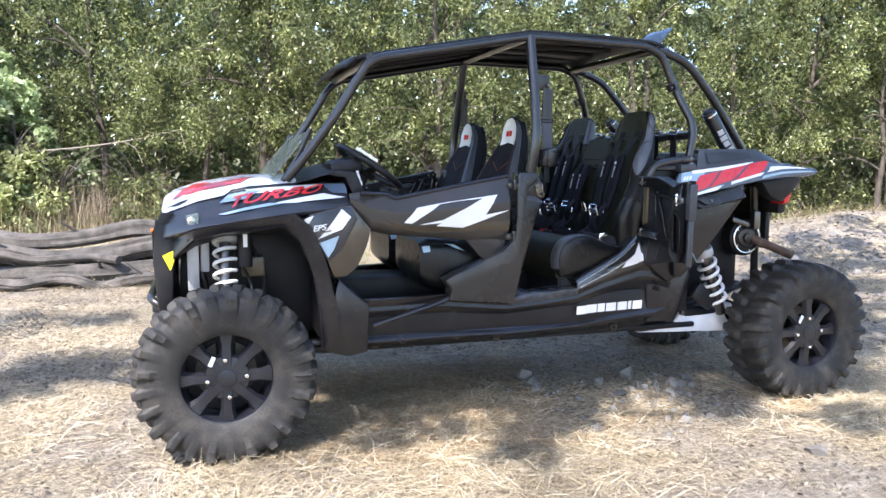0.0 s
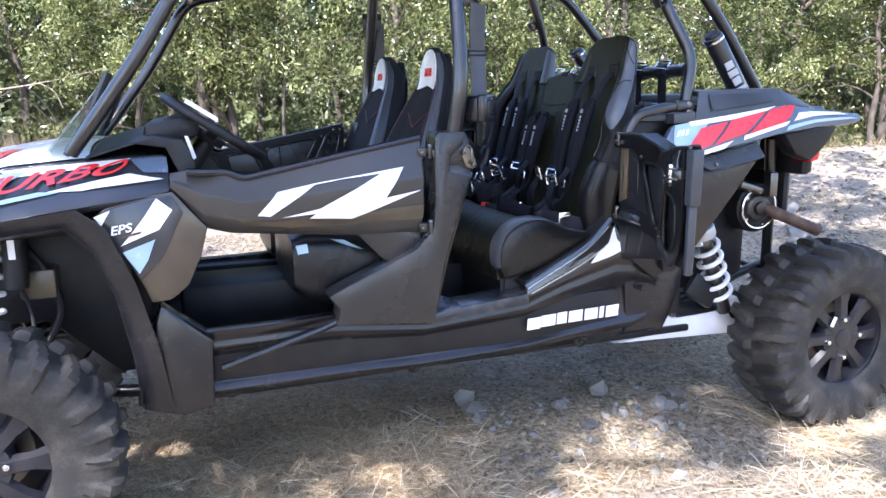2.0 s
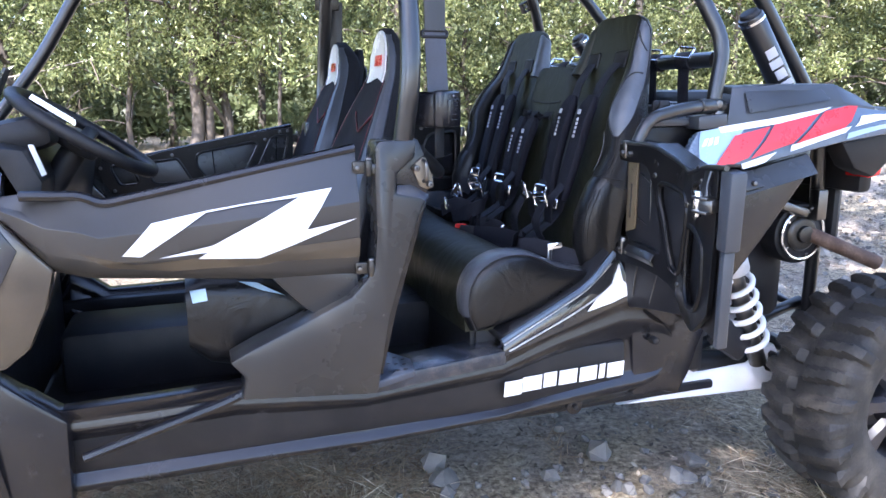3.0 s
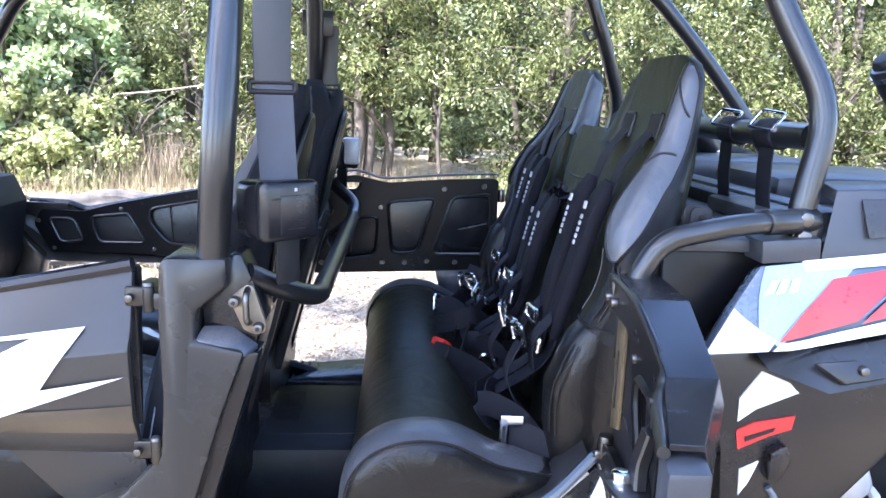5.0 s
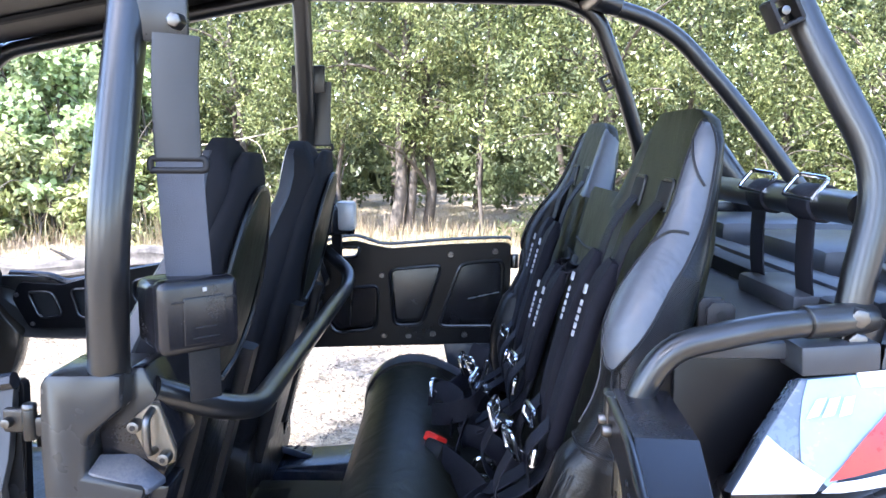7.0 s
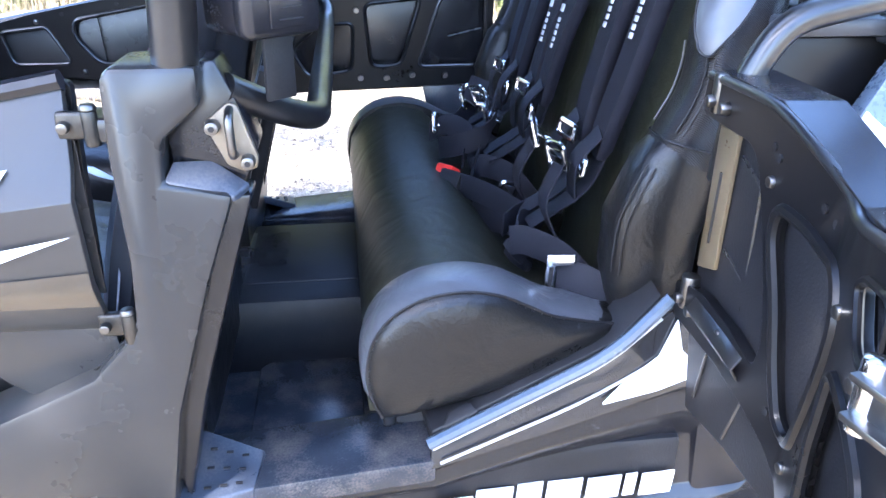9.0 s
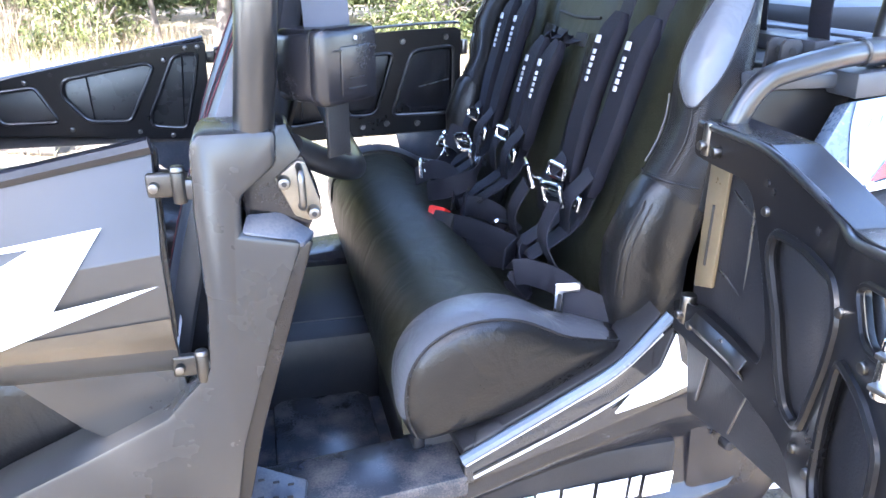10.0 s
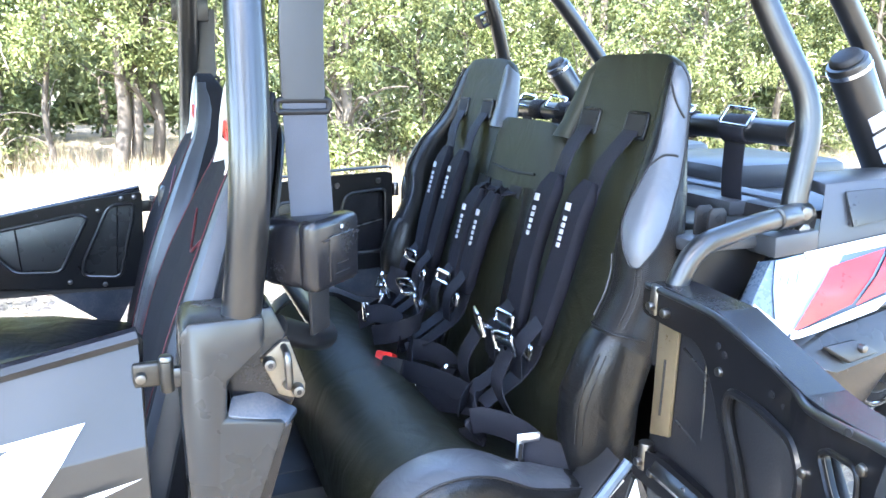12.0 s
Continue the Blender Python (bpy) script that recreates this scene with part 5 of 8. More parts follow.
# -- roof
roof_rows = []
for k in range(7):
    y = -0.475 + 0.95 * k / 6
    hump = 0.022 * (1 - (y / 0.475) ** 2)
    roof_rows.append([(x, y, z + hump) for x, z in ((-0.94, 1.672), (-0.90, 1.705), (-0.82, 1.728), (-0.44, 1.80), (-0.05, 1.872), (0.3, 1.872), (0.62, 1.862), (0.70, 1.845))])
roof = add("roof", slab(roof_rows, (0, 0, -0.016), 0.004), DARK, "black moulded roof panel on the roll cage")
for y in (-0.30, -0.1, 0.1, 0.30):
    add("roof_rib", tube([(-0.8, y, 1.725), (-0.44, y, 1.795), (-0.05, y, 1.865), (0.6, y, 1.862)], 0.011, 0.05, 8), DARK, "", roof)
add("roof_fin", prism([(0.64, -0.33, 1.875), (0.72, -0.40, 1.865), (0.84, -0.34, 1.965), (0.74, -0.26, 1.935)], (0.0, 0.01, -0.012), 0.003), BLUEGREY, "blue-grey upturned rear roof fin", roof)

# -- hood and nose
HX = [-1.735, -1.66, -1.58, -1.37, -1.20, -1.07, -0.955]
HZ = [1.015, 1.055, 1.082, 1.123, 1.136, 1.142, 1.147]
HC = [1.075, 1.105, 1.13, 1.165, 1.175, 1.17, 1.165]
HY = [0.34, 0.39, 0.425, 0.45, 0.455, 0.46, 0.46]


def hood_at(x, v):
    """v from -1 (near edge) to 1."""
    e, c, y = np.interp(x, HX, HZ), np.interp(x, HX, HC), np.interp(x, HX, HY)
    return (x, v * y, e + (c - e) * (1 - abs(v) ** 5))


VS = [-1, -0.96, -0.9, -0.8, -0.6, -0.3, 0, 0.3, 0.6, 0.8, 0.9, 0.96, 1]
hood = add("hood", slab([[hood_at(x, v) for x in HX] for v in VS], (0, 0, -0.02), 0.005), GREYGLOSS, "hood with white, grey and red graphics")


def hood_patch(quad, m, lift=0.004, n=6):
    """A patch between two edges, each from one (x, v) to another."""
    (a, b), (c, d) = quad
    rows = []
    for i in range(n + 1):
        k = i / n
        p, q = ((a[0] + (b[0] - a[0]) * k, a[1] + (b[1] - a[1]) * k), (c[0] + (d[0] - c[0]) * k, c[1] + (d[1] - c[1]) * k))
        rows.append([Vector(hood_at(p[0] + (q[0] - p[0]) * j / n, p[1] + (q[1] - p[1]) * j / n)) + Vector((0, 0, lift)) for j in range(n + 1)])
    N = n + 1
    return part("hood_patch", raw([p for r in rows for p in r], [[i * N + j, i * N + j + 1, (i + 1) * N + j + 1, (i + 1) * N + j] for i in range(n) for j in range(n)]), m, hood)


for s in (1, -1):
    hood_patch((((-1.733, -1.0 * s), (-1.16, -0.985 * s)), ((-1.70, -0.02 * s), (-1.16, -0.02 * s))), WHITE, 0.005, 14)
    hood_patch((((-1.69, -0.92 * s), (-1.60, -0.88 * s)), ((-1.60, -0.50 * s), (-1.52, -0.62 * s))), RED, 0.010)
    hood_patch((((-1.64, -0.92 * s), (-1.40, -0.88 * s)), ((-1.58, -0.74 * s), (-1.34, -0.66 * s))), RED, 0.010)
add("nose", slab([[(-1.735, y, 1.015), (-1.775, y * 0.98, 0.93), (-1.775, y * 0.95, 0.80), (-1.755, y * 0.9, 0.60), (-1.70, y * 0.85, 0.50)] for y in (-0.40, -0.36, -0.2, 0, 0.2, 0.36, 0.40)], (0.05, 0, 0), 0.006), DARK, "black front fascia")
add("bumper_bar", tube([(-1.70, -0.30, 0.55), (-1.80, -0.28, 0.62), (-1.80, 0.28, 0.62), (-1.70, 0.30, 0.55)], 0.018), TUBE)
for s in (1, -1):
    fl = add("fender_side", slab([[(-1.735, s * -0.345, 1.01), (-1.58, s * -0.43, 1.075), (-1.37, s * -0.455, 1.118), (-1.07, s * -0.465, 1.138), (-0.95, s * -0.465, 1.143)],
                                  [(-1.74, s * -0.38, 0.96), (-1.58, s * -0.50, 0.99), (-1.40, s * -0.545, 1.02), (-1.15, s * -0.565, 1.055), (-0.945, s * -0.57, 1.06)],
                                  [(-1.74, s * -0.385, 0.90), (-1.60, s * -0.53, 0.955), (-1.45, s * -0.60, 0.985), (-1.19, s * -0.61, 1.02), (-0.95, s * -0.585, 1.045)]], (0, s * 0.03, -0.02), 0.004), GREYGLOSS, "fender side with red lettering")
    if s == 1:
        FS = [[(-1.735, -0.345, 1.01), (-1.58, -0.43, 1.075), (-1.37, -0.455, 1.118), (-1.07, -0.465, 1.138), (-0.95, -0.465, 1.143)], [(-1.74, -0.38, 0.96), (-1.58, -0.50, 0.99), (-1.40, -0.545, 1.02), (-1.15, -0.565, 1.055), (-0.945, -0.57, 1.06)]]

        def band(u, v, lift):
            """A point of the fender side: u from nose to cabin, v from top to bottom."""
            a, b = (Vector([float(np.interp(u, [0, 0.25, 0.5, 0.75, 1], [q[k] for q in r])) for k in range(3)]) for r in FS)
            return a.lerp(b, v) + Vector((0, -0.75, 0.65)) * lift

        def strip(quad, m, lift):
            rows = [[band(quad[0][0] + (quad[1][0] - quad[0][0]) * i / 8 + ((quad[3][0] - quad[0][0]) * (1 - i / 8) + (quad[2][0] - quad[1][0]) * i / 8) * j / 3,
                          quad[0][1] + (quad[1][1] - quad[0][1]) * i / 8 + ((quad[3][1] - quad[0][1]) * (1 - i / 8) + (quad[2][1] - quad[1][1]) * i / 8) * j / 3, lift) for j in range(4)] for i in range(9)]
            add("decal", raw([p for r in rows for p in r], [[i * 4 + j, i * 4 + j + 1, i * 4 + 5 + j, i * 4 + 4 + j] for i in range(8) for j in range(3)]), m, "", fl)

        strip(((0.0, -0.14), (0.42, -0.14), (0.38, 0.10), (0.02, 0.16)), WHITE, 0.005)
        strip(((0.40, 0.10), (0.55, 0.12), (0.50, 0.45), (0.36, 0.42)), PALEBLUE, 0.006)
        strip(((0.48, 0.02), (0.80, 0.02), (0.74, 0.20), (0.52, 0.24)), WHITE, 0.005)
        strip(((0.80, 0.03), (1.0, 0.05), (1.0, 0.55), (0.90, 0.50)), BLUEGREY, 0.005)
        strip(((0.62, 0.78), (0.84, 0.50), (0.98, 0.74), (0.72, 0.90)), WHITE, 0.005)
        strip(((0.36, 0.92), (0.60, 0.74), (0.66, 0.84), (0.40, 0.99)), PALEBLUE, 0.005)
        txt = lettering("TURBO", 1.0, (0, 0, 0), (1, 0, 0), (0, 1, 0), 0.0, 0.35, 1.0, 0.02)
        lo, hi = [min(v.co[k] for v in txt.vertices) for k in (0, 1)], [max(v.co[k] for v in txt.vertices) for k in (0, 1)]
        for v in txt.vertices:
            k, h = (v.co.x - lo[0]) / (hi[0] - lo[0]), (v.co.y - lo[1]) / (hi[1] - lo[1])
            v.co = band(0.43 + 0.375 * k, (0.74 - 0.24 * k) * (1 - h) + (0.28 - 0.22 * k) * h, 0.012)
        add("lettering", txt, RED, "red slanted lettering", fl)
    arch = [(-1.69, -0.40, 0.90), (-1.60, -0.53, 0.95), (-1.45, -0.61, 0.985), (-1.19, -0.62, 1.02), (-1.12, -0.625, 0.965), (-1.055, -0.622, 0.80), (-1.01, -0.61, 0.60), (-0.985, -0.592, 0.41)]
    inner = [(-1.69, -0.44, 0.82), (-1.60, -0.50, 0.905), (-1.47, -0.575, 0.94), (-1.23, -0.595, 0.965), (-1.165, -0.60, 0.90), (-1.115, -0.60, 0.76), (-1.085, -0.59, 0.58), (-1.075, -0.575, 0.41)]
    liner = [(-1.69, -0.34, 0.80), (-1.60, -0.36, 0.86), (-1.47, -0.36, 0.90), (-1.23, -0.36, 0.91), (-1.14, -0.36, 0.86), (-1.09, -0.36, 0.74), (-1.06, -0.36, 0.58), (-1.05, -0.36, 0.41)]
    add("wheel_well", side([(-1.66, 0.90), (-1.10, 0.93), (-1.05, 0.42), (-1.15, 0.42), (-1.35, 0.62), (-1.55, 0.62), (-1.68, 0.55)], -0.26, 0.04, s, 0.01), DARK)
    fl2 = add("fender_flare", slab([[(x, s * y, z) for x, y, z in arch], [(x, s * y, z) for x, y, z in inner]], (0, s * 0.02, -0.012), 0.004), PLASTIC, "black plastic wheel-arch flare")
    add("arch_liner", slab([[(x, s * y, z) for x, y, z in inner], [(x, s * y, z) for x, y, z in liner]], (0.01, 0, 0.01), 0), DARK, "", fl2)
    ep = add("fender_panel", side([(-1.155, 0.985), (-1.12, 1.015), (-0.99, 1.046), (-0.94, 1.052), (-0.90, 1.0), (-0.852, 0.943), (-0.875, 0.86), (-0.915, 0.775), (-0.965, 0.735), (-1.02, 0.73), (-1.06, 0.83)], -0.590, 0.06, s, 0.008), BROWNPL, "dark panel with white flashes")
    add("panel_face", side([(-1.155, 0.990), (-1.11, 1.012), (-0.98, 1.042), (-0.945, 1.04), (-0.915, 0.99), (-0.985, 0.86), (-1.045, 0.80), (-1.07, 0.85)], -0.594, 0.01, s, 0.003), GREYGLOSS, "", ep)
    for pts in (((-1.150, 0.992), (-1.106, 1.008), (-1.132, 0.966)), ((-0.985, 1.035), (-0.944, 1.0), (-0.984, 0.946), (-1.088, 0.905), (-1.05, 0.948), (-1.02, 0.985))):
        add("flash", side(pts, -0.597, 0.003, s, 0), WHITE, "", ep)
    add("flash", side([(-1.085, 0.887), (-0.997, 0.918), (-1.02, 0.86), (-1.046, 0.822)], -0.597, 0.003, s, 0), PALEBLUE, "", ep)
    hl = [(-1.630, s * -0.465, 1.006), (-1.583, s * -0.492, 1.020), (-1.578, s * -0.512, 0.966), (-1.622, s * -0.488, 0.946)]
    add("headlight", prism(hl, (0.02, s * 0.05, 0), 0.004), SILVER, "clear headlight lens")
    add("headlight_lens", prism([(x, y - s * 0.002, z) for x, y, z in hl], (-0.003, s * -0.006, 0), 0.001), GLASS)
    add("headlight_bulb", cyl((-1.605, s * -0.47, 0.986), (-1.61, s * -0.492, 0.986), 0.012, 0.018, 12, 0.002), CHROME)
    add("marker_lamp", cyl((-1.77, s * -0.30, 0.93), (-1.785, s * -0.30, 0.93), 0.010, seg=10), AMBER)
    add("triangle_decal", prism([(-1.668, s * -0.405, 0.862), (-1.735, s * -0.398, 0.828), (-1.703, s * -0.40, 0.762)], (0, s * -0.003, 0)), YELLOW, "yellow warning triangle")
    add("nose_side", side([(-1.76, 0.99), (-1.66, 0.93), (-1.69, 0.80), (-1.70, 0.55), (-1.755, 0.55), (-1.775, 0.80)], -0.395, 0.05, s, 0.01), DARK)
add("lettering", lettering("EPS", 0.034, (-1.112, -0.601, 0.938), (1, 0, 0.16), (0, 0, 1), 0.0015, 0.3, 1.15), WHITE, "white slanted lettering", ep)
add("red_line", prism([(-1.085, -0.600, 0.929), (-1.035, -0.600, 0.938), (-1.03, -0.600, 0.944), (-1.05, -0.600, 0.941)], (0, -0.002, 0)), DARKRED, "", ep)

# -- windscreen, dash and steering
ws = add("windscreen", slab([[(-1.27, y * 1.1, 1.165), (-1.185, y * 1.03, 1.27), (-1.10, y * 0.97, 1.375)] for y in (-0.40, -0.2, 0, 0.2, 0.40)], (0.004, 0, -0.004), 0), GLASS, "low clear half windscreen")
for s in (1, -1):
    add("screen_edge", tube([(-1.22, s * -0.42, 1.15), (-1.15, s * -0.41, 1.26), (-1.09, s * -0.40, 1.385)], 0.012, seg=8), GREYPL, "", ws)
dash_rows = [[(-1.12, y, 1.16 + 0.03 * math.cos(y * 3)), (-0.98, y, 1.20 + 0.03 * math.cos(y * 3)), (-0.90, y, 1.19), (-0.87, y, 1.12), (-0.90, y, 0.95), (-0.98, y, 0.80)] for y in np.linspace(-0.50, 0.50, 9)]
dash = add("dashboard", slab(dash_rows, (-0.05, 0, -0.02), 0.006), DARK, "black moulded dashboard")
add("instrument_hood", box((-0.93, -0.30, 1.215), (0.16, 0.26, 0.08), (0, -12, 0), 0.03), DARK, "", dash)
add("dash_stripe", prism([(-0.895, -0.455, 1.20), (-0.885, -0.455, 1.20), (-0.865, -0.455, 1.135), (-0.875, -0.455, 1.13)], (0, -0.01, 0)), WHITE, "", dash)
sw_c, sw_u = Vector((-0.80, -0.30, 1.215)), Vector((-0.29, 0, 0.195)).normalized()
steer = add("steering_wheel", finish(sweep([sw_c + (sw_u * math.sin(a) + Vector((0, 1, 0)) * math.cos(a)) * 0.172 for a in [2 * math.pi * k / 40 for k in range(41)]], lambda i, k: [(0.016 * math.cos(t), 0.016 * math.sin(t)) for t in [2 * math.pi * j / 10 for j in range(10)]], False)), DARK, "thick black steering wheel")
swn = sw_u.cross(Vector((0, 1, 0)))
if swn.x > 0:
    swn = -swn
add("hub", cyl(sw_c + swn * 0.02, sw_c + swn * 0.05, 0.055, 0.05, 20, 0.006), DARK, "", steer)
for a in (0.0, math.pi, -math.pi / 2):
    d = sw_u * math.sin(a) + Vector((0, 1, 0)) * math.cos(a)
    add("spoke", ribbon([sw_c + swn * 0.03 + d * 0.04, sw_c + swn * 0.015 + d * 0.11, sw_c + d * 0.168], 0.035, 0.012, swn.cross(d)), DARK, "", steer)
add("column", cyl(sw_c + swn * 0.04, sw_c + swn * 0.26, 0.03), DARK, "", steer)
add("spoke_insert", prism([sw_c - swn * 0.004 + Vector((0.0, -0.165, 0.02)), sw_c - swn * 0.004 + Vector((-0.09, -0.13, 0.08)), sw_c - swn * 0.004 + Vector((-0.085, -0.13, 0.087)), sw_c - swn * 0.004 + Vector((0.0, -0.165, 0.03))], swn * -0.004), WHITE, "", steer)

# -- suspension
for s in (1, -1):
    fs = add("front_shock", cyl((-1.47, s * -0.33, 1.0), (-1.48, s * -0.52, 0.46), 0.026), STEEL, "white coil spring over shock")
    add("coil_spring", coil((-1.472, s * -0.375, 0.885), (-1.48, s * -0.495, 0.55), 0.047, 0.0085, 7), SPRING, "", fs)
    add("spring_cup", cyl((-1.471, s * -0.355, 0.92), (-1.472, s * -0.375, 0.875), 0.058, seg=20, bevel=0.004), SILVER, "", fs)
    add("reservoir", cyl((-1.385, s * -0.40, 0.985), (-1.39, s * -0.42, 0.77), 0.033, seg=18, bevel=0.006), DARK, "black shock reservoir with white mark", fs)
    add("mark_block", box((-1.388, s * -0.446, 0.90), (0.018, 0.004, 0.075), bevel=0), WHITE, "", fs)
    for z, x in ((0.42, -1.60), (0.42, -1.36), (0.56, -1.42)):
        add("control_arm", tube([(x * 0.97, s * -0.22, z + 0.03), (-1.486, s * -0.60, z - 0.04)], 0.017), TUBE)
    add("tie_rod", tube([(-1.58, s * -0.2, 0.47), (-1.57, s * -0.62, 0.40)], 0.010), STEEL)
    add("knuckle", box((-1.486, s * -0.60, 0.37), (0.08, 0.06, 0.24), bevel=0.02), DARK)
    add("radiator_side", box((-1.61, s * -0.30, 0.79), (0.05, 0.10, 0.26), bevel=0.006), SILVER)
    add("radiator_side", box((-1.56, s * -0.28, 0.83), (0.04, 0.08, 0.18), bevel=0.006), SILVER)
    add("wiring_box", box((-1.35, s * -0.30, 0.76), (0.10, 0.10, 0.09), bevel=0.008), TANPL)
    add("hose", tube([(-1.40, s * -0.30, 0.90), (-1.33, s * -0.33, 0.80), (-1.30, s * -0.32, 0.66), (-1.38, s * -0.36, 0.52)], 0.012, seg=8, smooth=True), DARK)
    add("brake_line", tube([(-1.42, s * -0.32, 0.82), (-1.36, s * -0.42, 0.66), (-1.40, s * -0.52, 0.50), (-1.46, s * -0.60, 0.42)], 0.006, seg=8, smooth=True), DARK)
    add("frame_strut", tube([(-1.62, s * -0.28, 0.95), (-1.55, s * -0.26, 0.60), (-1.50, s * -0.24, 0.45)], 0.018, seg=10), TUBE)
    # rear trailing arm
    arm = add("trailing_arm", side([(0.65, 0.335), (0.84, 0.352), (0.855, 0.35), (0.905, 0.425), (0.915, 0.445), (0.935, 0.44), (0.945, 0.405), (1.14, 0.415), (1.17, 0.43), (1.20, 0.46), (1.245, 0.47), (1.265, 0.44), (1.25, 0.31)], -0.405, 0.05, s, 0.006), WHITEM, "white powder-coated trailing arm")
    add("arm_beam", tube([(0.92, s * -0.36, 0.43), (1.2, s * -0.36, 0.40), (1.486, s * -0.45, 0.36)], 0.04, seg=10), TUBE, "", arm)
    for x, z in ((0.918, 0.43), (1.235, 0.435)):
        add("arm_bolt", cyl((x, s * -0.40, z), (x, s * -0.422, z), 0.013, seg=10, bevel=0.002), STEEL, "", arm)
    rs = add("rear_shock", cyl((1.0, s * -0.45, 0.79), (1.17, s * -0.42, 0.42), 0.028), STEEL, "white coil spring over shock")
    add("coil_spring", coil((1.02, s * -0.448, 0.745), (1.145, s * -0.424, 0.475), 0.048, 0.0095, 5.5), SPRING, "", rs)
    add("shock_boot", box((1.04, s * -0.43, 0.52), (0.16, 0.04, 0.10), (0, 35, 0), 0.02), DARK, "", rs)
    add("spring_cup", cyl((1.0, s * -0.452, 0.79), (1.018, s * -0.449, 0.75), 0.05, seg=18, bevel=0.004), SILVER, "", rs)
    for z in (0.34, 0.5):
        add("radius_rod", tube([(1.52, s * -0.10, z + 0.03), (1.50, s * -0.50, z)], 0.014), STEEL)
    add("rear_axle", tube([(1.2, s * -0.1, 0.5), (1.486, s * -0.6, 0.36)], 0.02), TUBE)
    add("rear_knuckle", box((1.486, s * -0.52, 0.36), (0.1, 0.07, 0.22), bevel=0.02), DARK)
    # upper reservoirs on the braces
    ur = add("upper_reservoir", cyl((0.965, s * -0.495, 1.510), (1.125, s * -0.485, 1.295), 0.036, seg=20, bevel=0.006), TUBE, "black shock reservoir with white mark and polished rings")
    d = Vector((0.16, s * 0.01, -0.215)).normalized()
    a0 = Vector((0.965, s * -0.495, 1.510))
    add("ring", cyl(a0 + d * 0.012, a0 + d * 0.02, 0.0375, seg=20), CHROME, "", ur)
    add("ring", cyl(a0 + d * 0.252, a0 + d * 0.26, 0.0375, seg=20), CHROME, "", ur)
    add("reservoir_cap", cyl(a0 - d * 0.012, a0, 0.024, 0.030, 18, 0.003), DARK, "", ur)
    sd = Vector((-0.42, s * -0.88, 0.0)).normalized()
    for k, (ln, wd) in enumerate(((0.030, 0.030), (0.026, 0.036), (0.030, 0.030), (0.018, 0.044))):
        c = a0 + d * (0.120 + k * 0.035) + (sd - d * sd.dot(d)).normalized() * 0.0355
        o = add("mark_block", box((0, 0, 0), (wd, 0.003, ln), bevel=0.001), PRINT, "", ur)
        n3 = (sd - d * sd.dot(d)).normalized()
        o.matrix_local = Matrix.Translation(c) @ Matrix((n3.cross(d), -n3, -d)).transposed().to_4x4()

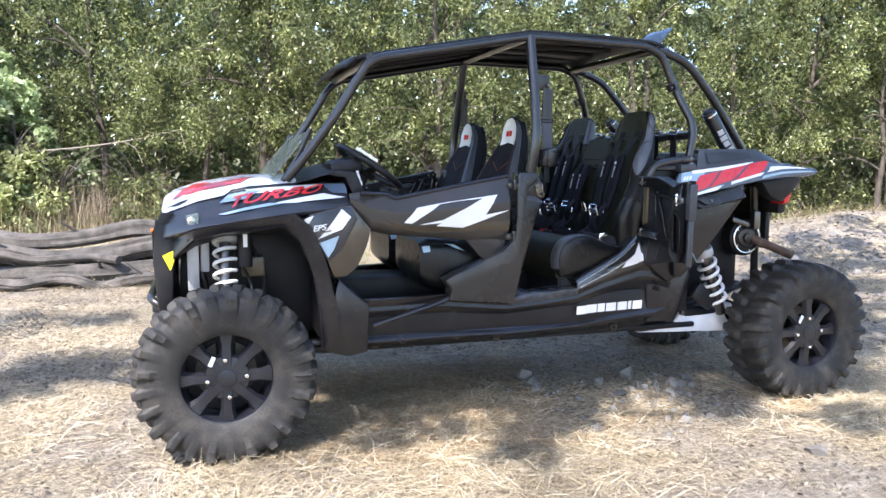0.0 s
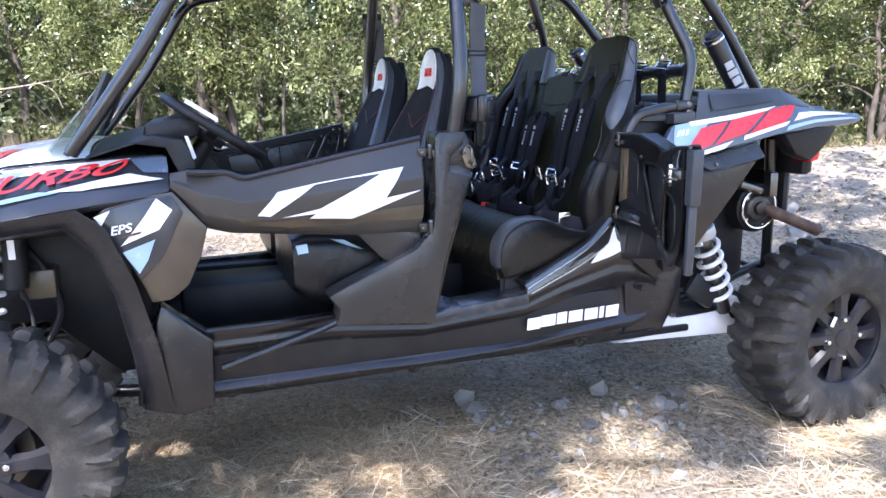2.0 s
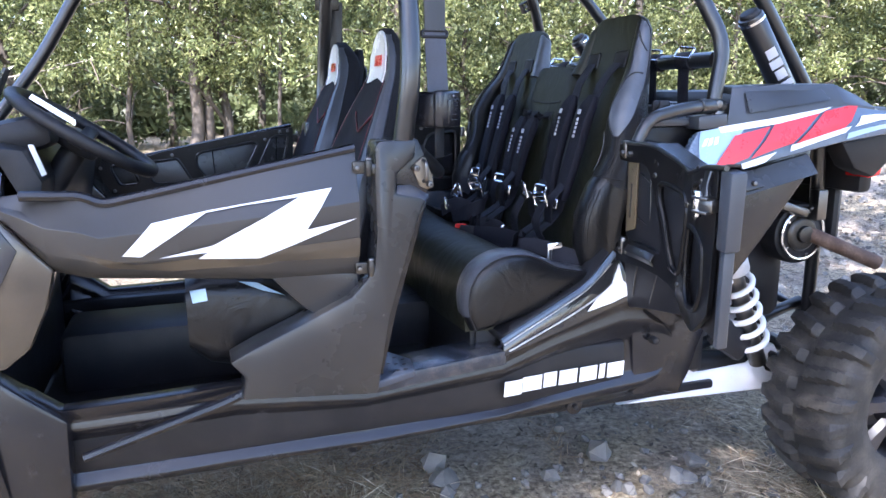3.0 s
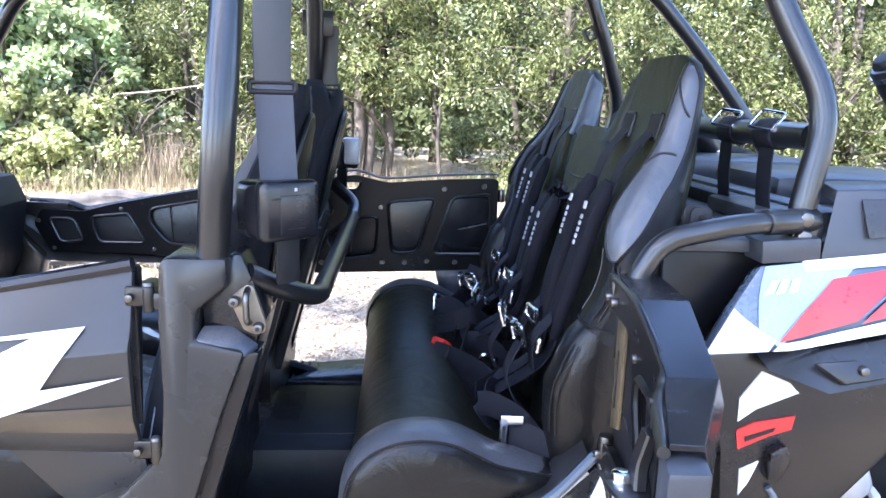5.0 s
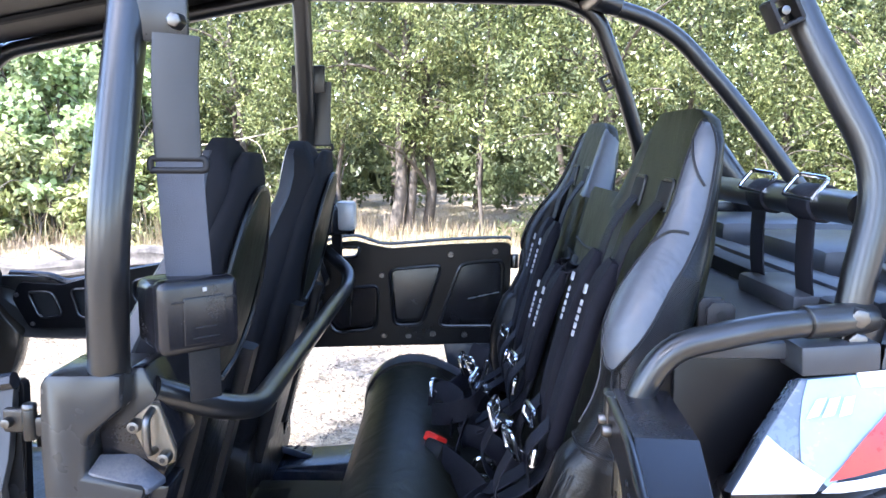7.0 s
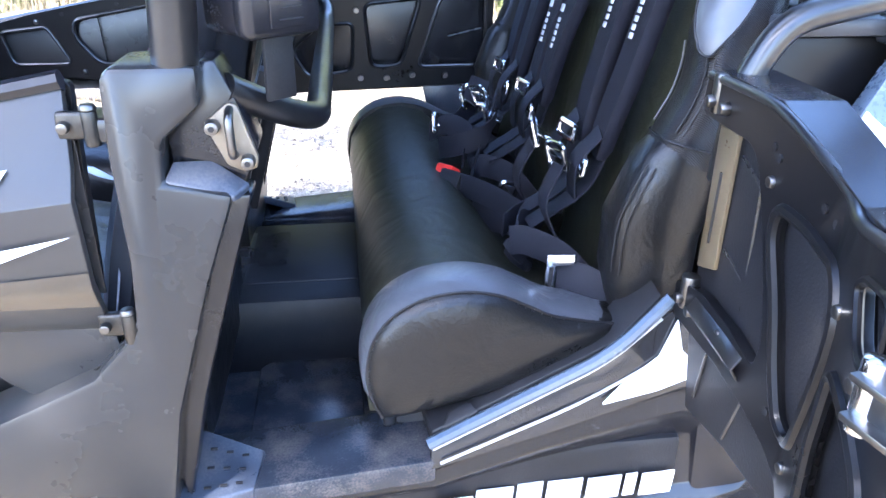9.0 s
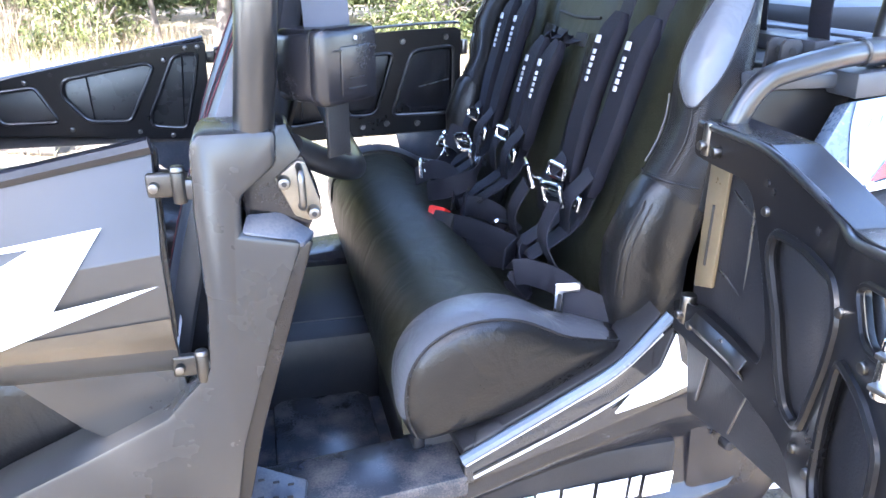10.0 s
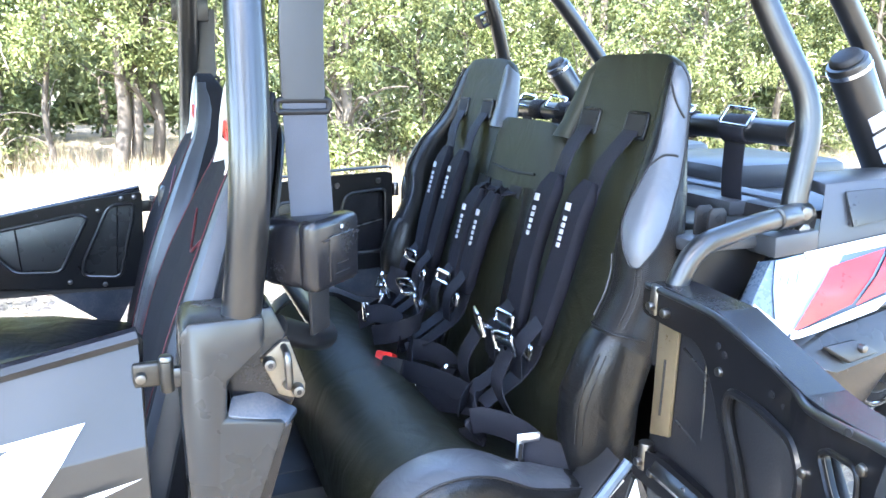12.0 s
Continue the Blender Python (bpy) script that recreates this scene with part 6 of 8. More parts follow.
# -- rear fenders, bed and tail
for s in (1, -1):
    R0 = [(0.735, -0.600, 1.197), (0.80, -0.604, 1.206), (0.97, -0.615, 1.227), (1.20, -0.632, 1.262), (1.30, -0.645, 1.248), (1.53, -0.655, 1.222)]
    R1 = [(0.690, -0.613, 1.130), (0.79, -0.628, 1.143), (0.965, -0.642, 1.172), (1.19, -0.660, 1.212), (1.31, -0.665, 1.212), (1.55, -0.660, 1.207)]
    R2 = [(0.652, -0.618, 1.062), (0.775, -0.640, 1.076), (0.95, -0.655, 1.118), (1.16, -0.668, 1.160), (1.31, -0.668, 1.178), (1.53, -0.655, 1.190)]
    rf = add("rear_fender", slab([[(x, s * y, z) for x, y, z in r] for r in (R0, R1, R2)], (0, s * 0.03, -0.01), 0.004), BLUEGREY, "rear fender with red and white graphics")

    def on(u, v, lift=0.004, s=s):
        rows = [R0, R1, R2]
        xs = [i / 5 for i in range(6)]
        P = [Vector([float(np.interp(u, xs, [q[k] for q in r])) for k in range(3)]) for r in rows]
        p = P[0].lerp(P[1], v * 2) if v < 0.5 else P[1].lerp(P[2], v * 2 - 1)
        return Vector((p.x, s * (p.y - lift), p.z + lift * 0.3))

    def patch(quad, m, lift):
        rows = [[on(quad[0][0] + (quad[1][0] - quad[0][0]) * i / 6 + ((quad[3][0] - quad[0][0]) * (1 - i / 6) + (quad[2][0] - quad[1][0]) * i / 6) * j / 4,
                    quad[0][1] + (quad[1][1] - quad[0][1]) * i / 6 + ((quad[3][1] - quad[0][1]) * (1 - i / 6) + (quad[2][1] - quad[1][1]) * i / 6) * j / 4, lift) for j in range(5)] for i in range(7)]
        add("decal", raw([p for r in rows for p in r], [[i * 5 + j, i * 5 + j + 1, i * 5 + 6 + j, i * 5 + 5 + j] for i in range(6) for j in range(4)]), m, "", rf)

    patch(((0.02, 0.02), (0.30, 0.02), (0.17, 0.97), (0.10, 0.72)), PALEBLUE, 0.004)
    patch(((0.18, 0.0), (0.56, 0.0), (0.50, 0.16), (0.20, 0.13)), WHITE, 0.006)
    patch(((0.0, 0.48), (0.155, 0.88), (0.145, 1.0), (0.0, 1.0)), WHITE, 0.006)
    patch(((0.17, 0.92), (0.40, 0.82), (0.36, 1.0), (0.155, 1.0)), WHITE, 0.005)
    patch(((0.44, 0.74), (0.62, 0.60), (0.60, 0.76), (0.44, 0.90)), WHITE, 0.005)
    patch(((0.68, 0.30), (0.90, 0.12), (0.95, 0.22), (0.64, 0.62)), WHITE, 0.005)
    patch(((0.62, 0.78), (0.95, 0.45), (0.98, 0.60), (0.62, 0.95)), PALEBLUE, 0.004)
    # the model mark as plain red blocks
    for a in (0.19, 0.335, 0.48):
        d = (a - 0.19) * 0.55
        patch(((a + 0.055, 0.24 - d), (a + 0.185, 0.18 - d), (a + 0.105, 0.78 - d), (a - 0.030, 0.90 - d)), RED, 0.009)
        patch(((a + 0.175, 0.24 - d), (a + 0.182, 0.235 - d), (a + 0.110, 0.78 - d), (a + 0.103, 0.79 - d)), BLUEGREY, 0.0105)
    for a in (0.075, 0.112, 0.152):
        patch(((a, 0.20), (a + 0.028, 0.19), (a + 0.022, 0.34), (a - 0.006, 0.36)), WHITE, 0.008)
    add("fender_shelf", slab([[(0.823, s * -0.606, 1.212), (0.97, s * -0.615, 1.232), (1.20, s * -0.632, 1.267), (1.30, s * -0.645, 1.253)], [(0.845, s * -0.588, 1.312), (1.0, s * -0.592, 1.318), (1.19, s * -0.595, 1.320), (1.28, s * -0.60, 1.285)], [(0.87, s * -0.50, 1.318), (1.05, s * -0.50, 1.322), (1.19, s * -0.50, 1.322), (1.5, s * -0.50, 1.23)]], (0, 0, -0.02), 0.004), SLATE, "slate-grey plastic bed side", rf)
    add("shelf_recess", slab([[(0.890, s * -0.611, 1.243), (1.15, s * -0.628, 1.276)], [(0.880, s * -0.597, 1.300), (1.14, s * -0.599, 1.307)]], (0, s * -0.003, 0), 0.001), GREYPL, "", rf)
    add("shelf_foot", box((0.775, s * -0.580, 1.222), (0.092, 0.062, 0.036), (0, -4, 0), 0.005), SLATE, "", rf)
    skirt = [(0.655, 1.06), (0.78, 1.074), (0.95, 1.115), (1.13, 1.15), (1.12, 1.06), (0.98, 0.885), (0.851, 0.737), (0.765, 0.66), (0.72, 0.67), (0.70, 0.90)]
    add("fender_skirt", side(skirt, -0.604, 0.05, s, 0.010), PLASTIC, "", rf)
    add("skirt_bracket", slab([[(0.735, s * -0.620, 1.062), (0.83, s * -0.640, 1.078), (1.06, s * -0.655, 1.130)], [(0.735, s * -0.662, 1.052), (0.822, s * -0.675, 1.022), (1.075, s * -0.685, 1.078)], [(0.79, s * -0.606, 1.032), (0.83, s * -0.606, 1.008), (1.09, s * -0.606, 1.052)]], (0, s * 0.008, 0.002), 0.003), GREYPL, "", rf)
    add("bracket_step", prism([(0.80, s * -0.655, 1.060), (0.86, s * -0.662, 1.068), (0.90, s * -0.676, 1.045), (0.84, s * -0.674, 1.034)], (0, s * -0.010, 0.006), 0.004), GREYPL, "", rf)
    add("bracket_bolt", cyl((0.865, s * -0.668, 1.058), (0.865, s * -0.686, 1.060), 0.009, 0.007, 10, 0.002), STEEL, "", rf)
    for nm, m, pts in (("flash", WHITE, [(0.722, 0.986), (0.753, 1.031), (0.80, 1.012), (0.817, 0.995), (0.75, 0.968), (0.723, 0.947)]), ("flash", RED, [(0.722, 0.932), (0.75, 0.946), (0.816, 0.957), (0.812, 0.934), (0.775, 0.922), (0.728, 0.900)]), ("flash", WHITE, [(0.735, 0.866), (0.765, 0.880), (0.752, 0.845), (0.737, 0.821)])):
        add(nm, side(pts, -0.607, 0.003, s, 0), m, "", rf)
    add("flash_bar", side([(0.737, 0.922), (0.785, 0.937), (0.782, 0.931), (0.738, 0.914)], -0.6085, 0.002, s, 0), DARK, "", rf)
    add("skirt_clip", side([(0.775, 0.90), (0.80, 0.915), (0.812, 0.885), (0.795, 0.85), (0.775, 0.852)], -0.622, 0.02, s, 0.005), PLASTIC, "", rf)
    add("skirt_edge", tube([(0.785, s * -0.606, 0.835), (0.85, s * -0.606, 0.742)], 0.006, seg=8), BLUEGREY, "", rf)
    add("rear_quarter", side([(0.58, 0.73), (0.66, 1.05), (0.75, 1.06), (0.80, 0.75), (0.77, 0.66), (0.70, 0.64)], -0.575, 0.05, s, 0.01), PLASTIC, "", rf)
    add("lower_quarter", side([(0.60, 0.74), (0.84, 0.72), (0.88, 0.66), (0.815, 0.47), (0.78, 0.405), (0.73, 0.42), (0.62, 0.42)], -0.53, 0.04, s, 0.012), PLASTIC, "", rf)
    add("tail_wing", side([(1.26, 1.15), (1.53, 1.185), (1.47, 1.10), (1.40, 1.04), (1.32, 1.07)], -0.58, 0.08, s, 0.012), DARK, "", rf)
    add("tail_lamp", side([(1.50, 1.085), (1.545, 1.115), (1.53, 1.035), (1.485, 1.025)], -0.49, 0.10, s, 0.006), TAIL, "red tail lamp")
bed = add("cargo_bed", box((1.22, 0, 1.20), (0.66, 0.98, 0.10), bevel=0.02), SLATE, "grey plastic cargo bed")
add("bed_ridge", box((1.1, -0.12, 1.275), (0.36, 0.30, 0.06), bevel=0.02), SLATE, "", bed)
add("bed_ridge", box((1.1, 0.30, 1.275), (0.36, 0.26, 0.06), bevel=0.02), SLATE, "", bed)
add("bed_front", box((0.90, 0, 1.22), (0.05, 1.0, 0.10), bevel=0.015), SLATE, "", bed)
add("engine_deck", prism([(0.60, -0.572, 1.232), (0.60, -0.50, 1.232), (0.70, -0.49, 1.232), (0.70, 0.49, 1.232), (0.60, 0.50, 1.232), (0.60, 0.572, 1.232), (0.95, 0.572, 1.232), (0.95, -0.572, 1.232)], (0, 0, -0.022), 0.006), SLATE, "slate-grey plastic deck behind the seats", bed)
add("deck_step", box((0.875, -0.33, 1.246), (0.15, 0.20, 0.030), bevel=0.008), SLATE, "", bed)
add("deck_step", box((0.875, 0.20, 1.246), (0.15, 0.30, 0.030), bevel=0.008), SLATE, "", bed)
for s in (1, -1):
    add("deck_side", side([(0.602, 1.208), (0.79, 1.208), (0.745, 1.15), (0.66, 1.04), (0.602, 0.80)], -0.552, 0.012, s, 0.003), PRESSED, "", bed)
add("tail_panel", box((1.52, 0, 1.08), (0.06, 0.9, 0.22), bevel=0.02), DARK, "", bed)
muff = add("exhaust", cyl((1.36, -0.36, 0.83), (1.40, 0.30, 0.83), 0.105, seg=28, bevel=0.015), DARK, "sooty black muffler with a rusty tailpipe")
add("muffler_rim", finish(sweep([Vector((1.36 + 0.0, -0.365, 0.83)) + Vector((math.cos(a), 0, math.sin(a))) * 0.085 for a in [2 * math.pi * k / 32 for k in range(33)]], lambda i, k: [(0.006 * math.cos(t), 0.006 * math.sin(t)) for t in [math.pi * j / 4 for j in range(8)]], False)), CHROME, "", muff)
add("end_plate", cyl((1.360, -0.362, 0.83), (1.360, -0.372, 0.83), 0.062, 0.05, 24, 0.004), DARKSTEEL, "", muff)
add("spark_arrestor", cyl((1.360, -0.37, 0.83), (1.360, -0.385, 0.83), 0.030, 0.028, 20, 0.003), DARKSTEEL, "", muff)
for a in range(5):
    add("rivet", cyl((1.36 + 0.075 * math.cos(a * 1.257), -0.36, 0.83 + 0.075 * math.sin(a * 1.257)), (1.36 + 0.075 * math.cos(a * 1.257), -0.368, 0.83 + 0.075 * math.sin(a * 1.257)), 0.005, seg=8), CHROME, "", muff)
add("heat_shield", box((1.30, -0.34, 0.92), (0.12, 0.10, 0.03), (0, 18, 0), 0.008), STEEL, "", muff)
add("tailpipe", tube([(1.37, -0.34, 0.84), (1.44, -0.42, 0.80), (1.585, -0.47, 0.735)], 0.024, 0.05), RUST, "", muff)
add("muffler_bracket", box((1.40, -0.38, 0.93), (0.04, 0.04, 0.10), bevel=0.005), STEEL, "", muff)
add("muffler_guard", box((1.52, -0.20, 0.87), (0.04, 0.30, 0.22), bevel=0.03), DARK, "", muff)

# -- front seats
def column(pts, p=3.2, seg=24, smooth=60):
    """A cushion built of rounded sections: (x, y, z, half width, half thickness, lean in degrees)."""
    rings = []
    for x, y, z, hw, ht, lean in pts:
        c, sn = math.cos(radians(lean)), math.sin(radians(lean))
        rings.append([(x + b * c, y + a, z - b * sn) for a, b in rounded(hw, ht, p, seg)])
    return loft(rings, True, smooth)


for y0, seat_x, rear_x in ((-0.255, -0.056, -0.085), (0.37, -0.066, -0.068)):
    def fx(z):
        """The front face of a front seat's back."""
        return seat_x + float(np.interp(z, (0.70, 0.80, 0.95, 1.014, 1.11, 1.228, 1.31, 1.35, 1.41, 1.475), (-0.205, -0.18, -0.145, -0.128, -0.098, -0.052, -0.018, 0.0, 0.006, 0.010)))

    def bx(z):
        return rear_x + (z - 1.43) * 0.28

    # height, half width, how far the side bolsters stand forward
    secs = [(0.70, 0.225, 0.015), (0.80, 0.245, 0.018), (0.95, 0.252, 0.020), (1.08, 0.242, 0.020), (1.17, 0.218, 0.018), (1.24, 0.184, 0.014), (1.30, 0.148, 0.010), (1.35, 0.120, 0.006), (1.40, 0.102, 0.004), (1.437, 0.080, 0.002), (1.460, 0.054, 0.001), (1.474, 0.024, 0.0)]
    zs_, hws_, bs_ = [q[0] for q in secs], [q[1] for q in secs], [q[2] for q in secs]

    def on_seat(z, f, v, out=0.0):
        """A point on the seat: f times the bolster's rise forward, v from -1 to 1 across."""
        hw, b = float(np.interp(z, zs_, hws_)), float(np.interp(z, zs_, bs_))
        return Vector((fx(z) - b * f if f > 0 else fx(z) - (bx(z) + 0.09 - fx(z)) * f * float(np.interp(z, (1.40, 1.474), (1.0, 0.35))), y0 + hw * v + math.copysign(out, v), z))

    half = [(0.0, 0.01), (0.0, 0.3), (0.05, 0.55), (0.75, 0.74), (1.0, 0.84), (0.9, 0.93), (0.4, 0.99), (-0.2, 1.0), (-0.75, 0.96), (-1.0, 0.82), (-1.0, 0.4)]
    loop = half + [(f, -v) for f, v in half[::-1]]
    zs = [secs[0][0] + (secs[-1][0] - secs[0][0]) * (1 - (1 - q / 30) ** 1.4) for q in range(31)]
    seat = add("front_seat", loft([smooth_path([on_seat(z, f, v) for f, v in loop] + [on_seat(z, *loop[0])], 2)[:-1] for z in zs], True, 50), CLOTH, "black fabric bucket seat with a white headrest patch")

    def front(z, v, lift):
        p = on_seat(z, 0.0, v)
        return (p.x - lift - float(np.interp(z, zs_, bs_)) * max(0.0, min(1.0, (abs(v) - 0.5) * 3)), p.y, p.z)

    rows = [[front(z - drop * abs(t), t * w, 0.004) for t in np.linspace(-1, 1, 11)] for z, w, drop in ((1.345, 0.66, 0.014), (1.365, 0.74, 0.006), (1.40, 0.84, 0), (1.43, 0.84, 0), (1.450, 0.82, 0), (1.461, 0.7, 0), (1.468, 0.4, 0))]
    add("headrest_patch", slab(rows, (0.004, 0, 0), 0), WHITE, "white patch with a red mark", seat)
    for t0, t1 in ((-0.34, -0.04), (0.04, 0.34)):
        add("mark_block", slab([[front(z, t, 0.007) for t in np.linspace(t0, t1, 4)] for z in (1.376, 1.39, 1.404)], (0.002, 0, 0), 0), RED, "", seat)
    for k in (-1, 1):
        strip = [[on_seat(z, f, k * v, o) for f, v, o in ((1.0, 0.85, 0.0), (0.9, 0.935, 0.002), (0.4, 0.99, 0.004), (-0.15, 1.0, 0.004), (-0.30, 0.995, 0.004), (-0.36, 0.99, 0.001))] for z in np.linspace(0.76, 1.455, 24)]
        add("side_strip", slab(strip, (0.002, -k * 0.003, 0), 0), SEATGREY, "dark grey vinyl edge strip", seat)
        add("red_piping", tube([on_seat(z, 1.05, k * 0.84) for z in np.linspace(0.8, 1.40, 14)], 0.0009, seg=6, smooth=True), DARKRED, "", seat)
        add("side_flash", prism([on_seat(z, f, k * v, 0.005) for z, f, v in ((0.78, 1.0, 0.86), (0.78, -0.1, 1.0), (0.92, -0.1, 1.0), (0.98, 1.0, 0.86))], (0, k * 0.004, 0)), WHITE, "", seat)
    add("red_seam", tube([on_seat(1.25 - 0.05 * (1 - abs(v) / 0.6), 0.0, v) - Vector((0.0025, 0, 0)) for v in np.linspace(-0.6, 0.6, 9)], 0.002, seg=6, smooth=True), DARKRED, "", seat)
    add("seat_shell", column([(bx(z) + 0.088, y0, z, hw, ht, 11) for z, hw, ht in ((0.72, 0.20, 0.030), (0.95, 0.218, 0.040), (1.12, 0.200, 0.040), (1.25, 0.16, 0.036), (1.34, 0.116, 0.030), (1.41, 0.078, 0.022), (1.45, 0.040, 0.010))], 2.6, 28), CLOTH, "", seat)
    add("back_panel", column([(bx(z) + 0.122, y0, z, hw, ht, 11) for z, hw, ht in ((1.09, 0.02, 0.006), (1.11, 0.070, 0.012), (1.17, 0.105, 0.014), (1.25, 0.108, 0.013), (1.32, 0.084, 0.010), (1.37, 0.050, 0.008), (1.39, 0.02, 0.004))], 2.2, 24), OLIVE, "", seat)
    add("panel_piping", tube([(bx(z) + 0.130 - max(0.0, z - 1.2) * 0.06, y0 + d, z) for d, z in ((0.0, 1.08), (0.070, 1.105), (0.110, 1.17), (0.114, 1.25), (0.088, 1.325), (0.050, 1.377), (0.0, 1.395), (-0.050, 1.377), (-0.088, 1.325), (-0.114, 1.25), (-0.110, 1.17), (-0.070, 1.105), (0.0, 1.08))], 0.005, seg=6, smooth=True), VINYL, "", seat)
    for d in (-0.13, 0.13):
        add("shell_bar", ribbon([(bx(z) + 0.135, y0 + d, z) for z in (0.72, 0.86, 1.0, 1.10)], 0.045, 0.03), DARK, "", seat)
    add("lower_pad", column([(bx(z) + 0.132, y0, z, hw, 0.014, 11) for z, hw in ((0.74, 0.08), (0.80, 0.10), (0.98, 0.10), (1.04, 0.06))], 3, 20), VINYL, "", seat)
    pad = ((-0.13, 0.70, 0.09), (-0.22, 0.72, 0.115), (-0.42, 0.745, 0.135), (-0.55, 0.765, 0.125), (-0.598, 0.775, 0.090))
    cu = [[(x, y0 + a, z + b) for a, b in rounded(0.235, h, 5, 32)] for x, z, h in pad]
    add("cushion", loft(cu, True, 60), VINYL, "", seat)

    def cushion_side(x, z, k):
        c, h = [float(np.interp(-x, [-q[0] for q in pad], [q[n] for q in pad])) for n in (1, 2)]
        return (x, y0 + k * (0.004 + 0.235 * max(0.0, 1 - abs((z - c) / h) ** 5) ** 0.2), z)

    for k in (-1, 1):
        for quad in (((-0.474, 0.858), (-0.430, 0.852), (-0.368, 0.818), (-0.420, 0.834)), ((-0.588, 0.846), (-0.552, 0.850), (-0.549, 0.822), (-0.583, 0.818))):
            rows = [[cushion_side(quad[0][0] * (1 - u) * (1 - v) + quad[1][0] * u * (1 - v) + quad[2][0] * u * v + quad[3][0] * (1 - u) * v, quad[0][1] * (1 - u) * (1 - v) + quad[1][1] * u * (1 - v) + quad[2][1] * u * v + quad[3][1] * (1 - u) * v, k) for u in (0, 0.25, 0.5, 0.75, 1)] for v in (0, 0.5, 1)]
            add("side_flash", slab(rows, (0, -k * 0.003, 0), 0), PALEBLUE, "", seat)

# -- retractor belts on the middle posts
for s in (1, -1):
    y = s * -0.565
    flat = (1.0, 0.1, 0) if s > 0 else (0.95, -0.3, 0)
    xo, zo = (0.0, 0.0) if s > 0 else (-0.024, 0.018)
    bt = add("shoulder_belt", ribbon([(0.005 + xo, y, 1.445), (0.008 + xo * 0.8, y, 1.37), (0.012 + xo * 0.5, y, 1.29)], 0.054, 0.003, flat), BELT, "grey belt webbing from post to retractor")
    add("belt_bracket", box((-0.026 + xo, s * -0.551, 1.618 + zo), (0.088, 0.008, 0.072), bevel=0.003), GREYPL, "", bt)
    add("bracket_bolt", cyl((0.007 + xo, s * -0.553, 1.604 + zo), (0.007 + xo, s * -0.572, 1.604 + zo), 0.011, 0.009, 6, 0.002), STEEL, "", bt)
    add("belt_sleeve", ribbon([(0.008 + xo, y, 1.588 + 2.4 * zo), (0.004 + xo, y, 1.53), (0.004 + xo, y, 1.448 + zo)], 0.053, 0.010, flat), SLEEVE, "", bt)
    ends = [(0.004 + xo + d * 0.032 * flat[0], y + d * 0.032 * flat[1]) for d in (-1, 1)]
    add("belt_ring", tube([(*ends[0], 1.433 + zo), (*ends[1], 1.433 + zo), (*ends[1], 1.447 + zo), (*ends[0], 1.447 + zo), (*ends[0], 1.433 + zo)], 0.0042, 0.006, 10), DARK, "", bt)
    m = pose(0.008, s * -0.568, 1.265, 0, 0, s * 42)

    def RB(name, c, size, bev, material=PLASTIC, label="", m=m, s=s, bt=bt):
        o = add(name, box((c[0], s * c[1], c[2]), size, bevel=bev, seg=3), material, label, bt)
        o.matrix_local = m

    RB("retractor", (0, 0.006, 0), (0.092, 0.078, 0.084), 0.013, PLASTIC, "black plastic belt retractor housing")
    RB("retractor_lid", (0, -0.027, 0.001), (0.096, 0.030, 0.088), 0.010)
    RB("retractor_panel", (0.004, -0.0425, -0.004), (0.052, 0.003, 0.056), 0.0014)
    for dx, dz, w in ((0.004, -0.012, 0.026), (0.004, -0.024, 0.032), (0.034, 0.020, 0.014), (-0.028, 0.020, 0.014)):
        RB("panel_line", (dx, -0.0435, dz), (w, 0.0014, 0.0016), 0.0004, DARK)
    RB("retractor_rivet", (0.004, -0.0432, 0.032), (0.005, 0.002, 0.005), 0.0009, SILVER)
    add("retractor_mount", box((0.020, s * -0.548, 1.190), (0.040, 0.006, 0.085), (0, 0, s * 42), 0.002), DARK, "", bt)
add("silver_box", box((0.046, 0.545, 1.276), (0.052, 0.05, 0.078), bevel=0.010), SILVER, "small silver box on the far post")

# -- rear bench
def profile_bench():
    p = [(0.105, 0.690), (0.098, 0.76), (0.105, 0.82), (0.135, 0.865), (0.18, 0.893), (0.235, 0.900), (0.29, 0.885), (0.33, 0.85), (0.36, 0.82), (0.46, 0.80), (0.50, 0.79), (0.50, 0.72), (0.36, 0.72), (0.17, 0.685)]
    return p


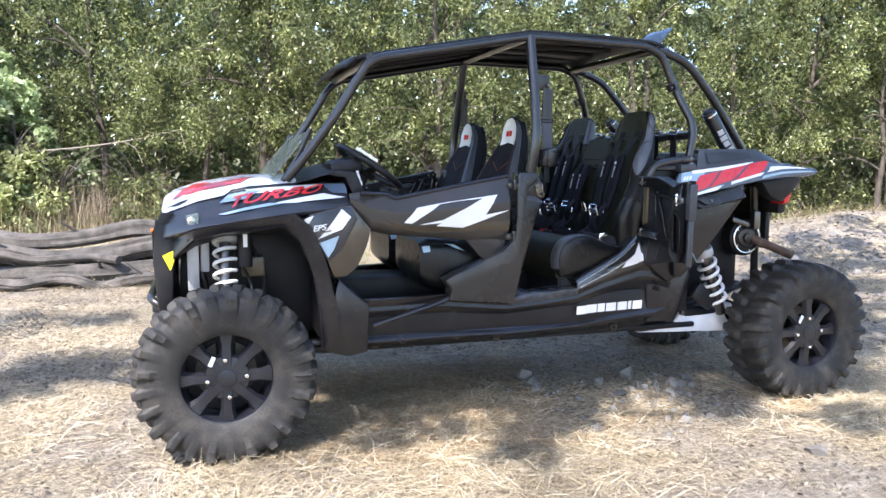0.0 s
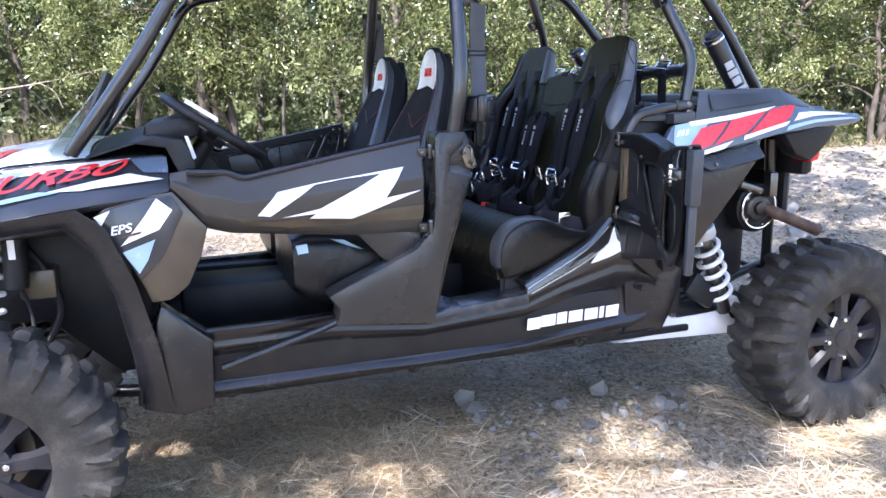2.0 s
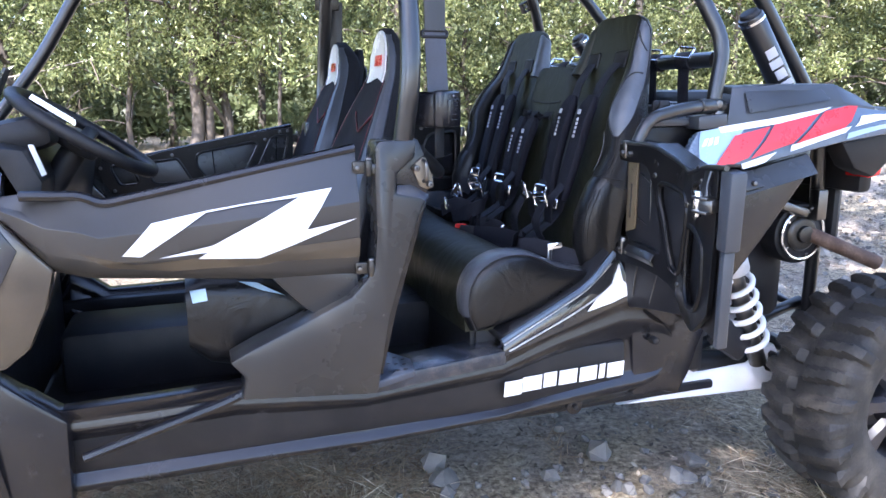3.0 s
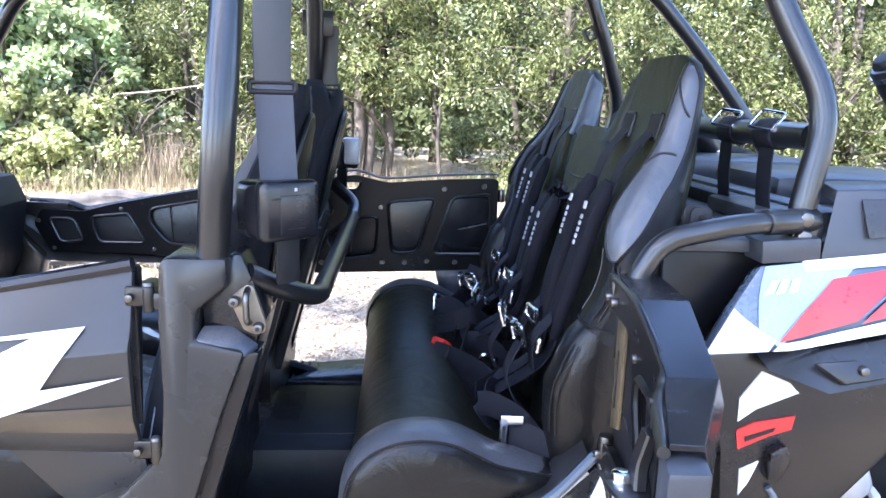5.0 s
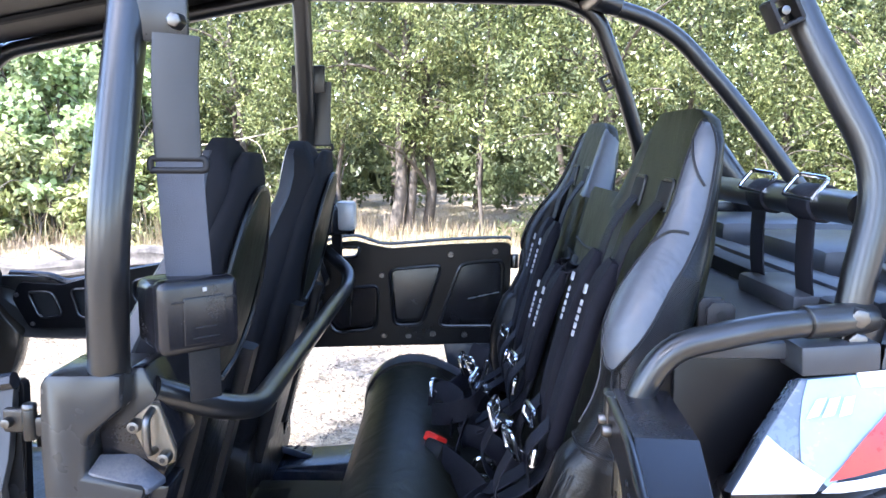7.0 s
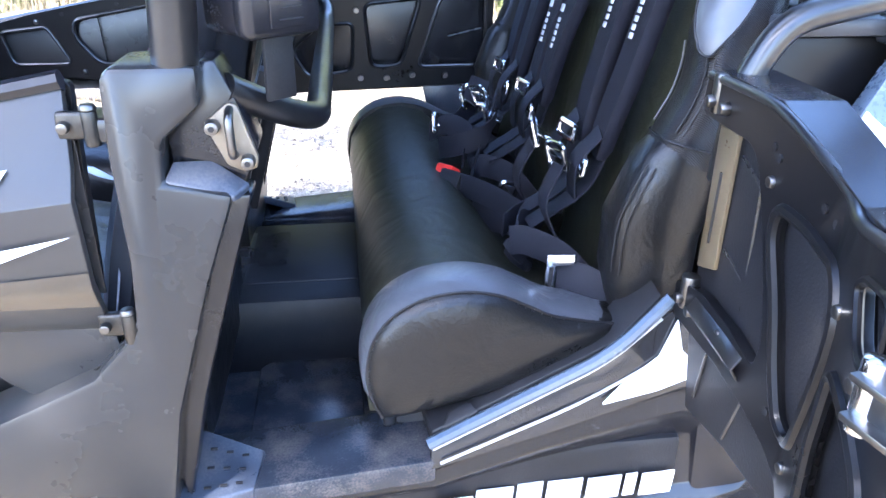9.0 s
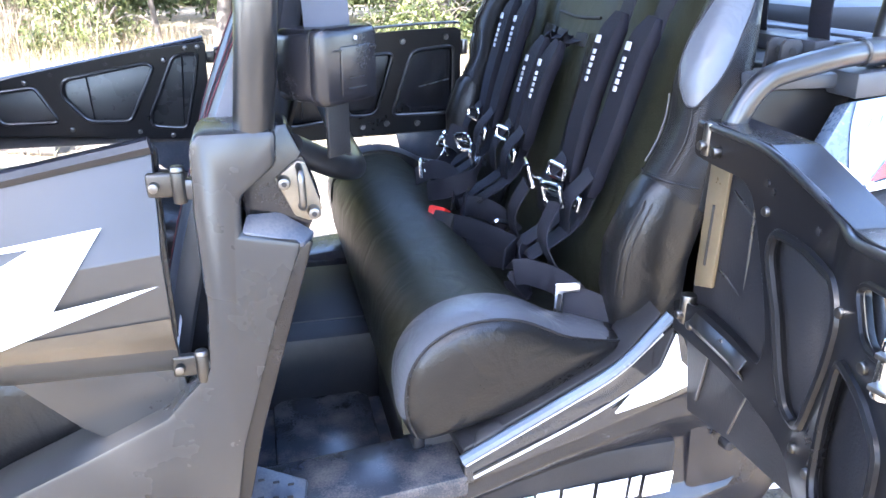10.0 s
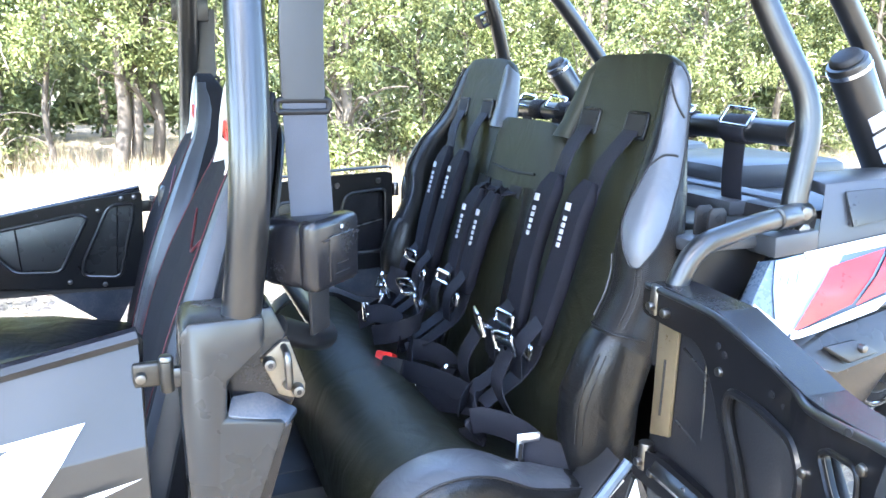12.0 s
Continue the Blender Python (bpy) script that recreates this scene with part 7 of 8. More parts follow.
bench = add("rear_bench", loft([[(x + dx, y, z + dz) for x, z in profile_bench()] for y, dx, dz in ((-0.50, 0.0, -0.018), (-0.30, 0.004, -0.035), (0.02, 0.004, -0.04), (0.34, 0.004, -0.035), (0.55, 0.0, -0.018))], True, 60), OLIVE, "black vinyl rear bench seat with two headrests")
for yy, k in ((-0.50, -1), (0.55, 1)):
    q = [(0.118, 0.680), (0.102, 0.72), (0.098, 0.765), (0.108, 0.812), (0.135, 0.850), (0.18, 0.876), (0.235, 0.884), (0.285, 0.876), (0.325, 0.858), (0.365, 0.838), (0.42, 0.825), (0.46, 0.818), (0.46, 0.795), (0.40, 0.765), (0.345, 0.738), (0.27, 0.710), (0.19, 0.690), (0.145, 0.680)]
    cx = Vector((0.225, yy, 0.785))
    q = [Vector((x, yy, z)) for x, z in q]
    rings = [[cx + (a - cx) * f + Vector((0, k * d, 0)) for a in smooth_path(q + q[:1], 3)[:-1]] for d, f in ((-0.05, 1.0), (-0.01, 1.03), (0.012, 1.025), (0.028, 0.985), (0.040, 0.92), (0.047, 0.80), (0.050, 0.55), (0.051, 0.25))]
    add("end_cap", loft(rings, True, 75), VINYL, "", bench)
    bands = [[cx + (a - cx) * f + Vector((0, k * d, 0)) for a in smooth_path(q[1:12], 4)] for d, f in ((-0.045, 1.012), (-0.03, 1.034), (-0.01, 1.042), (0.012, 1.037), (0.027, 1.0), (0.034, 0.965))]
    add("cap_band", slab(bands, (0, k * -0.004, 0), 0), GREYVINYL, "grey vinyl band", bench)
    add("cap_seam", tube([cx + (a - cx) * 0.962 + Vector((0, k * 0.0355, 0)) for a in q[:12]], 0.0022, seg=6, smooth=True), DARK, "", bench)
    g = random.Random(5)
    for a, b in zip(q[1:10], q[2:11]):
        for f in (0.1, 0.4, 0.7):
            c = a.lerp(b, f + g.uniform(-0.1, 0.1))
            p0, p1 = cx + (c - cx) * 0.955, cx + (c - cx) * (0.90 - g.uniform(0, 0.05))
            add("pucker", tube([p0 + Vector((0, k * 0.0345, 0)), p1 + Vector((0, k * 0.0405, 0))], 0.0028, seg=6, r2=0.0008), VINYL, "", bench)


def back_x(z):
    return 0.49 + (z - 0.80) * 0.25


LEAN = 14.0
for y0, k in ((-0.28, -1), (0.345, 1)):
    secs = [(0.74, 0.18, 0.04), (0.82, 0.19, 0.035), (1.0, 0.19, 0.032), (1.15, 0.19, 0.032), (1.26, 0.186, 0.036), (1.33, 0.172, 0.036), (1.385, 0.164, 0.030), (1.44, 0.156, 0.026), (1.48, 0.145, 0.022), (1.503, 0.127, 0.018), (1.514, 0.106, 0.012), (1.518, 0.08, 0.004)]
    back = add("backrest", column([(back_x(z) + ht + 0.002, y0, z, hw, ht, LEAN) for z, hw, ht in secs], 3.6, 32), OLIVE, "", bench)
    # outer bolster with a grey shoulder
    def bol(f0, f1):
        pth = [(1.505, 0.108, 0.011, 0.012, 0.022), (1.478, 0.128, 0.020, 0.020, 0.022), (1.40, 0.144, 0.024, 0.028, 0.022), (1.35, 0.156, 0.028, 0.032, 0.020), (1.30, 0.186, 0.036, 0.042, 0.002), (1.25, 0.206, 0.041, 0.050, -0.010), (1.20, 0.213, 0.043, 0.055, -0.010), (1.13, 0.215, 0.045, 0.054, 0.010), (1.04, 0.212, 0.046, 0.058, -0.012), (0.95, 0.205, 0.046, 0.064, -0.016), (0.87, 0.198, 0.046, 0.064, 0.005), (0.79, 0.19, 0.04, 0.055, 0.03)]
        lo, hi = pth[f1 - 1][0], pth[f0][0]
        q = np.array(pth[::-1])
        out = []
        for z in np.linspace(hi, lo, 3 * (f1 - f0)):
            off, hw, ht, dx = [float(np.interp(z, q[:, 0], q[:, n])) for n in (1, 2, 3, 4)] if not 0.83 < z < 1.45 else [float((np.interp(z - 0.03, q[:, 0], q[:, n]) + 2 * np.interp(z, q[:, 0], q[:, n]) + np.interp(z + 0.03, q[:, 0], q[:, n])) / 4) for n in (1, 2, 3, 4)]
            out.append((back_x(z) + dx, y0 + k * off, z, hw, ht, LEAN))
        return out
    inner = [(x - 0.002, 2 * y0 - y, z, hw + 0.002, ht, l) for x, y, z, hw, ht, l in bol(0, 4)]
    add("headrest_side", column(inner[::-1], 2.6, 24), GREYVINYL if k > 0 else OLIVE, "grey vinyl headrest side" if k > 0 else "", bench)
    add("shoulder_piping", tube([(x - ht * 0.55, y + k * hw * 0.95, z) for x, y, z, hw, ht, l in inner], 0.0018, seg=6, smooth=True), DARK, "", bench)
    add("headrest_side", column([(x - 0.002, y, z, hw + 0.003, ht, l) for x, y, z, hw, ht, l in bol(0, 5)][::-1], 2.6, 24), VINYL, "", bench)
    add("bolster", column([(x - 0.002, y, z, hw + 0.003, ht, l) for x, y, z, hw, ht, l in bol(4, 10)][::-1], 2.6, 24), CARBON, "black woven-look side bolster", bench)
    lower = [(back_x(z) + dx, y0 + k * off, z, hw, ht, LEAN) for z, off, hw, ht, dx in ((0.79, 0.19, 0.04, 0.055, 0.03), (0.87, 0.198, 0.046, 0.064, 0.005), (0.95, 0.205, 0.046, 0.064, -0.016), (1.04, 0.212, 0.046, 0.058, -0.016))]
    add("lower_bolster", column([(x - d, y, z, hw + e, ht + e, l) for (x, y, z, hw, ht, l), d, e in zip(lower + [(back_x(1.075) - 0.012, y0 + k * 0.214, 1.075, 0.040, 0.045, LEAN)], (0.0, 0.004, 0.005, 0.002, -0.004), (0.003, 0.005, 0.005, 0.003, 0.003))], 2.6, 24), VINYL, "", bench)

    def skin(rows, lift):
        """A patch on the bolster: (z, from, to) as angles about it, seen from its outer front."""
        out = []
        zs = [r[2] for r in bol(0, 12)][::-1]
        for z, a0, a1 in rows:
            x, y, hw, ht = [float(np.interp(z, zs, [r[i] for r in bol(0, 12)][::-1])) for i in (0, 1, 3, 4)]
            row = []
            for j in range(9):
                t = a0 + (a1 - a0) * j / 8
                c, sn = math.cos(t), math.sin(t)
                a, b = (hw + 0.003 + lift) * math.copysign(abs(c) ** (2 / 2.6), c) * k, -(ht + lift) * math.copysign(abs(sn) ** (2 / 2.6), sn)
                row.append((x - 0.002 + b * math.cos(radians(LEAN)), y + a, z - b * math.sin(radians(LEAN))))
            out.append(row)
        return out

    edge = [(1.494, 0.20, 0.9), (1.480, 0.0, 1.15), (1.455, -0.12, 1.22), (1.42, -0.15, 1.22), (1.385, -0.15, 1.18), (1.355, -0.12, 1.2), (1.33, -0.06, 1.32), (1.30, 0.0, 1.5), (1.27, 0.06, 1.6), (1.24, 0.14, 1.64), (1.215, 0.28, 1.58), (1.19, 0.55, 1.42), (1.172, 0.85, 1.15)]
    zz = [1.172 + (1.494 - 1.172) * q / 26 for q in range(27)][::-1]
    es = edge[::-1]
    rows = [(z, float(np.interp(z, [e[0] for e in es], [e[1] for e in es])), float(np.interp(z, [e[0] for e in es], [e[2] for e in es]))) for z in zz]
    grey = skin(rows, 0.0055)
    add("shoulder", slab(grey, (0.003, -k * 0.002, 0), 0), GREYVINYL, "grey vinyl panel along headrest and shoulder", bench)
    add("shoulder_piping", tube([r[8] for r in grey] + [r[0] for r in grey[::-1]], 0.0019, seg=6, smooth=True), DARK, "", bench)
    for seam in ([(1.462, -0.4, 1.2), (1.43, -0.4, 0.5), (1.40, -0.4, -0.3)], [(1.325, 1.35, 1.35), (1.345, 0.8, 0.8), (1.350, 0.3, 0.3), (1.350, 0.1, 0.1)]):
        pts = [skin([r], 0.0066)[0][8] for r in ([(1.468, 0, 1.2), (1.445, 0, 0.8), (1.425, 0, 0.35), (1.412, 0, 0.02)] if len(seam) == 3 else seam)]
        add("panel_seam", tube(pts, 0.0020, seg=6, smooth=True), DARK, "", bench)
    for t in (0.72, 0.95):
        add("seam", tube([r[4] for r in skin([(z, t, t) for z in (1.17, 1.14, 1.11, 1.075)], 0.0032)], 0.0013, seg=6, smooth=True), DARK, "", bench)
        add("seam", tube([r[4] for r in skin([(z, t + 0.12, t + 0.12) for z in (1.03, 0.99, 0.95, 0.91, 0.87)], 0.0105)], 0.0013, seg=6, smooth=True), DARK, "", bench)
    add("seam", tube([r[4] for r in skin([(z, 2.2, 2.2) for z in (1.18, 1.15, 1.11, 1.075)], 0.0035)], 0.0016, seg=6, smooth=True), THREAD, "", bench)
    add("waist_crease", tube([r for r in skin([(1.064, 0.0, 2.2)], 0.0015)[0]], 0.0018, seg=6, smooth=True), DARK, "", bench)
    for dy in (-0.075, 0.075):
        z = 1.394
        # No opening is cut: a black box paints the slot's dark inside.
        add("strap_slot", box((back_x(z) + 0.001, y0 + dy, z), (0.010, 0.056, 0.040), (0, LEAN, 0), 0.003), HOLLOW, "", bench)
        add("slot_rim", tube([(back_x(z + v) - 0.001, y0 + dy + h, z + v) for h, v in ((-0.030, -0.022), (0.030, -0.022), (0.030, 0.022), (-0.030, 0.022), (-0.030, -0.022))], 0.0032, 0.009, 8), VINYL, "", bench)
add("centre_back", column([(back_x(z) + 0.045, 0.043, z, hw, 0.05, LEAN) for z, hw in ((0.76, 0.15), (0.9, 0.16), (1.1, 0.165), (1.28, 0.165), (1.335, 0.16), (1.36, 0.15), (1.37, 0.13))], 4, 24), OLIVE, "", bench)
add("centre_seam", tube([(back_x(1.27) - 0.007, -0.06, 1.27), (back_x(1.265) - 0.009, 0.04, 1.265), (back_x(1.27) - 0.007, 0.15, 1.27)], 0.003, seg=6, smooth=True), DARK, "", bench)
for y in (0.0, 0.10):
    # Painted slots again, black boxes in place of shaded openings.
    add("strap_slot", box((back_x(1.22) - 0.003, y + 0.005, 1.222), (0.012, 0.058, 0.03), (0, LEAN, 0), 0.008), HOLLOW, "", bench)
for ya, yb in ((-0.075, -0.115), (0.165, 0.20)):
    add("textured_strip", ribbon([(back_x(1.24) - 0.010, ya, 1.24), (back_x(1.0) - 0.012, (ya + yb) / 2, 1.0), (back_x(0.82) - 0.012, yb, 0.82)], 0.06, 0.01), CARBON, "", bench)

# -- harnesses
def harness(y0, straps, top_z, lap_y, label):
    h = None
    for n, (yt, ym, yb) in enumerate(straps):
        x1 = back_x(1.20) - 0.045
        slot = (back_x(top_z) + 0.002, yt, top_z)
        zp = min(1.285, top_z - 0.01)
        pts = [slot, (back_x((top_z + zp) / 2) - 0.024, yt * 0.6 + ym * 0.4, (top_z + zp) / 2), (back_x(zp) - 0.030, ym * 0.8 + yt * 0.2, zp), (back_x(1.10) - 0.036, ym, 1.10), (back_x(1.0) - 0.04, (ym + yb) / 2, 1.0), (back_x(0.93) - 0.05, yb, 0.925), (0.385, yb, 0.865)]
        ob = ribbon(pts, 0.046, 0.004)
        if h is None:
            h = add("harness", ob, WEB, label)
        else:
            add("strap", ob, WEB, "", h)
        padp = [(back_x(z) - o, yy, z) for z, o, yy in ((zp + 0.005, 0.036, ym * 0.85 + yt * 0.15), (zp - 0.06, 0.046, ym), (1.12, 0.050, ym), (1.04, 0.050, ym * 0.7 + yb * 0.3), (0.985, 0.046, ym * 0.45 + yb * 0.55))]
        add("shoulder_pad", ribbon(padp, 0.066, 0.026, taper=([0, 0.12, 0.6, 0.9, 1], [0.55, 1, 1, 0.9, 0.6])), PAD, "", h)
        # marks on the pad, as plain white bars
        for zc, hh, w in [(zp - 0.040, 0.014, 0.014)] + [(zp - 0.062 - q * 0.0122, 0.0085, 0.0085) for q in range(5)]:
            o = add("pad_mark", box((0, 0, 0), (0.003, w, hh), bevel=0.0), PRINT, "", h)
            o.matrix_local = pose(back_x(zc) - (0.061 if hh > 0.015 else 0.0655), ym + 0.004, zc, 0, LEAN, 0)
        # adjuster buckle
        o = add("adjuster", tube([(-0.03, 0, -0.012), (0.03, 0, -0.012), (0.03, 0, 0.012), (-0.03, 0, 0.012), (-0.03, 0, -0.012)], 0.005, 0.008, 8), CHROME, "chrome buckle", h)
        o.matrix_local = pose(back_x(0.985) - 0.072, yb * 0.5 + ym * 0.5, 0.975 + 0.03 * n, 10, 0, 80 + 18 * n)
        add("loose_end", ribbon([(back_x(1.03) - 0.062, ym, 1.03), (back_x(0.99) - 0.085, ym + 0.02, 0.975), (back_x(0.95) - 0.07, ym + 0.035, 0.91)], 0.044, 0.004), WEB, "", h)
    for k, yy in ((-1, lap_y[0]), (1, lap_y[1])):
        add("lap_strap", ribbon([(0.46, yy, 0.80), (0.42, yy * 0.7 + y0 * 0.3, 0.845), (0.375, yy * 0.35 + y0 * 0.65, 0.855), (0.35, y0 + k * 0.03, 0.85)], 0.048, 0.004, (0.2, 0, 1)), WEB, "", h)
    return h


harness(-0.28, [(-0.352, -0.312, -0.28), (-0.205, -0.195, -0.22)], 1.392, (-0.42, -0.12), "navy-black racing harness with padded shoulder straps")
harness(0.09, [(0.012, 0.045, 0.06), (0.105, 0.125, 0.12)], 1.222, (0.0, 0.18), "navy-black racing harness of the middle seat")
harness(0.345, [(0.272, 0.265, 0.28), (0.42, 0.365, 0.35)], 1.392, (0.22, 0.48), "navy-black racing harness of the far seat")
lap = add("lap_belt", ribbon([(0.392, -0.438, 0.846), (0.42, -0.458, 0.848), (0.455, -0.476, 0.832), (0.50, -0.488, 0.800)], 0.052, 0.005, (0.25, 0.1, 1)), WEB, "webbing lap belt with a steel latch")
add("latch_tongue", prism([(0.372, -0.446, 0.826), (0.384, -0.450, 0.826), (0.386, -0.450, 0.868), (0.412, -0.458, 0.872), (0.412, -0.458, 0.888), (0.374, -0.446, 0.884)], (0.001, 0.003, 0), 0.001), CHROME, "", lap)
add("tongue_slot", prism([(0.3755, -0.4490, 0.834), (0.3815, -0.4505, 0.834), (0.3830, -0.4505, 0.866), (0.3770, -0.4490, 0.866)], (0, -0.001, 0)), DARK, "", lap)
add("latch_tongue", prism([(0.325, 0.0, 0.83), (0.345, -0.03, 0.825), (0.335, -0.05, 0.775), (0.318, -0.02, 0.78)], (-0.005, 0, 0), 0.002), CHROME, "", lap)
add("buckle_body", box((0.310, 0.015, 0.835), (0.06, 0.055, 0.04), (0, 30, 40), 0.006), DARK, "", lap)
add("red_button", box((0.296, 0.050, 0.846), (0.034, 0.044, 0.030), (0, 30, 40), 0.006), REDBTN, "red release button", lap)
add("lap_loop", ribbon([(0.33, -0.06, 0.80), (0.36, -0.14, 0.815), (0.40, -0.22, 0.83), (0.385, -0.28, 0.80), (0.36, -0.24, 0.775)], 0.046, 0.004, (0.2, 0.1, 1)), WEB, "", lap)
for x, y, z, r in ((0.40, 0.40, 0.93, 30), (0.36, 0.30, 0.90, 70), (0.39, -0.10, 0.855, 10), (0.42, 0.46, 0.88, 110)):
    o = add("clip", tube([(-0.018, 0, -0.02), (0.018, 0, -0.02), (0.018, 0, 0.02), (-0.018, 0, 0.02), (-0.018, 0, -0.02)], 0.005, 0.008, 8), CHROME, "", lap)
    o.matrix_local = pose(x, y, z, 20, 15, r)
webs = (("cross_strap", [(0.405, -0.205, 0.985), (0.385, -0.19, 0.93), (0.40, -0.16, 0.875), (0.43, -0.13, 0.835)]), ("cross_strap", [(0.425, -0.300, 0.975), (0.40, -0.31, 0.92), (0.415, -0.325, 0.87), (0.45, -0.33, 0.825)]),
        ("cross_strap", [(0.30, 0.02, 0.835), (0.335, -0.07, 0.85), (0.375, -0.16, 0.852), (0.395, -0.235, 0.845), (0.385, -0.29, 0.81)]), ("cross_strap", [(0.385, -0.295, 0.815), (0.362, -0.30, 0.845), (0.372, -0.275, 0.865), (0.395, -0.25, 0.85)]),
        ("cross_strap", [(0.29, 0.13, 0.875), (0.325, 0.07, 0.90), (0.37, 0.05, 0.925), (0.40, 0.07, 0.955)]), ("cross_strap", [(0.28, 0.22, 0.885), (0.315, 0.17, 0.915), (0.35, 0.12, 0.90), (0.33, 0.06, 0.865)]),
        ("cross_strap", [(0.41, 0.12, 1.0), (0.385, 0.10, 0.93), (0.35, 0.04, 0.86), (0.33, -0.02, 0.82)]), ("cross_strap", [(0.405, 0.28, 0.99), (0.375, 0.26, 0.93), (0.34, 0.22, 0.905), (0.31, 0.20, 0.885)]))
for i, (nm, pts) in enumerate(webs):
    add(nm, ribbon(pts, 0.046, 0.004, (0.25, 0.35 if i % 2 else -0.2, 1) if i > 1 else (0, 1, 0)), WEB, "", lap)


def slide(x, y, z, rx, ry, rz):
    """A chrome harness slide with its lever."""
    m = pose(x, y, z, rx, ry, rz)
    for nm, me in (("slide_frame", tube([(-0.030, 0, -0.020), (0.030, 0, -0.020), (0.030, 0, 0.020), (-0.030, 0, 0.020), (-0.030, 0, -0.020)], 0.0045, 0.010, 8)), ("slide_bar", box((0, 0, 0.004), (0.058, 0.004, 0.012), bevel=0.0015)), ("slide_lever", prism([(-0.022, -0.002, -0.004), (0.022, -0.002, -0.004), (0.016, -0.022, -0.026), (-0.016, -0.022, -0.026)], (0, -0.003, 0.001), 0.001))):
        o = add(nm, me, CHROME, "", lap)
        o.matrix_local = m


slide(0.405, -0.215, 1.010, -15, 0, 75)
slide(0.425, -0.285, 0.985, -12, 8, 100)
slide(0.385, 0.085, 0.965, -15, -10, 70)
slide(0.375, 0.135, 0.985, -20, 12, 105)
slide(0.36, 0.255, 0.955, -15, 0, 80)
slide(0.30, 0.215, 0.905, -10, 20, 60)
for y in (-0.40, -0.24, 0.24, 0.40):
    o = add("bar_buckle", tube([(-0.019, -0.027, 0), (0.019, -0.027, 0), (0.019, 0.027, 0), (-0.019, 0.027, 0), (-0.019, -0.027, 0)], 0.0032, 0.008, 8), CHROME, "chrome strap buckle", lap)
    o.matrix_local = pose(0.815, y - 0.01, 1.411, 8, -48, 14)
    add("tie_strap", ribbon([(0.835, y, 1.41), (0.825, y, 1.36), (0.83, y, 1.26), (0.86, y, 1.18)], 0.05, 0.004), WEB, "", lap)

# -- rear doors: one stands open, the other is shut
def open_door(to_world):
    """Local frame: u along the door from its hinge, w towards the cabin, z up."""

    def P(u, w, z):
        return to_world @ Vector((u, w + float(np.interp(u, [0, 0.27, 0.34, 0.40, 0.53], [0.0, 0.006, 0.030, 0.055, 0.085])), z))

    inward = P(0, 1, 0) - P(0, 0, 0)

    def plate(pts, w, d, bevel=0.004):
        return prism([P(u, w, z) for u, z in pts], inward * d, bevel)

    lab = "low black rear door standing wide open"
    d = add("rear_door", plate([(-0.02, 0.87), (0.015, 0.735), (0.13, 0.762), (0.30, 0.795), (0.30, 1.12), (0.195, 1.15), (0.0, 1.16)], -0.012, 0.014), DARK, lab)
    add("outer_skin", plate([(0.292, 0.795), (0.52, 0.81), (0.52, 1.06), (0.415, 1.04), (0.395, 1.05), (0.335, 1.10), (0.292, 1.118)], -0.012, 0.014), DARK, "", d)
    top = [(-0.03, 1.172), (0.05, 1.174), (0.13, 1.174), (0.205, 1.158), (0.27, 1.139), (0.31, 1.130), (0.36, 1.138), (0.44, 1.155), (0.53, 1.162)]
    fr = [(-0.035, 1.172), (0.05, 1.174), (0.14, 1.172), (0.207, 1.156), (0.27, 1.138), (0.31, 1.130), (0.345, 1.133), (0.44, 1.155), (0.50, 1.160), (0.50, 1.03), (0.49, 0.86), (0.42, 0.80), (0.345, 0.805), (0.305, 0.82), (0.265, 0.84), (0.236, 0.855), (0.181, 0.863), (0.105, 0.866), (0.03, 0.860),
          (-0.03, 0.856), (-0.035, 0.905), (0.05, 0.925), (0.135, 0.924), (0.187, 0.915), (0.194, 0.95), (0.174, 1.008), (0.14, 1.077), (0.118, 1.115), (0.093, 1.128), (0.01, 1.126), (-0.035, 1.128)]
    holes = [[(0.175, 1.090), (0.225, 1.090), (0.300, 1.078), (0.322, 1.050), (0.318, 1.0), (0.302, 0.94), (0.290, 0.900), (0.272, 0.889), (0.250, 0.897), (0.228, 0.935), (0.203, 1.0), (0.172, 1.058)],
             [(0.345, 1.02), (0.337, 0.94), (0.345, 0.87), (0.375, 0.845), (0.43, 0.85), (0.455, 0.90), (0.448, 0.99), (0.405, 1.020)],
             [(0.35, 1.098), (0.368, 1.112), (0.42, 1.124), (0.426, 1.062), (0.385, 1.062)]]
    holes = [round_off(h, 0.016) for h in holes]
    add("door_frame", stamped(round_off(fr, 0.012), holes, lambda a, b: P(a, 0.006, b), inward * 0.013), PRESSED, "pressed black steel door frame", d)
    for h, r in zip(holes, (0.0065, 0.006, 0.004)):
        add("hole_lip", rolled_edge(h, lambda a, b: P(a, 0.019, b), r), PRESSED, "", d)
    add("arm_boss", slab([[P(u, 0.019, z + 0.016), P(u, 0.030, z), P(u, 0.019, z - 0.016)] for u, z in ((0.03, 0.897), (0.08, 0.898), (0.13, 0.898), (0.165, 0.896))], inward * -0.004, 0.002), TUBE, "", d)
    add("top_rim", tube([P(u, 0.016, z) for u, z in top], 0.0055, seg=10, smooth=True), TUBE, "", d)
    flat = [(-0.02, 1.176), (0.13, 1.176), (0.30, 1.134), (0.345, 1.138), (0.53, 1.166)]
    reach = (0.052, 0.052, 0.046, 0.042, 0.016)
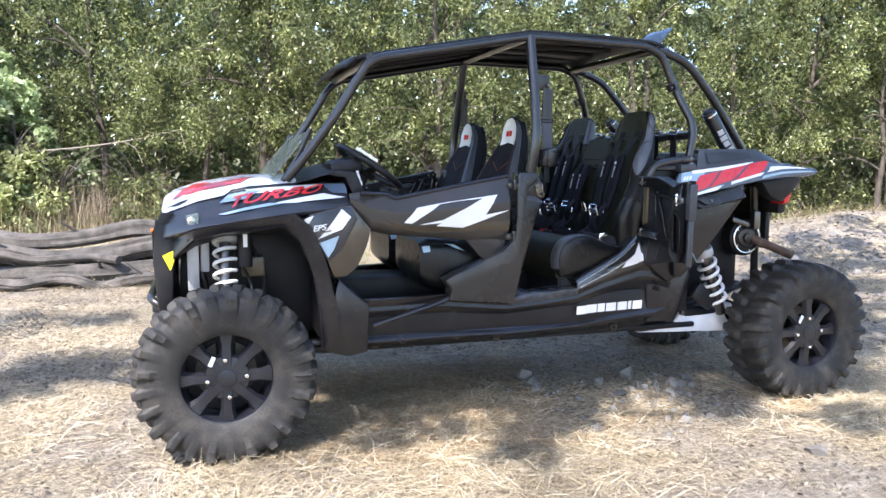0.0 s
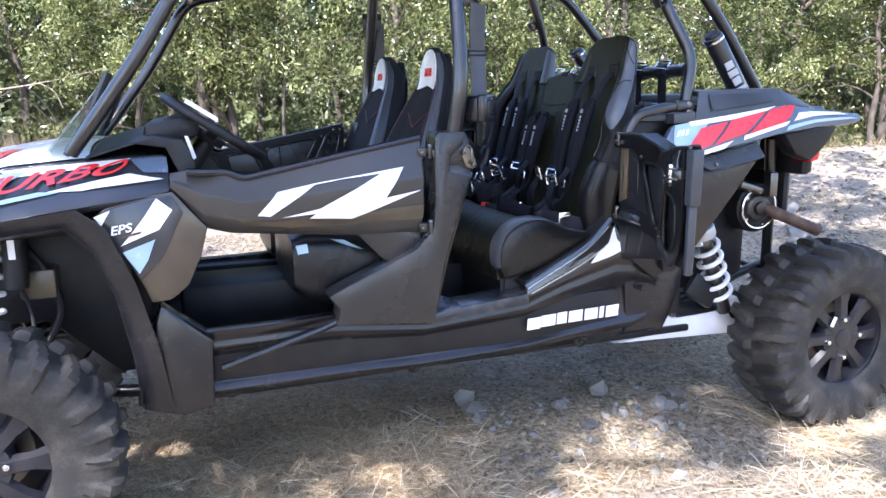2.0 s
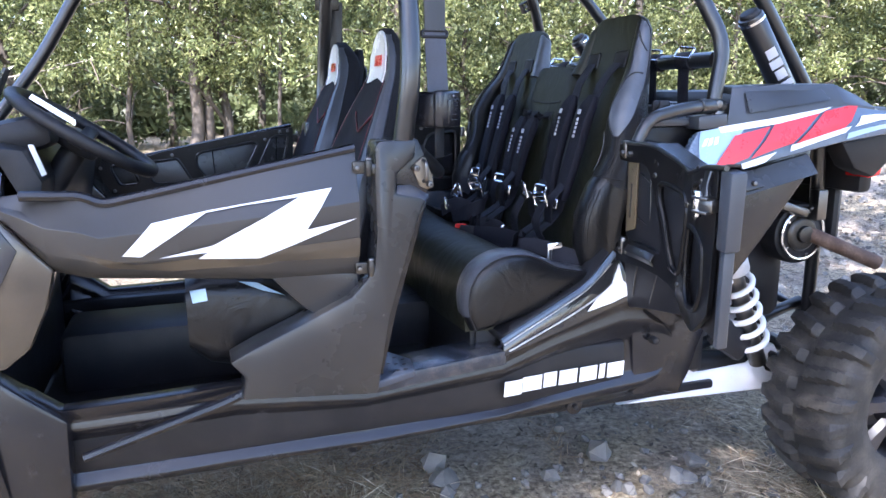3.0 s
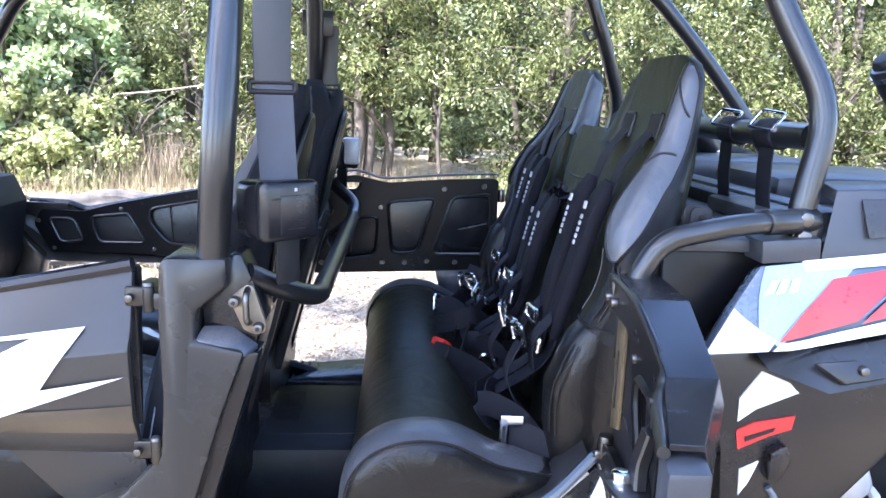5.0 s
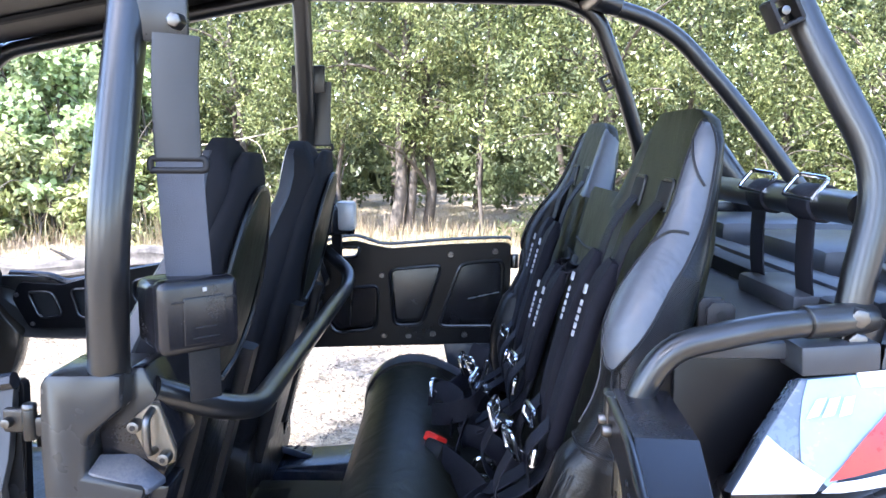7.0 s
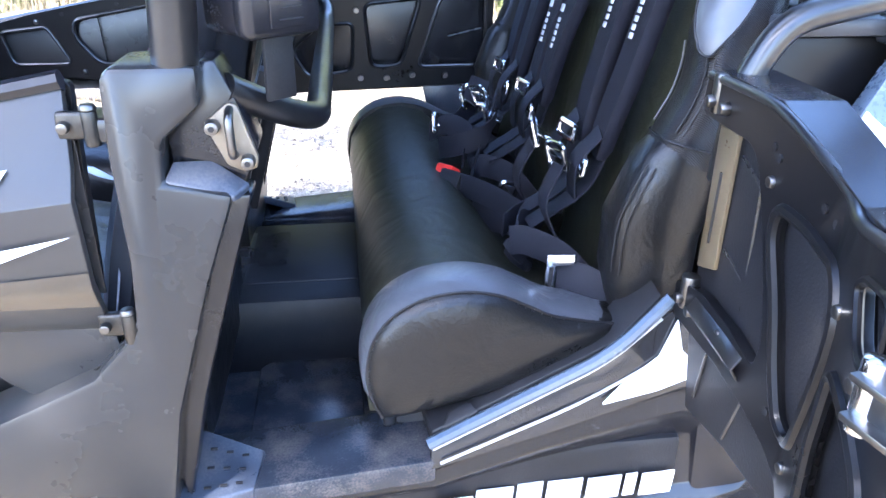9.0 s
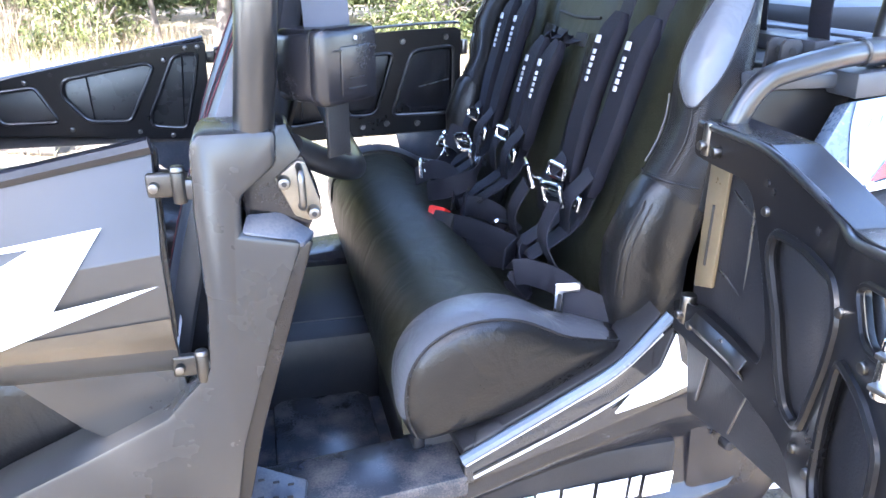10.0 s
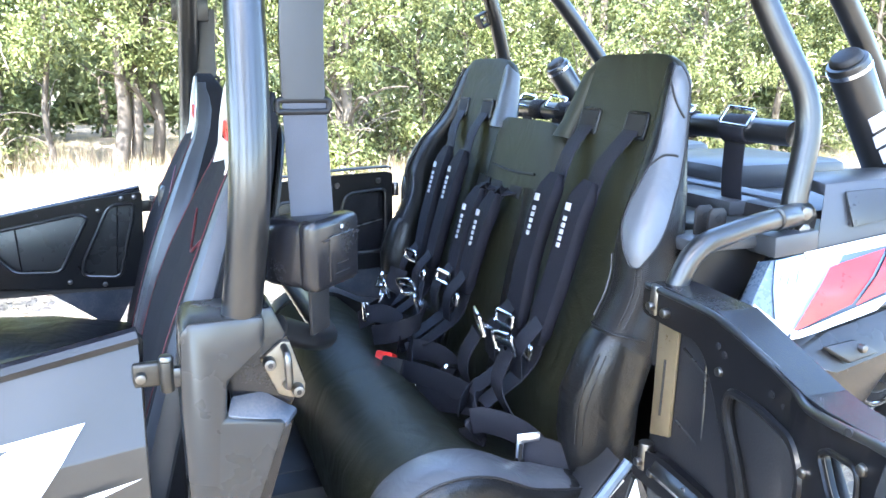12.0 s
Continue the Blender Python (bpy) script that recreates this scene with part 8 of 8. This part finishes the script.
    add("door_cap", slab([[P(u, 0.012, z + 0.004) for u, z in flat], [P(u, -r, z + 0.003) for (u, z), r in zip(flat, reach)], [P(u, -r - 0.008, z - 0.026) for (u, z), r in zip(flat, reach)]], (0, 0, -0.006), 0.0015, 8), PLASTIC, "", d)
    add("latch_back", plate([(0.44, 1.02), (0.53, 1.03), (0.53, 1.15), (0.44, 1.145)], -0.006, 0.012), PLASTIC, "", d)
    for pts in (((0.055, 1.10), (0.165, 1.06)), ((0.105, 1.13), (0.115, 0.94)), ((0.05, 0.985), (0.19, 0.955)), ((0.06, 0.87), (0.04, 0.77)), ((0.16, 0.86), (0.13, 0.775)), ((0.245, 1.07), (0.285, 1.045)), ((0.285, 1.08), (0.283, 0.94))):
        add("panel_seam", tube([P(u, 0.0035, z) for u, z in pts], 0.0022, seg=6), GREYPL, "", d)
    add("hinge_strip", plate([(-0.005, 0.938), (0.043, 0.955), (0.046, 1.130), (0.036, 1.134), (-0.004, 1.128)], 0.003, 0.006, 0.002), TANPL, "tan dusty hinge strip", d)
    add("strip_groove", tube([P(0.018, 0.009, 0.98), P(0.021, 0.009, 1.07)], 0.0025, seg=6), DARK, "", d)
    for z in (1.155, 0.900):
        add("hinge", cyl(P(-0.006, 0.012, z - 0.022), P(-0.006, 0.012, z + 0.024), 0.012, seg=12, bevel=0.003), STEEL, "", d)
        for u in (-0.006, 0.030):
            add("hinge_bolt", cyl(P(u, 0.018, z - 0.008), P(u, 0.030, z - 0.008), 0.0082, 0.007, 10, 0.002), STEEL, "", d)
    for u, z in ((0.153, 1.106), (0.107, 0.905), (0.325, 1.060), (0.285, 0.868), (0.40, 1.045), (0.425, 1.125), (0.33, 0.87)):
        add("bolt", cyl(P(u, 0.016, z), P(u, 0.024, z), 0.0072, 0.006, 12, 0.0015), STEEL, "", d)
    for u, z in ((0.146, 1.139), (0.160, 1.132), (0.248, 1.116), (0.270, 1.110), (0.232, 0.893), (0.24, 0.905), (0.40, 1.150)):
        add("bolt_hole", cyl(P(u, 0.018, z), P(u, 0.0212, z), 0.0045, seg=10), DARK, "", d)
    add("latch_cover", plate([(0.505, 1.0), (0.545, 1.0), (0.55, 1.155), (0.505, 1.16)], -0.018, 0.036, 0.006), SLATE, "", d)
    add("edge_skin", plate([(0.510, 0.80), (0.530, 0.80), (0.533, 1.0), (0.510, 1.0)], -0.016, 0.026, 0.005), SLATE, "", d)
    add("latch", box(P(0.482, 0.022, 1.085), (0.04, 0.04, 0.028), (0, 0, 10), 0.006), STEEL, "steel rotary latch", d)
    for z in (1.072, 1.100):
        add("latch_plate", box(P(0.478, 0.032, z), (0.042, 0.04, 0.005), (0, 0, 10), 0.001), STEEL, "", d)
    add("latch_pin", cyl(P(0.465, 0.045, 1.060), P(0.465, 0.045, 1.112), 0.009, seg=12, bevel=0.003), CHROME, "", d)
    add("latch_arm", bar([P(0.468, 0.022, 1.15), P(0.468, 0.03, 1.12), P(0.475, 0.03, 1.10)], 0.02, 0.012, inward), TUBE, "", d)
    return d


e = Vector((-0.06, -0.998, 0)).normalized()
n_ = Vector((-e.y * 1.0, e.x, 0))
if n_.x > 0:
    n_ = -n_
near_m = Matrix.Translation((0.528, -0.612, 0)) @ Matrix((e, n_, Vector((0, 0, 1)))).transposed().to_4x4()
open_door(near_m)
far_m = Matrix.Translation((0.50, 0.645, 0)) @ Matrix((Vector((-1, 0, 0)), Vector((0, -1, 0)), Vector((0, 0, 1)))).transposed().to_4x4()
def shut_door(m):
    """The shut door from within: a flat moulded skin with raised bars. u from the hinge forwards, w into the cabin."""
    def P(u, w, z):
        return m @ Vector((u, w, z))

    inward = P(0, 1, 0) - P(0, 0, 0)
    rim = [(0.0, 1.190), (0.018, 1.195), (0.167, 1.189), (0.343, 1.175), (0.399, 1.186), (0.44, 1.197), (0.50, 1.190), (0.575, 1.165)]
    d = add("rear_door", prism([P(u, -0.010, z) for u, z in [(0.0, 0.895), (0.30, 0.888), (0.58, 0.88), (0.58, 1.13), (0.40, 1.135), (0.39, 1.17), (0.343, 1.165), (0.167, 1.180), (0.0, 1.183)]], inward * 0.006, 0.002), PLASTIC, "low black rear door, shut")
    holes = [[(0.142, 1.133), (0.022, 1.147), (0.022, 0.955), (0.205, 0.953)], [(0.345, 1.115), (0.195, 1.130), (0.250, 0.957), (0.331, 0.954)], [(0.375, 1.07), (0.382, 0.945), (0.50, 0.93), (0.54, 1.0), (0.47, 1.06)], [(0.483, 1.178), (0.425, 1.179), (0.437, 1.150), (0.50, 1.148), (0.512, 1.166)]]
    holes = [round_off(h, 0.022) for h in holes]
    add("door_frame", stamped(round_off(rim + [(0.575, 0.885), (0.295, 0.897), (0.0, 0.905)], 0.010), holes, lambda a, b: P(a, 0.004, b), inward * 0.014), PRESSED, "pressed black steel door frame", d)
    for h in holes:
        add("hole_lip", rolled_edge(h, lambda a, b: P(a, 0.018, b), 0.005), TUBE, "", d)
    for u, z in ((0.045, 1.170), (0.17, 1.160), (0.365, 1.10), (0.36, 0.925), (0.13, 0.928), (0.29, 0.924), (0.55, 0.92), (0.22, 0.930)):
        add("bolt", cyl(P(u, 0.020, z), P(u, 0.028, z), 0.009, 0.007, 10), STEEL, "", d)
    add("door_flap", prism([P(u, -0.008, z) for u, z in ((0.0, 0.90), (0.19, 0.895), (0.17, 0.80), (0.0, 0.78))], inward * 0.01, 0.003), LEDGEPL, "", d)
    add("door_cap", ribbon([P(u, -0.006, z + 0.012) for u, z in rim], 0.030, 0.006, inward), GREYPL, "", d)
    for z in (1.14, 0.93):
        add("hinge", cyl(P(-0.012, 0.006, z - 0.02), P(-0.012, 0.006, z + 0.02), 0.012, seg=12, bevel=0.003), STEEL, "", d)
    for a, b in (((0.03, 1.05), (0.12, 1.03)), ((0.20, 1.06), (0.20, 0.93)), ((0.45, 1.09), (0.46, 0.95))):
        add("panel_seam", tube([P(a[0], 0.004, a[1]), P(b[0], 0.004, b[1])], 0.002, seg=6), GREYPL, "", d)


shut_door(far_m)
